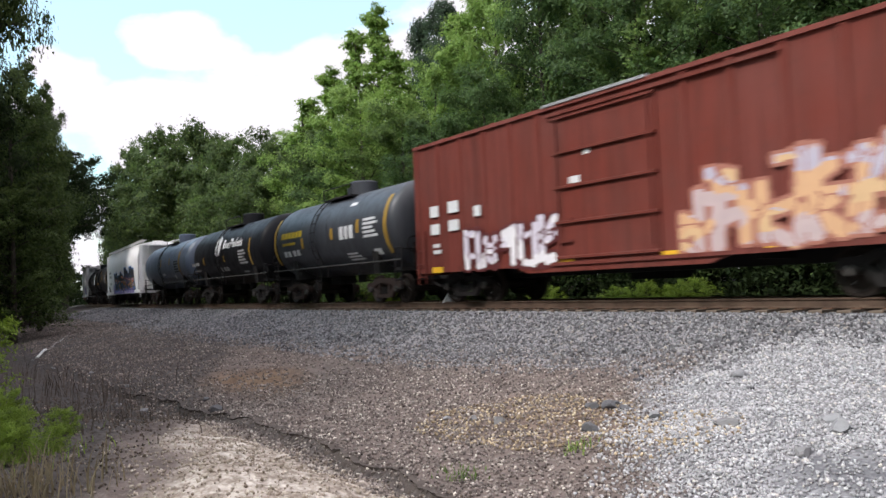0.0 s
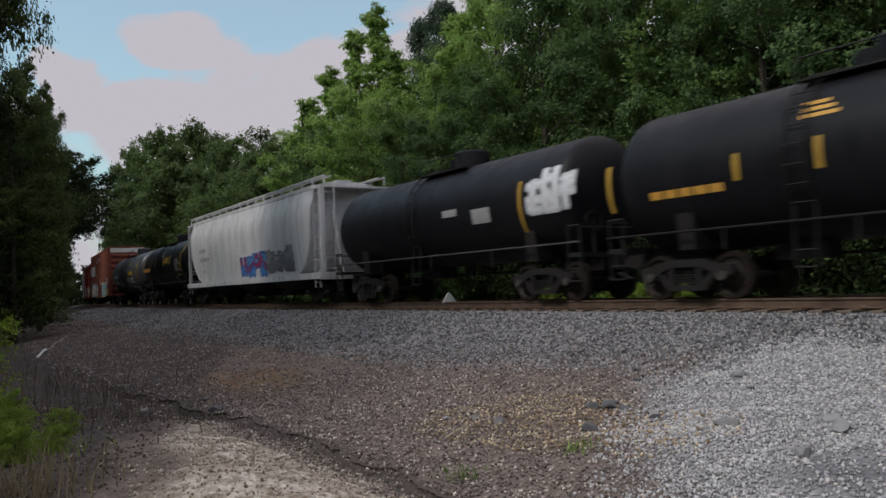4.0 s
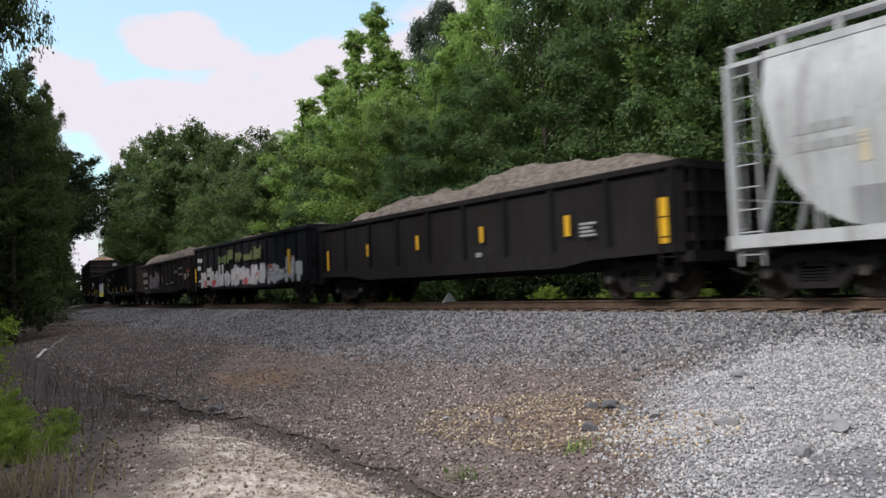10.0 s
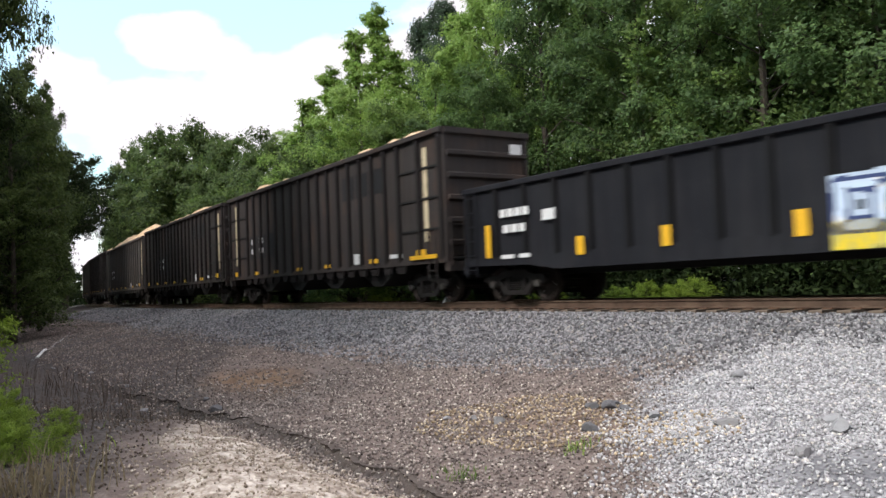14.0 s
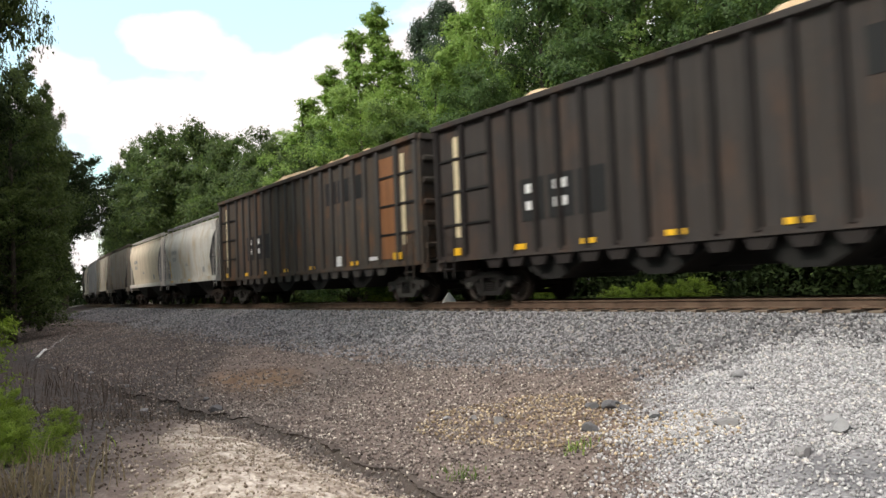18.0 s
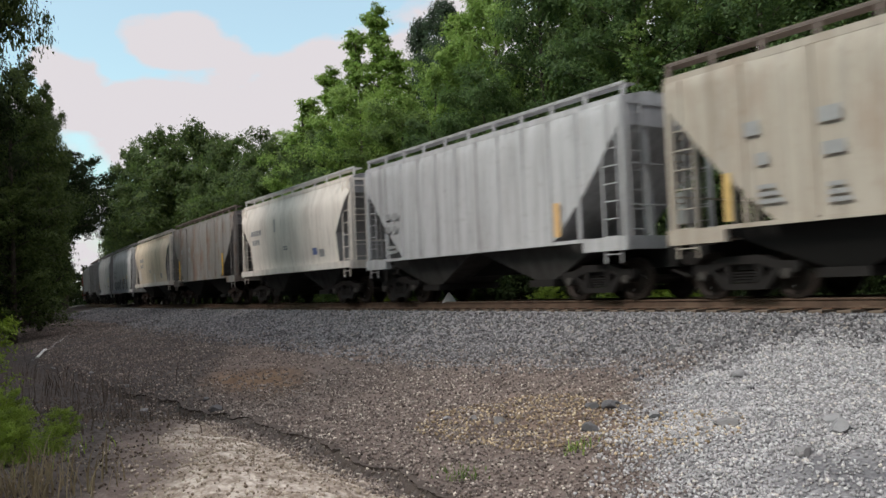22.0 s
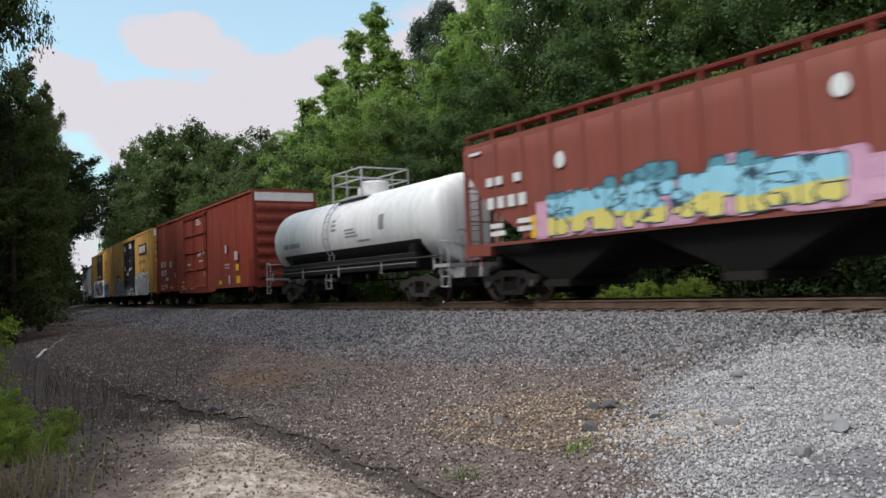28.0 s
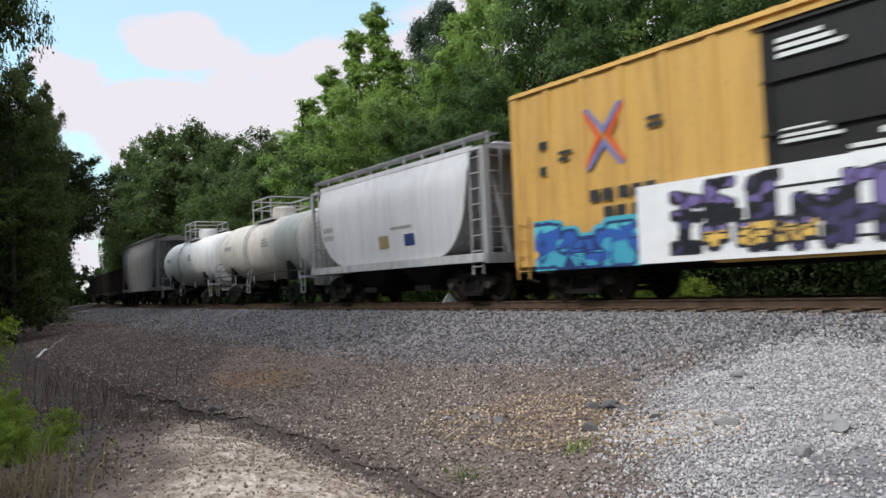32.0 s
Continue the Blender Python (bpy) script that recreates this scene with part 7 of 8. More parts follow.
fac = rb.ramp(rb.noise(1.6, 7, 0.7), [(0.42, 0.0), (0.62, 1.0)])
RUST_BAND = rb.done(rb.mix(fac, (0.105, 0.115, 0.14), (0.26, 0.15, 0.085)), 0.7)
part("rust_band", b, RUST_BAND, c, "rust-streaked band round the shell", smooth=True)
TRAIN[3] = c
# 4: white hopper with dark graffiti
c, sd = hopper(span(4), WHITE_PAINT, "white three-bay covered hopper with dark graffiti", True, 4.42, 1.12, 3, curved=True, cut=1.9, cage=0.75, rail_mat=plain("roof_walk", (0.55, 0.55, 0.54), 0.6))
graffiti(c, -4.3, 6.6, 0.85, 3.0, sd, [(0.010, 0.010, 0.013), (0.014, 0.013, 0.018), (0.010, 0.010, 0.012)], (0.05, 0.20, 0.48), 11, 9, thick=0.30)
graffiti(c, -4.1, 6.5, 1.05, 2.55, lambda z: sd(z) + 0.006, [(0.72, 0.46, 0.03), (0.08, 0.34, 0.70), (0.74, 0.30, 0.08), (0.28, 0.18, 0.50)], (0.012, 0.012, 0.016), 14, 6, thick=0.075, edge=0.02, mixed=2.2)
graffiti(c, -5.6, -4.2, 0.95, 1.9, sd, [(0.45, 0.40, 0.62), (0.55, 0.35, 0.50)], (0.35, 0.35, 0.60), 12, 2, halo=(0.6, 0.6, 0.75))
graffiti(c, -4.2, 7.0, 0.95, 1.35, flat(1.565), [(0.35, 0.25, 0.60), (0.06, 0.20, 0.50), (0.02, 0.02, 0.03)], (0.25, 0.2, 0.5), 13, 9)
marks(c, groups(-7.3, 2.7, 0.2, [0.22, 0.22, 0.22, 0.22], 0.08) + groups(-7.3, 2.35, 0.2, [0.2, 0.2, 0.2, 0.2, 0.2], 0.07) + block(-7.2, 1.75, 0.9, 0.25, 2), GREY_MARK, sd)
TRAIN[4] = c
# 5: black tank with yellow end stripes
c, sd = tankcar(span(5), 1.50, TANK_BLACK, "black tank car with tall yellow end stripes", frame_light=False)
marks(c, [(4.75, 1.75, 0.16, 1.65), (-5.35, 1.9, 0.12, 1.0), (-2.2, 2.2, 0.12, 0.5), (-0.6, 2.2, 0.12, 0.55), (1.6, 2.35, 0.2, 0.55)], TANK_YELLOW, sd, "yellow_stripe")
marks(c, groups(-4.2, 2.05, 0.16, [0.3, 0.3, 0.3, 0.3, 0.3], 0.06) + block(-0.9, 3.1, 0.7, 0.35, 3), ORANGE_MARK, sd, "orange_mark")
marks(c, block(3.4, 2.1, 1.2, 0.75, 6), GREY_MARK, sd)
TRAIN[5] = c
# 6: dark tank with white scrawl
c, sd = tankcar(span(6), 1.48, TANK_BLACK, "matt black tank car with a white scrawl")
graffiti(c, 4.5, 6.3, 2.1, 3.25, sd, [(0.62, 0.62, 0.64)], (0.5, 0.5, 0.52), 21, 3, thick=0.07)
marks(c, [(4.2, 1.6, 0.12, 1.4)], TANK_YELLOW, sd, "yellow_stripe")
marks(c, [(0.8, 2.4, 0.7, 0.2), (2.2, 2.1, 0.8, 0.4)], GREY_MARK, sd)
TRAIN[6] = c
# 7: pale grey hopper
c, sd = hopper(span(7), WORN_WHITE, "pale grey round-sided covered hopper", True, 4.5, 1.16, 3, curved=True, cut=2.0, cage=0.75, rail_mat=plain("roof_walk", (0.55, 0.55, 0.54), 0.6), bay_col=BAY_SHADE_GRIME)
marks(c, groups(-6.7, 2.72, 0.22, [0.22, 0.22, 0.22, 0.22], 0.08) + groups(-6.7, 2.25, 0.22, [0.22, 0.22, 0.22, 0.22, 0.2, 0.22], 0.07) + [(-3.9, 2.65, 0.3, 0.06), (-3.9, 2.85, 0.3, 0.06), (-3.9, 2.45, 0.25, 0.06)] + block(-6.4, 1.7, 0.7, 0.14, 2), GREY_MARK, sd)
graffiti(c, -0.1, 3.4, 1.2, 2.5, sd, [(0.05, 0.22, 0.50), (0.30, 0.04, 0.10), (0.08, 0.30, 0.55)], (0.04, 0.08, 0.25), 22, 4, halo=(0.6, 0.6, 0.65))
graffiti(c, 3.4, 6.6, 1.3, 2.4, sd, [(0.18, 0.18, 0.20), (0.28, 0.28, 0.30)], (0.12, 0.12, 0.13), 23, 4)
TRAIN[7] = c
# 8: black tank with bands
c, sd = tankcar(span(8), 1.50, TANK_BLACK, "black tank car with yellow stripes and placard squares", frame_light=True)
marks(c, [(5.0, 1.95, 0.24, 1.2), (-6.0, 2.2, 0.14, 0.95), (-3.6, 2.4, 0.13, 0.55), (-2.0, 2.45, 0.18, 0.55), (0.5, 2.45, 0.22, 0.55), (2.15, 2.5, 0.24, 0.55), (0.95, 2.6, 0.95, 0.36), (5.3, 3.1, 0.26, 0.6)], TANK_YELLOW, sd, "yellow_stripe")
marks(c, groups(-5.6, 2.25, 0.24, [0.3, 0.28, 0.28, 0.28, 0.28, 0.28], 0.05) + [(3.9, 1.75, 0.8, 0.1)], ORANGE_MARK, sd, "orange_mark")
marks(c, block(3.65, 2.05, 1.2, 0.75, 6, 0.25) + block(-0.2, 3.05, 0.6, 0.35, 3) + block(3.05, 1.45, 0.5, 0.32, 4), GREY_MARK, sd)
TRAIN[8] = c
# 9: long grey tank
c, sd = tankcar(span(9), 1.50, TANK_GREY, "long faded grey tank car with white stencils")
marks(c, [(-6.75, 1.9, 0.2, 1.3), (-3.2, 2.45, 0.22, 0.42), (0.25, 2.45, 0.26, 0.5), (5.7, 1.9, 0.24, 1.3)], TANK_YELLOW, sd, "yellow_stripe")
marks(c, groups(1.9, 2.3, 0.26, [0.3, 0.26, 0.26, 0.26, 0.26, 0.26], 0.05) + [(-0.2, 1.35, 0.65, 0.3), (2.0, 3.05, 0.16, 0.4)], plain("stencil_yellow", (0.52, 0.35, 0.02), 0.5), sd, "yellow_mark")
marks(c, groups(-5.8, 2.2, 0.26, [0.28, 0.0, 0.28, 0.28, 0.28, 0.28, 0.28], 0.05) + block(-5.6, 1.75, 1.6, 0.25, 2) + block(-2.9, 1.55, 1.2, 0.35, 3) + block(0.7, 1.75, 1.5, 0.4, 4) + block(2.6, 1.7, 1.2, 0.4, 4), WHITE_MARK, sd)
TRAIN[9] = c
# 10: tall brown-red boxcar with a striped emblem
c, sd = boxcar(span(10), 5.30, BROWN_RED, "tall brown-red boxcar with white striped emblem and graffiti", ribs=10, door=(0.0, 4.9), doors=2, end_stripe=END_WHITE, end_ribs=7)
b = Build()
for k in range(5):
    z = 3.05 + 0.2 * k
    b.face([(-9.35, -sd(0) - 0.006, z), (-7.2 + 0.1 * k, -sd(0) - 0.006, z), (-7.15 + 0.1 * k, -sd(0) - 0.006, z + 0.12), (-9.35, -sd(0) - 0.006, z + 0.12)])
for q in (-7.0, -5.6):
    b.face([(q, -sd(0) - 0.006, 3.0), (q + 1.15, -sd(0) - 0.006, 3.0), (q + 1.35, -sd(0) - 0.006, 4.0), (q + 0.2, -sd(0) - 0.006, 4.0)])
part("striped_emblem", b, WHITE_MARK, c, "white striped emblem")
graffiti(c, -8.8, -1.2, 0.80, 2.2, sd, [(0.72, 0.70, 0.64), (0.62, 0.62, 0.60), (0.70, 0.68, 0.62)], (0.12, 0.05, 0.04), 31, 7, halo=(0.40, 0.55, 0.68), accent=(0.75, 0.74, 0.70))
graffiti(c, 2.6, 7.2, 0.80, 2.15, sd, [(0.16, 0.38, 0.45), (0.22, 0.46, 0.55), (0.10, 0.28, 0.42)], (0.02, 0.03, 0.05), 32, 4, halo=(0.66, 0.64, 0.60), accent=(0.60, 0.60, 0.20))
marks(c, block(-1.9, 4.2, 0.9, 0.4, 3) + block(0.9, 4.3, 1.0, 0.4, 3) + [(-2.0, 3.05, 0.45, 0.12)] + block(6.6, 1.85, 0.55, 0.9, 5) + block(7.8, 2.3, 0.9, 0.3, 2) + [(7.9, 1.75, 0.65, 0.5), (1.0, 2.1, 0.25, 0.35), (1.8, 2.2, 0.3, 0.25), (-8.6, 2.0, 0.3, 0.6), (-8.6, 1.4, 0.3, 0.4)], WHITE_MARK, sd, off=0.055)
marks(c, [(7.7, 1.0, 0.75, 0.5), (-8.4, 1.0, 0.5, 0.35), (-6.1, 1.25, 0.55, 0.1), (-2.4, 0.85, 0.6, 0.1), (3.4, 0.85, 0.6, 0.1)], YELLOW, sd, "reflector_strip", off=0.016)
TRAIN[10] = c
# 11: red boxcar with ribbed door
c, sd = boxcar(span(11), 4.70, DEEP_RED, "red boxcar with corrugated door and pale graffiti", ribs=6, door=(-0.7, 3.0), corrugated=True, roof_col=ROOF_SILVER, end_ribs=11)
graffiti(c, 0.9, 7.4, 0.95, 2.25, sd, [(0.34, 0.27, 0.26), (0.42, 0.36, 0.35), (0.25, 0.16, 0.15)], (0.22, 0.09, 0.08), 33, 6)
graffiti(c, -5.6, -2.3, 0.95, 2.4, sd, [(0.48, 0.42, 0.44), (0.30, 0.26, 0.28), (0.45, 0.10, 0.08)], (0.25, 0.22, 0.22), 34, 4, accent=(0.55, 0.30, 0.22))
graffiti(c, -2.2, 0.8, 0.95, 2.0, flat(1.64), [(0.40, 0.30, 0.29), (0.20, 0.19, 0.20)], (0.28, 0.14, 0.13), 35, 5)
marks(c, groups(-7.2, 2.4, 0.28, [0.42]) + groups(-6.0, 2.5, 0.26, [0.5]) + groups(-7.2, 2.0, 0.26, [0.45]) + groups(-5.9, 2.0, 0.3, [0.5]) + block(-7.2, 1.35, 0.8, 0.4, 3) + groups(-7.3, 3.55, 0.3, [0.6]) + [(-2.9, 3.55, 0.6, 0.14), (-2.8, 3.1, 0.5, 0.12), (-0.4, 3.75, 0.7, 0.14), (-0.3, 3.95, 0.7, 0.08), (6.9, 3.2, 0.3, 0.5), (7.2, 2.6, 0.2, 0.3)], FAINT_MARK, sd, off=0.05)
marks(c, [(-7.3, 0.9, 0.5, 0.14), (-5.3, 0.9, 0.5, 0.12), (-3.0, 0.9, 0.6, 0.12), (1.6, 0.9, 0.6, 0.12), (4.4, 0.9, 0.6, 0.12), (7.1, 0.9, 0.5, 0.14)], YELLOW, sd, "reflector_strip", off=0.014)
TRAIN[11] = c
# 12: pale grey short hopper with blue graffiti
c, sd = hopper(span(12), PALE_GREY, "silver-grey covered hopper with dark blue graffiti", True, 4.45, 1.16, 2, curved=True, cut=1.9, cage=0.8)
graffiti(c, -2.5, -0.9, 2.45, 3.35, sd, [(0.05, 0.07, 0.22), (0.08, 0.10, 0.28)], (0.03, 0.04, 0.15), 41, 2)
graffiti(c, -0.3, 2.4, 2.4, 3.5, sd, [(0.05, 0.07, 0.22), (0.10, 0.12, 0.30)], (0.03, 0.04, 0.15), 42, 3)
marks(c, groups(-4.9, 2.8, 0.16, [0.2, 0.2, 0.2, 0.2], 0.06) + groups(-4.9, 2.5, 0.16, [0.2, 0.2, 0.2, 0.2, 0.2], 0.06) + [(-2.0, 1.75, 1.2, 0.06), (0.4, 1.6, 0.9, 0.06)], GREY_MARK, sd)
marks(c, [(-3.8, 2.2, 0.14, 0.5)], CREAM_STRIPE, sd, "faded_stripe")
marks(c, [(-4.0, 1.2, 8.0, 0.62)], MID_GREY, sd, "grime_band", off=0.004, label="grey grime along the lower side")
TRAIN[12] = c
# 13..17: gondolas
c, sd = gondola(span(13), 2.80, GON_SOOT, "sooty brown-black gondola heaped with grey scrap", 10, load=SCRAP, load_peak=1.15, seed=3, post=POST_BLACK)
marks(c, [(-7.6, 1.2, 0.13, 0.7), (-4.6, 1.55, 0.12, 0.40), (-1.5, 1.58, 0.13, 0.42), (1.7, 1.58, 0.15, 0.42), (5.0, 1.5, 0.17, 0.48), (7.75, 1.15, 0.26, 0.95)], YELLOW, sd, "yellow_stripe")
marks(c, block(5.5, 1.45, 0.5, 0.35, 4) + [(1.5, 1.2, 0.25, 0.12)], GREY_MARK, sd)
TRAIN[13] = c
c, sd = gondola(span(14), 3.05, GON_BLACK, "black gondola covered in silver graffiti", 15, load=SCRAP, load_peak=0.5, seed=4, post=POST_BLACK)
graffiti(c, -6.6, 7.6, 0.85, 2.0, sd, [(0.48, 0.46, 0.48), (0.40, 0.38, 0.40), (0.55, 0.53, 0.55)], (0.22, 0.21, 0.22), 44, 14, accent=(0.42, 0.05, 0.04), thick=0.20, mixed=2.0, edge=0.02)
graffiti(c, -3.5, 3.0, 1.95, 2.65, sd, [(0.15, 0.18, 0.07)], (0.06, 0.07, 0.03), 145, 5, thick=0.22, edge=0.02)
marks(c, [(-7.7, 1.2, 0.2, 0.75), (5.9, 1.2, 0.3, 1.0)], YELLOW, sd, "yellow_stripe", off=0.02)
marks(c, groups(-7.2, 2.25, 0.2, [0.24, 0.24, 0.24], 0.05) + groups(-7.2, 1.85, 0.2, [0.24, 0.24], 0.05) + groups(-7.0, 1.2, 0.1, [0.7]), WHITE_MARK, sd)
TRAIN[14] = c
c, sd = gondola(span(15), 2.78, GON_BROWN, "brown gondola heaped with scrap, white panel squares", 15, load=SCRAP, load_peak=1.15, seed=5)
marks(c, groups(-5.2, 1.95, 0.28, [0.42, 0.55], 0.3) + groups(-5.2, 1.45, 0.28, [0.55, 0.6], 0.2) + groups(-4.9, 1.1, 0.12, [0.3, 0.4], 0.3) + [(2.2, 1.25, 0.5, 0.10), (3.4, 1.3, 0.6, 0.10), (4.5, 1.9, 0.6, 0.14), (5.5, 1.75, 1.0, 0.08), (5.5, 2.1, 1.0, 0.08), (6.9, 1.45, 0.5, 0.35), (7.6, 1.6, 0.5, 0.2)], FAINT_MARK, sd)
graffiti(c, -3.2, 0.2, 1.0, 2.35, sd, [(0.34, 0.26, 0.29), (0.28, 0.21, 0.24)], (0.16, 0.12, 0.12), 46, 3, accent=(0.40, 0.34, 0.36))
marks(c, [(0.9, 1.4, 0.3, 0.4)], plain("dull_yellow", (0.25, 0.17, 0.04), 0.7), sd, "yellow_patch")
marks(c, [(7.7, 1.85, 0.5, 0.14)], spray((0.5, 0.10, 0.04)), sd, "red_patch")
TRAIN[15] = c
c, sd = gondola(span(16), 3.12, GON_BLACK, "black gondola with white markings and yellow stripes", 16, load=SCRAP, load_peak=0.15, seed=6, post=POST_BLACK)
marks(c, [(-7.13, 1.15, 0.2, 0.80), (-3.72, 1.05, 0.24, 0.42), (-1.36, 1.08, 0.24, 0.45), (1.70, 1.05, 0.28, 0.48), (3.93, 1.08, 0.3, 0.50)], YELLOW, sd, "yellow_stripe")
marks(c, groups(-6.9, 2.15, 0.2, [0.24, 0.24, 0.24], 0.05) + groups(-6.9, 1.75, 0.2, [0.26, 0.26], 0.06) + groups(-5.5, 2.0, 0.26, [0.4]) + groups(-6.9, 1.15, 0.1, [0.4, 0.4], 0.2) + groups(-5.2, 1.0, 0.1, [0.8]) + groups(-2.2, 1.0, 0.1, [0.6, 0.7, 0.5], 0.4) + [(4.7, 1.05, 0.8, 0.08), (6.4, 1.1, 0.6, 0.14), (7.6, 1.0, 0.4, 0.1)] + [(-3.2, 2.45, 0.3, 0.25)], GREY_MARK, sd)
TRAIN[16] = c
c, sd = gondola(span(17), 3.06, GON_BLACK, "black gondola with a white and yellow graffiti piece", 15, load=SCRAP, load_peak=0.12, seed=7, post=POST_BLACK)
graffiti(c, 2.2, 6.4, 0.80, 1.30, sd, [(0.70, 0.52, 0.03), (0.66, 0.50, 0.05)], (0.50, 0.42, 0.10), 48, 5, thick=0.6)
graffiti(c, 2.2, 6.3, 1.05, 2.10, sd, [(0.62, 0.64, 0.68), (0.50, 0.60, 0.74), (0.66, 0.66, 0.68)], (0.03, 0.05, 0.14), 47, 4, halo=(0.42, 0.50, 0.62), thick=0.13)
marks(c, [(-7.13, 1.15, 0.22, 0.85), (-3.78, 1.06, 0.24, 0.42), (-1.34, 1.1, 0.24, 0.42), (1.55, 1.08, 0.26, 0.46), (7.1, 1.2, 0.3, 0.85)], YELLOW, sd, "yellow_stripe")
marks(c, groups(-6.5, 2.15, 0.2, [0.24, 0.24, 0.24, 0.24], 0.05) + groups(-6.4, 1.75, 0.2, [0.26, 0.26, 0.22], 0.06) + groups(-4.9, 1.95, 0.26, [0.45]) + groups(-6.5, 1.1, 0.1, [0.5, 0.4], 0.2) + groups(6.4, 1.05, 0.1, [0.6]), WHITE_MARK, sd)
TRAIN[17] = c
# 18..22: tall open hoppers with wood chips
for i, (colm, pk, zt) in {18: (COAL_DARK, 0.75, 5.0), 19: (COAL_DARK, 0.8, 5.0), 20: (COAL_GREY, 1.25, 4.86), 21: (COAL_DARK, 0.70, 5.02), 22: (COAL_RUST, 0.75, 5.04)}.items():
    c, sd = open_hopper(span(i), zt, colm, ["black tall open hopper heaped with wood chips", "dusty grey tall open hopper heaped with wood chips", "rust-stained tall open hopper heaped with wood chips"][0 if colm is COAL_DARK else 1 if colm is COAL_GREY else 2],
                        CHIPS, 10 + i, pk, stripe=CREAM_STRIPE, truck="grey" if i in (20, 22) else "iron", z0=1.24, stake=STAKE_SHADE_GREY if i in (20, 22) else STAKE_SHADE)
    left = -6.62 if i in (18, 20) else -5.68
    for k in range(3):
        part("number_panel", Build().box(2.95 + 1.0 * k, 3.80 + 1.0 * k, -1.512, -1.49, 3.55, 4.35), PANEL_BLACK, c, "black square panel between the stakes")
        part("number_panel", Build().box(left + 1.0 * k, left + 0.85 + 1.0 * k, -1.512, -1.49, 1.98, 3.02), PANEL_BLACK, c, "black square panel between the stakes")
    wm = []
    for k in range(2):
        wm += [(left + 0.2 + 1.0 * k, 2.66, 0.45, 0.22), (left + 0.2 + 1.0 * k, 2.24, 0.45, 0.22)]
    marks(c, wm + [(3.7, 1.32, 0.42, 0.35), (6.2, 1.4, 0.8, 0.12)], WHITE_MARK, flat(1.518))
    marks(c, [(-8.6, 1.3, 0.4, 0.2), (-5.9, 1.3, 0.4, 0.14), (-3.6, 1.3, 0.45, 0.12), (-1.2, 1.3, 0.5, 0.12), (1.4, 1.3, 0.5, 0.12), (4.9, 1.3, 0.6, 0.14), (7.9, 1.35, 0.55, 0.22)], YELLOW, flat(1.57), "reflector_strip")
    if i == 18:
        part("end_patch", Build().box(span(i) / 2 - 0.30, span(i) / 2 - 0.26, 0.8, 1.2, 4.3, 4.6), WHITE_MARK, c)
        marks(c, [(7.6, 1.28, 1.5, 0.12)], YELLOW, flat(1.62), "yellow_sill_strip")
    if i == 22:
        marks(c, [(7.0, 1.4, 1.2, 3.2)], paint("orange_rust", (0.24, 0.10, 0.04), amount=0.6, rust=0.6), flat(1.508), "rusty_panel", label="orange rusted panel")
    TRAIN[i] = c

# 23..35: covered hoppers
def small_marks(c, sd, mat=GREY_MARK, x=-3.6):
    return marks(c, groups(x, 3.0, 0.22, [0.26, 0.26, 0.26, 0.26], 0.07) + groups(x + 0.1, 2.6, 0.22, [0.24, 0.24, 0.24], 0.07) + [(2.9, 1.75, 0.45, 0.28)] + block(-0.6, 2.2, 0.5, 0.2, 2), mat, sd)


WALK = plain("rusty_walk", (0.20, 0.16, 0.14), 0.7, 0.1, 0.6, 5)
c, sd = hopper(span(23), STAINED, "stained white covered hopper with rust patches", True, 4.40, 1.48, 2, cut=1.12, cage=0.06, end_col=MID_GREY, rail_mat=MID_GREY, truck="brown")
small_marks(c, sd)
marks(c, [(-3.9, 1.33, 0.5, 0.12), (0.2, 1.33, 0.5, 0.1)], YELLOW, flat(1.562), "reflector_strip", off=0.004)
marks(c, [(-4.4, 1.6, 0.22, 1.1)], plain("faded_yellow", (0.62, 0.42, 0.16), 0.7), sd, "yellow_stripe")
TRAIN[23] = c
c, sd = hopper(span(24), CREAM, "cream covered hopper with grey ends", True, 4.36, 1.48, 2, cut=1.12, cage=0.06, end_col=MID_GREY, frame_col=PALE_CREAM, rail_mat=plain("roof_walk", (0.55, 0.55, 0.54), 0.6), bay_col=BAY_SHADE_GRIME, truck="brown")
small_marks(c, sd)
TRAIN[24] = c
c, sd = hopper(span(25), TAN_GREY, "dusty tan-grey ribbed covered hopper", False, 4.46, 1.37, 2, 9, cut=1.12, cage=0.06, end_col=RUST_GREY, rail_mat=WALK, bay_col=DARK_STEEL)
small_marks(c, sd, GREY_MARK)
marks(c, [(3.6, 1.4, 0.18, 1.0), (1.9, 1.4, 0.14, 0.5), (-3.6, 1.4, 0.14, 0.5), (-4.5, 1.45, 0.1, 0.8)], plain("faded_yellow", (0.62, 0.42, 0.16), 0.7), sd, "yellow_stripe")
TRAIN[25] = c
c, sd = hopper(span(26), TAN_GREY, "dusty tan-grey ribbed covered hopper", False, 4.46, 1.37, 2, 9, cut=1.12, cage=0.06, end_col=RUST_GREY, rail_mat=WALK, bay_col=DARK_STEEL)
marks(c, groups(-4.0, 2.95, 0.26, [0.3], 0.1) + groups(-2.6, 2.95, 0.26, [0.4]) + groups(-0.6, 2.85, 0.26, [0.2]) + groups(-3.8, 2.4, 0.22, [0.24, 0.0, 0.4], 0.5) + block(-3.8, 1.7, 0.5, 0.4, 3) + block(-2.5, 1.6, 0.4, 0.4, 3), GREY_MARK, sd)
marks(c, [(-4.5, 1.45, 0.16, 0.9), (-1.3, 1.55, 0.16, 0.5), (3.8, 1.4, 0.16, 0.9)], plain("faded_yellow", (0.62, 0.42, 0.16), 0.7), sd, "yellow_stripe")
TRAIN[26] = c
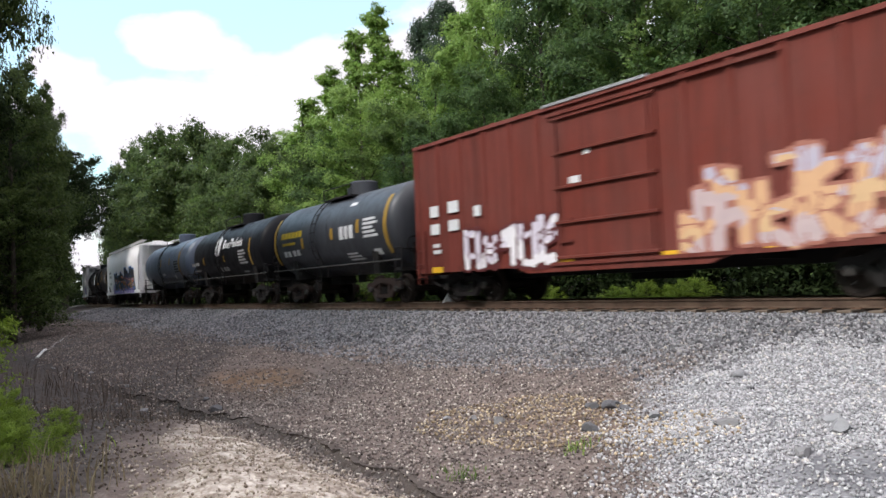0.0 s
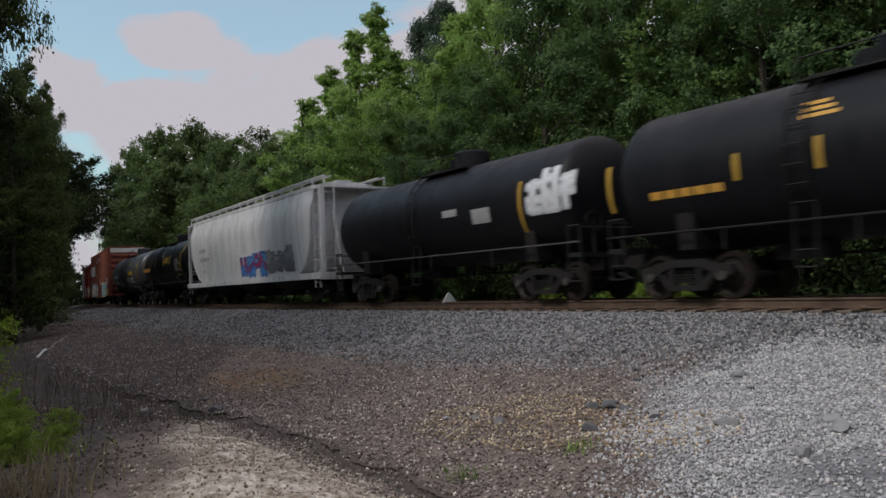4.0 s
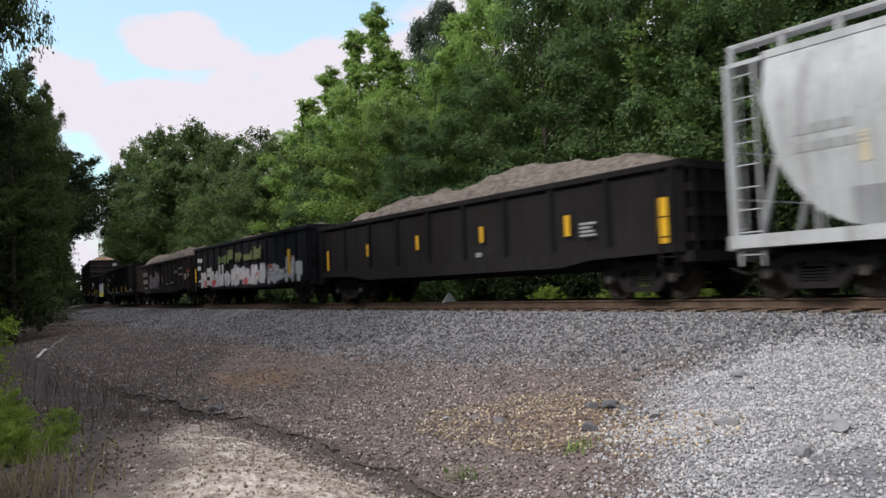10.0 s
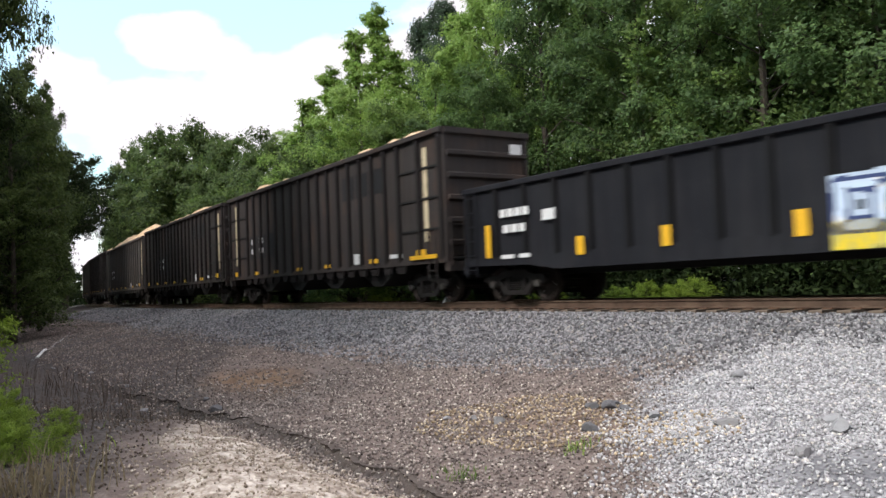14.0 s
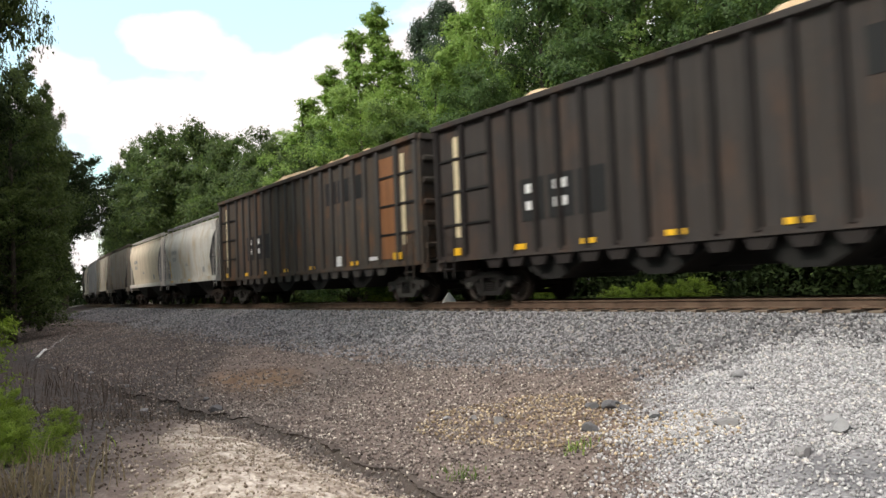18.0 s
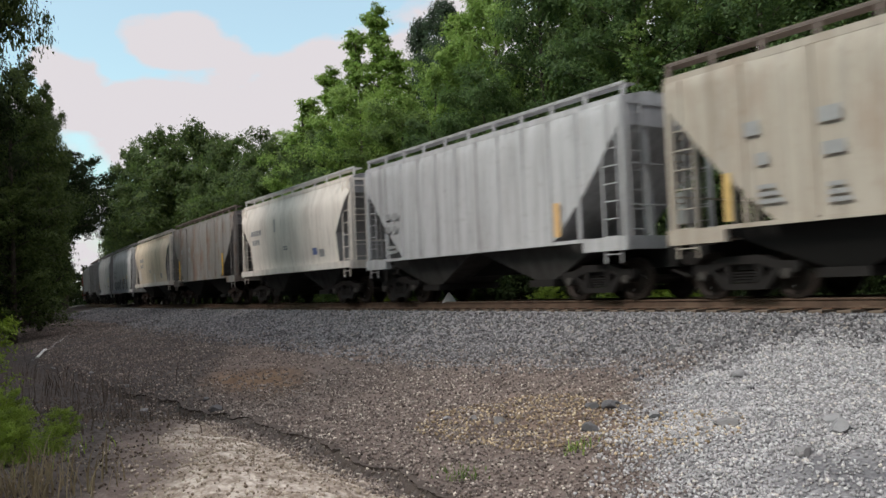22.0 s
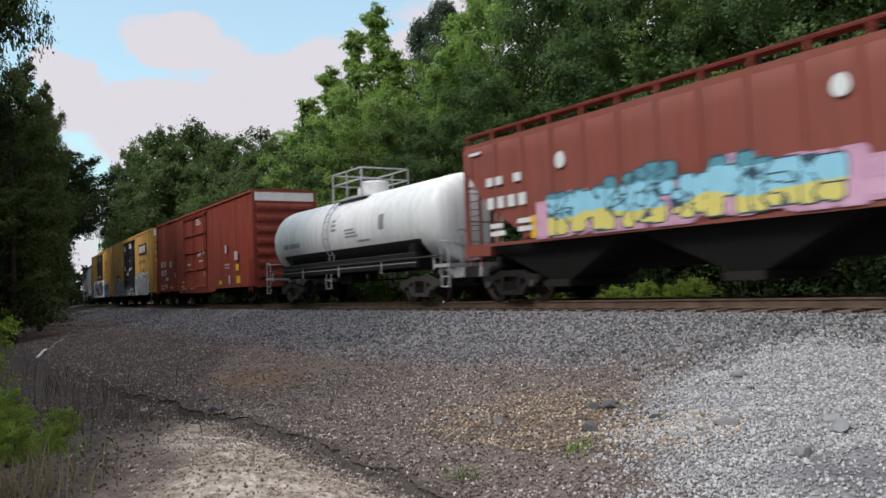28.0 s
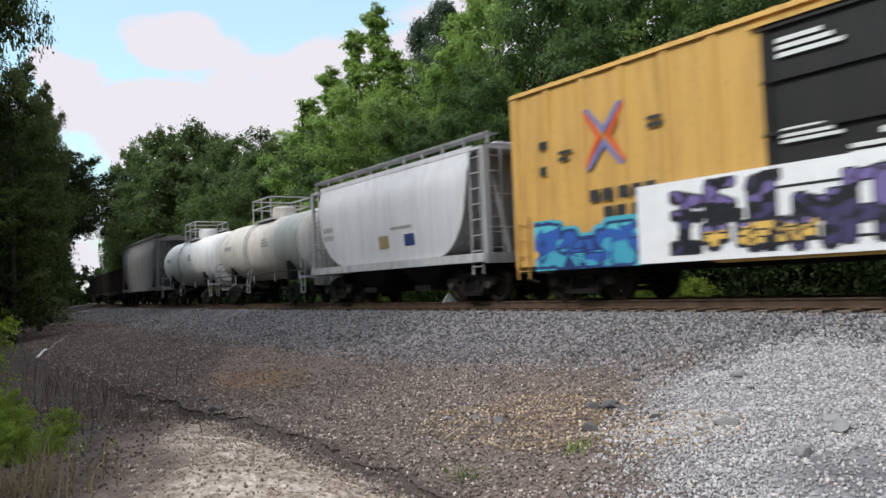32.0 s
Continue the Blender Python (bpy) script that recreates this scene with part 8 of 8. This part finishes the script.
c, sd = hopper(span(27), BLUISH, "pale blue-grey ribbed covered hopper", False, 4.42, 1.37, 2, 12, cut=1.12, cage=0.06, end_col=PALE_GREY, bay_col=BAY_SHADE_GRIME, frame_col=PALE_GREY)
marks(c, groups(-4.35, 2.6, 0.2, [0.3, 0.3], 0.15) + groups(-4.35, 2.2, 0.2, [0.3, 0.25], 0.15) + block(-4.3, 1.55, 0.6, 0.3, 2), GREY_MARK, sd)
marks(c, [(3.55, 1.5, 0.22, 0.8)], plain("faded_orange", (0.66, 0.42, 0.20), 0.7), sd, "faded_stripe")
TRAIN[27] = c
c, sd = hopper(span(28), PALE_CREAM, "off-white covered hopper with grey ends", True, 4.44, 1.48, 2, cut=1.12, cage=0.06, end_col=MID_GREY, frame_col=PALE_CREAM, rail_mat=plain("roof_walk", (0.55, 0.55, 0.54), 0.6), bay_col=BAY_SHADE_GRIME)
small_marks(c, sd, GREY_MARK, -4.2)
marks(c, [(2.3, 1.85, 0.42, 0.26)], plain("faded_blue", (0.13, 0.17, 0.34), 0.6, 0, 0.3), sd, "blue_placard")
marks(c, [(-1.4, 3.0, 0.12, 0.55)], GREY_MARK, sd, "dark_scrape")
TRAIN[28] = c
c, sd = hopper(span(29), RUST_GREY, "grey ribbed covered hopper stained with rust", False, 4.44, 1.37, 2, 9, cut=1.12, cage=0.06, end_col=DIRTY_GREY, rail_mat=WALK, bay_col=DARK_STEEL, truck="brown")
marks(c, groups(-4.0, 2.9, 0.24, [0.4], 0.1) + groups(-2.4, 2.95, 0.24, [0.5]) + groups(-2.3, 2.4, 0.24, [0.4]), GREY_MARK, sd)
marks(c, [(4.1, 1.45, 0.18, 1.1), (-4.5, 1.45, 0.2, 1.1)], YELLOW, sd, "yellow_stripe")
TRAIN[29] = c
c, sd = hopper(span(30), CREAM, "cream covered hopper with pale repainted squares", True, 4.38, 1.48, 2, cut=1.12, cage=0.06, end_col=MID_GREY, frame_col=PALE_CREAM, rail_mat=plain("roof_walk", (0.55, 0.55, 0.54), 0.6), bay_col=BAY_SHADE_GRIME, truck="brown")
small_marks(c, sd)
marks(c, [(-4.5, 1.75, 0.9, 0.75), (0.7, 1.5, 0.5, 0.6)], PALE_CREAM, sd, "pale_patch")
TRAIN[30] = c
c, sd = hopper(span(31), WORN_WHITE, "grey covered hopper with scrawled graffiti", True, 4.40, 1.20, 2, cut=1.9, cage=0.70, curved=True, end_col=DIRTY_GREY, rail_mat=DIRTY_GREY, bay_col=DARK_STEEL)
graffiti(c, -4.6, 2.6, 1.15, 2.1, sd, [(0.42, 0.43, 0.44), (0.30, 0.32, 0.34)], (0.12, 0.12, 0.13), 51, 7, thick=0.05)
graffiti(c, -4.8, 4.0, 1.0, 1.3, flat(1.575), [(0.50, 0.55, 0.60), (0.30, 0.42, 0.52)], (0.35, 0.36, 0.40), 52, 8)
marks(c, groups(-4.4, 2.6, 0.22, [0.24, 0.24, 0.24], 0.07) + groups(-4.4, 2.2, 0.22, [0.24, 0.24, 0.24, 0.24], 0.07) + [(-3.0, 2.55, 0.2, 0.3), (3.0, 2.9, 0.35, 0.35)], GREY_MARK, sd)
marks(c, [(0.3, 1.7, 0.22, 0.5), (2.2, 1.8, 0.25, 0.5)], YELLOW, sd, "yellow_stripe")
TRAIN[31] = c
c, sd = hopper(span(32), MID_GREY, "dirty grey covered hopper", True, 4.40, 1.20, 2, cut=1.9, cage=0.70, curved=True, end_col=DIRTY_GREY, rail_mat=DIRTY_GREY, bay_col=DARK_STEEL)
marks(c, [(3.2, 1.6, 0.7, 0.14)] + block(0.2, 1.6, 0.5, 0.3, 2), BLACK_MARK, sd)
marks(c, [(-4.7, 1.5, 0.3, 0.8)], plain("faded_orange", (0.66, 0.42, 0.20), 0.7), sd, "faded_stripe")
marks(c, [(3.5, 1.6, 0.16, 0.9)], YELLOW, sd, "yellow_stripe")
TRAIN[32] = c
c, sd = hopper(span(33), MID_GREY, "mid-grey ribbed covered hopper with rusty eaves", False, 4.42, 1.37, 2, 12, cut=1.12, cage=0.06, end_col=DIRTY_GREY, bay_col=DARK_STEEL, rail_mat=WALK)
small_marks(c, sd, BLACK_MARK)
TRAIN[33] = c
c, sd = hopper(span(34), BLUISH, "pale blue-white ribbed covered hopper", False, 4.30, 1.62, 3, 16, cut=0.95, cage=0.06, end_col=PALE_GREY, bay_col=BAY_SHADE_GRIME, frame_col=PALE_GREY)
marks(c, groups(-5.4, 3.0, 0.26, [0.4], 0.1) + groups(-4.2, 3.1, 0.26, [0.6]) + [(-5.3, 2.6, 0.2, 0.14)] + block(-4.3, 2.2, 1.4, 0.3, 2), GREY_MARK, sd)
marks(c, [(-6.6, 1.75, 0.22, 1.0)], YELLOW, sd, "yellow_stripe")
TRAIN[34] = c
c, sd = hopper(span(35), HOPPER_RED, "brown-red ribbed covered hopper with pastel graffiti", False, 4.22, 1.50, 3, 16, cut=0.95, cage=0.06, end_col=DEEP_RED, bay_col=DARK_STEEL, rail_mat=DEEP_RED)
graffiti(c, -5.3, 3.6, 1.50, 2.72, lambda z: sd(z) - 0.006, [(0.60, 0.34, 0.47), (0.56, 0.30, 0.44)], (0.52, 0.28, 0.40), 63, 9, thick=0.27)
graffiti(c, -4.9, 2.4, 1.50, 2.86, sd, [(0.66, 0.56, 0.16), (0.26, 0.55, 0.70), (0.09, 0.27, 0.34)], (0.03, 0.07, 0.10), 61, 8, thick=0.20, mixed=0.2, edge=0.03)
marks(c, groups(-7.2, 3.0, 0.22, [0.28, 0.28], 0.1) + groups(-6.1, 3.0, 0.22, [0.28], 0.1) + groups(-7.2, 2.4, 0.3, [0.28, 0.28, 0.28, 0.28], 0.14) + block(-7.1, 1.7, 0.6, 0.4, 2) + block(-6.0, 1.75, 0.6, 0.4, 2) + block(3.5, 2.35, 0.7, 0.5, 3, 0.15) + block(5.0, 2.3, 1.0, 0.4, 2) + [(-7.9, 3.9, 0.5, 0.08)], WHITE_MARK, sd)
for x, z in ((-4.4, 3.3), (2.3, 3.5)):
    b = Build()
    b.face([(x + 0.17 * math.cos(t), -sd(z) - 0.008, z + 0.2 * math.sin(t)) for t in (2 * math.pi * k / 16 for k in range(16))])
    part("white_disc", b, WHITE_MARK, c, "white painted disc")
marks(c, [(-5.5, 1.55, 0.2, 0.55), (4.2, 1.9, 0.25, 0.6), (7.0, 1.6, 0.26, 1.2)], YELLOW, sd, "yellow_stripe")
TRAIN[35] = c
# 36: short white tank with top platform
c, sd = tankcar(span(36), 1.36, TANK_WHITE, "white tank car with railed top platform and black belly", zc=2.55, platform=True, rail_col=PALE_GREY, saddle_col=DARK_STEEL, truck="grey", inset=1.0)
b = Build()
rows = []
for x in (-5.4, 5.4):
    rows.append([(x, 1.372 * math.cos(t), 2.55 + 1.372 * math.sin(t)) for t in (radians(206 + 128 * k / 18) for k in range(19))])
b.grid(rows)
part("belly_band", b, DOOR_BLACK, c, "black-painted belly of the tank", smooth=True)
for q in (-1, 1):
    part("side_frame", Build().box(-5.3, 5.3, min(q * 1.24, q * 1.36), max(q * 1.24, q * 1.36), 1.08, 1.55, 0, 0.02), DOOR_BLACK, c, "black side frame along the tank")
    part("frame_line", Build().box(-5.3, 5.3, min(q * 1.355, q * 1.364), max(q * 1.355, q * 1.364), 1.22, 1.25), PALE_GREY, c, "thin white line along the frame")
marks(c, groups(-5.2, 2.22, 0.18, [0.16, 0.16, 0.12, 0.0, 0.16, 0.16, 0.16, 0.16, 0.16], 0.05) + block(0.5, 2.3, 1.0, 0.35, 3) + block(-0.6, 2.6, 0.4, 0.5, 3) + [(3.0, 2.4, 0.35, 0.5), (1.4, 2.1, 0.9, 0.07)], GREY_MARK, sd)
TRAIN[36] = c
# 37: tall red boxcar
c, sd = boxcar(span(37), 5.22, BRIGHT_RED, "tall red boxcar with white stencils and pale end stripe", ribs=8, door=(-0.1, 4.6), doors=2, end_stripe=END_WHITE, smooth_side=True, weld=0.03, end_ribs=7, z0=0.82)
marks(c, groups(-8.2, 2.35, 0.34, [0.55, 0.55], 0.22) + groups(-8.2, 1.82, 0.34, [0.6, 0.6], 0.2) + groups(-7.0, 1.5, 0.2, [0.7]) + [(-8.3, 1.15, 1.0, 0.06), (-8.3, 0.98, 0.9, 0.06)] + block(-5.9, 2.3, 0.55, 0.35, 4, 0.2) + block(0.4, 4.3, 1.0, 0.35, 3) + [(-6.0, 1.95, 0.06, 0.1)] +
      [(0.6, 2.6, 0.3, 0.14), (1.0, 2.6, 0.2, 0.3), (1.6, 2.7, 0.5, 0.12), (0.7, 2.3, 0.9, 0.08), (-1.6, 2.2, 0.7, 0.08), (1.8, 1.5, 0.25, 0.3), (5.6, 2.5, 0.3, 0.4), (5.5, 1.9, 0.8, 0.06), (5.5, 1.75, 0.8, 0.06), (6.1, 1.0, 0.25, 0.4), (7.1, 2.1, 0.5, 0.4), (-2.9, 1.25, 0.5, 0.08), (-3.0, 0.86, 1.0, 0.07), (-1.2, 0.86, 0.8, 0.07), (-7.0, 1.0, 0.3, 0.3)] + [(-4.6, 1.6, 0.15, 0.3)], WORN_MARK, sd, off=0.065)
marks(c, [(x0 + q * 0.15, z0 + 0.07, 0.08, 0.20) for x0, z0 in ((-8.13, 2.35), (-7.36, 2.35), (-8.11, 1.82), (-7.31, 1.82)) for q in range(3)], spray((0.20, 0.05, 0.04)), sd, "print_bar", off=0.069)
marks(c, [(7.1, 1.6, 0.5, 0.3), (7.2, 1.0, 0.55, 0.35), (-8.4, 0.84, 0.7, 0.16), (-6.1, 1.0, 0.65, 0.12), (-3.4, 1.0, 0.8, 0.1), (4.3, 1.0, 0.5, 0.2)], YELLOW, sd, "reflector_strip", off=0.012)
TRAIN[37] = c


def lettering(car, words, size, x, y, z, mat, name="lettering"):
    """Raised paint letters on the near side."""
    cu = bpy.data.curves.new(name, 'FONT')
    cu.body, cu.size = words, size
    tmp = bpy.data.objects.new(name, cu)
    scene.collection.objects.link(tmp)
    me = bpy.data.meshes.new_from_object(tmp.evaluated_get(bpy.context.evaluated_depsgraph_get()))
    bpy.data.objects.remove(tmp)
    me.materials.clear()
    me.materials.append(mat)
    return part(name, me, None, car, at=pose(x, y, z, 90, 0, 0))


def x_emblem(car, x, z, y, h):
    """Four bent bars that meet in a cross: blue above and below, red at the sides."""
    red, blue = spray((0.60, 0.10, 0.03)), spray((0.16, 0.17, 0.36))
    r, t, g = h / 2, h * 0.10, h * 0.03
    for k, (ax, az, m) in enumerate(((0, 1, blue), (0, -1, blue), (1, 0, red), (-1, 0, red))):
        b = Build()
        for sgn in (-1, 1):
            e = (x + 0.85 * r * (ax if ax else sgn), z + r * (az if az else sgn))       # tip of this arm
            c0 = (x + ax * g, z + az * g)
            nx_, nz_ = ax * t, az * t
            f = (e[0] - c0[0], e[1] - c0[1])
            q = [(c0[0], c0[1]), (e[0], e[1]), (e[0] + nx_ * 0.55 - f[0] * 0.05, e[1] + nz_ * 0.55 - f[1] * 0.05), (c0[0] + nx_ * 1.3, c0[1] + nz_ * 1.3)]
            if ax:
                q[2] = (e[0], e[1] - sgn * t * 1.1)
            else:
                q[2] = (e[0] - sgn * t * 1.1, e[1])
            b.face([(p[0], -y - 0.010 - 0.001 * k, p[1]) for p in q])
        part("crossed_emblem", b, m, car)


# 38, 39: yellow boxcars with black doors
for i, seed in ((38, 71), (39, 73)):
    c, sd = boxcar(span(i), 5.24, YELLOW_PAINT, ["yellow boxcar with black doors and grey-blue graffiti", "yellow boxcar with black doors and white graffiti"][i - 38], ribs=8, door=(0.0, 4.9), doors=2, door_col=DOOR_BLACK, end_stripe=END_WHITE, end_ribs=7)
    y = sd(0)
    x_emblem(c, -6.3, 3.6, y, 1.35)
    marks(c, [(-7.75, 3.4, 0.45, 0.08), (-7.75, 3.25, 0.35, 0.08), (-5.1, 3.7, 0.4, 0.08), (-5.1, 3.55, 0.45, 0.08), (-8.4, 3.6, 0.3, 0.2), (-8.4, 3.0, 0.25, 0.2)] + groups(-6.8, 2.2, 0.26, [0.3, 0.3, 0.0, 0.3, 0.28, 0.28], 0.08) + groups(-6.4, 1.8, 0.26, [0.28, 0.28, 0.0, 0.28, 0.28, 0.28], 0.08), BLACK_MARK, sd)
    marks(c, block(-2.1, 4.2, 1.2, 0.4, 3) + block(0.5, 4.3, 1.2, 0.4, 3) + block(-2.1, 2.7, 1.1, 0.3, 3) + block(-0.9, 2.3, 1.2, 0.25, 2) + [(0.4, 2.6, 0.4, 0.25), (0.5, 3.3, 0.3, 0.12), (-0.4, 2.6, 0.4, 0.1), (1.1, 2.7, 0.5, 0.12)], WHITE_MARK, flat(1.605), "door_stencil")
    if i == 38:
        part("emblem_plate", Build().box(4.55, 7.35, -y - 0.012, -y + 0.02, 3.55, 4.30), BLACK_MARK, c, "black emblem plate with white block shapes")
        b = Build()
        for q in (4.75, 5.55, 6.40):
            b.prism([(q, -y - 0.02, 3.70), (q + 0.62, -y - 0.02, 3.70), (q + 0.72, -y - 0.02, 4.16), (q + 0.1, -y - 0.02, 4.16)], (0, 0.01, 0))
        part("emblem_shapes", b, WHITE_MARK, c)
        lettering(c, "Railcar Pooling", 0.46, 4.35, -y - 0.006, 2.95, BLACK_MARK)
        lettering(c, "Experts", 0.46, 5.25, -y - 0.006, 2.35, BLACK_MARK)
        graffiti(c, -8.4, -2.7, 0.72, 2.25, sd, [(0.24, 0.24, 0.26), (0.28, 0.28, 0.30), (0.25, 0.25, 0.28)], (0.03, 0.06, 0.09), 71, 5, halo=(0.42, 0.62, 0.72), accent=(0.66, 0.42, 0.05), thick=0.24)
        graffiti(c, -2.4, 2.4, 0.72, 1.5, flat(1.61), [(0.45, 0.58, 0.66), (0.36, 0.38, 0.42)], (0.08, 0.10, 0.12), 72, 6, thick=0.12)
        graffiti(c, 2.5, 8.4, 0.72, 2.35, sd, [(0.27, 0.27, 0.29), (0.30, 0.30, 0.33), (0.26, 0.27, 0.30)], (0.12, 0.14, 0.18), 74, 6, halo=(0.55, 0.56, 0.62), accent=(0.30, 0.48, 0.66), thick=0.24)
        marks(c, [(-5.6, 1.25, 0.3, 0.5), (6.4, 1.5, 0.3, 0.4), (8.2, 1.5, 0.55, 0.3), (-8.8, 1.3, 0.3, 0.6)], YELLOW, sd, "reflector_strip", off=0.02)
    else:
        b = Build()
        for q in (5.0, 5.75, 6.50):
            b.prism([(q, -y - 0.012, 3.60), (q + 0.55, -y - 0.012, 3.60), (q + 0.68, -y - 0.012, 4.12), (q + 0.13, -y - 0.012, 4.12)], (0, 0.01, 0))
        part("emblem_shapes", b, spray((0.40, 0.10, 0.03)), c)
        lettering(c, "Railcar Pooling", 0.40, 4.75, -y - 0.006, 3.0, BLACK_MARK)
        lettering(c, "Experts", 0.40, 5.6, -y - 0.006, 2.5, BLACK_MARK)
        marks(c, [(5.7, 2.1, 0.9, 0.1)], BLACK_MARK, sd)
        b = Build().box(-5.4, 4.3, -y - 0.075, -y + 0.0, 0.76, 2.35)
        part("white_ground", b, spray((0.74, 0.74, 0.76)), c, "white sprayed ground for graffiti")
        graffiti(c, -4.6, 4.1, 0.82, 2.30, flat(y + 0.07), [(0.012, 0.012, 0.016), (0.05, 0.04, 0.11), (0.012, 0.012, 0.016), (0.16, 0.12, 0.30)], (0.02, 0.02, 0.03), 73, 10, thick=0.11, mixed=1.6, edge=0.03)
        graffiti(c, -3.9, -1.5, 0.95, 1.60, flat(y + 0.074), [(0.66, 0.42, 0.10), (0.66, 0.42, 0.10), (0.20, 0.16, 0.36)], (0.02, 0.02, 0.03), 77, 3, thick=0.22)
        graffiti(c, -8.7, -5.4, 0.74, 1.95, sd, [(0.05, 0.32, 0.45), (0.03, 0.10, 0.36), (0.08, 0.42, 0.50)], (0.02, 0.04, 0.14), 75, 4, halo=(0.06, 0.36, 0.46), thick=0.3, accent=(0.66, 0.40, 0.08))
        graffiti(c, 4.3, 8.6, 0.74, 2.0, sd, [(0.04, 0.30, 0.44), (0.02, 0.06, 0.25), (0.02, 0.02, 0.03)], (0.02, 0.03, 0.08), 76, 5, halo=(0.05, 0.34, 0.46), thick=0.3, accent=(0.66, 0.40, 0.08))
    TRAIN[i] = c
# 40: pale grey hopper
c, sd = hopper(span(40), SMOOTH_PALE, "pale grey covered hopper with placard squares", True, 4.25, 1.30, 2, cut=1.9, cage=0.70, curved=True, end_col=MID_GREY, frame_col=PALE_GREY, bay_col=DARK_STEEL, rail_mat=MID_GREY)
marks(c, groups(-4.3, 2.55, 0.18, [0.2, 0.2, 0.2], 0.06) + groups(-4.3, 2.25, 0.18, [0.2, 0.2, 0.2], 0.06) + [(0.5, 2.3, 1.3, 0.08)], GREY_MARK, sd)
marks(c, [(-0.3, 1.75, 0.65, 0.4)], plain("brown_square", (0.30, 0.22, 0.13), 0.7), sd, "brown_square")
marks(c, [(1.3, 1.75, 0.6, 0.36)], NIGHT_BLUE, sd, "dark_square")
TRAIN[40] = c
# 41, 42: dull white tanks
for i, m in ((41, TANK_CREAM), (42, TANK_WHITE)):
    c, sd = tankcar(span(i), 1.40, m, "dull white tank car with railed top platform" if i == 41 else "white tank car with railed top platform", zc=2.5, platform=True, rail_col=PALE_GREY, truck="iron", inset=0.8)
    marks(c, block(1.0, 2.5, 0.9, 0.4, 3) + groups(-4.2, 2.6, 0.2, [0.2, 0.2, 0.2, 0.2], 0.06), GREY_MARK, sd)
    TRAIN[i] = c
# 43: grey hopper, 44, 45: dark cars at the tail of the view
c, sd = hopper(span(43), DIRTY_GREY, "dark grey covered hopper", True, 4.4, 1.2, 3, cut=1.9, cage=0.7, curved=True, end_col=DIRTY_GREY, bay_col=DARK_STEEL)
TRAIN[43] = c
for i in (44, 45):
    c, sd = gondola(span(i), 3.0, GON_BROWN, "dark brown gondola with a low load", 14, load=SCRAP, load_peak=0.3, seed=9 + i)
    TRAIN[i] = c


# ---------------------------------------------------------------- what moves
def travelled(t):
    return 19.5827 * (t - 16) + 0.0053 * (t - 16) ** 2


def car_pose(i, t):
    mid = (KNUCKLE[i] + KNUCKLE[i + 1]) / 2 + travelled(t)
    a = span(i) * 0.33
    p, q = on_line(mid + a), on_line(mid - a)
    d = p - q
    return Matrix.Translation((p + q) / 2) @ Matrix.Rotation(math.atan2(d.y, d.x), 4, 'Z')


def motions():
    times = [0.0 + k for k in range(33)]
    for i, car in TRAIN.items():
        walk(car, [(t, car_pose(i, t)) for t in times])
    # wheels turn with the train; all wheelsets on the same end of a truck share one set of keys
    for k, wheels in SPINNERS.items():
        rows = []
        for f in range(0, 32 * 30 + 1):
            t = f / 30
            turn = (travelled(t) - travelled(0)) / WHEEL_R
            rows.append((t, Matrix.Translation((k * 0.889, 0, WHEEL_R)) @ Matrix.Rotation(turn, 4, 'Y')))
        lead = wheels[0]
        walk(lead, rows)
        for w in wheels[1:]:
            w.rotation_mode = "QUATERNION"
            w.animation_data_create()
            w.animation_data.action = lead.animation_data.action
            w.animation_data.action_slot = lead.animation_data.action_slot


motions()
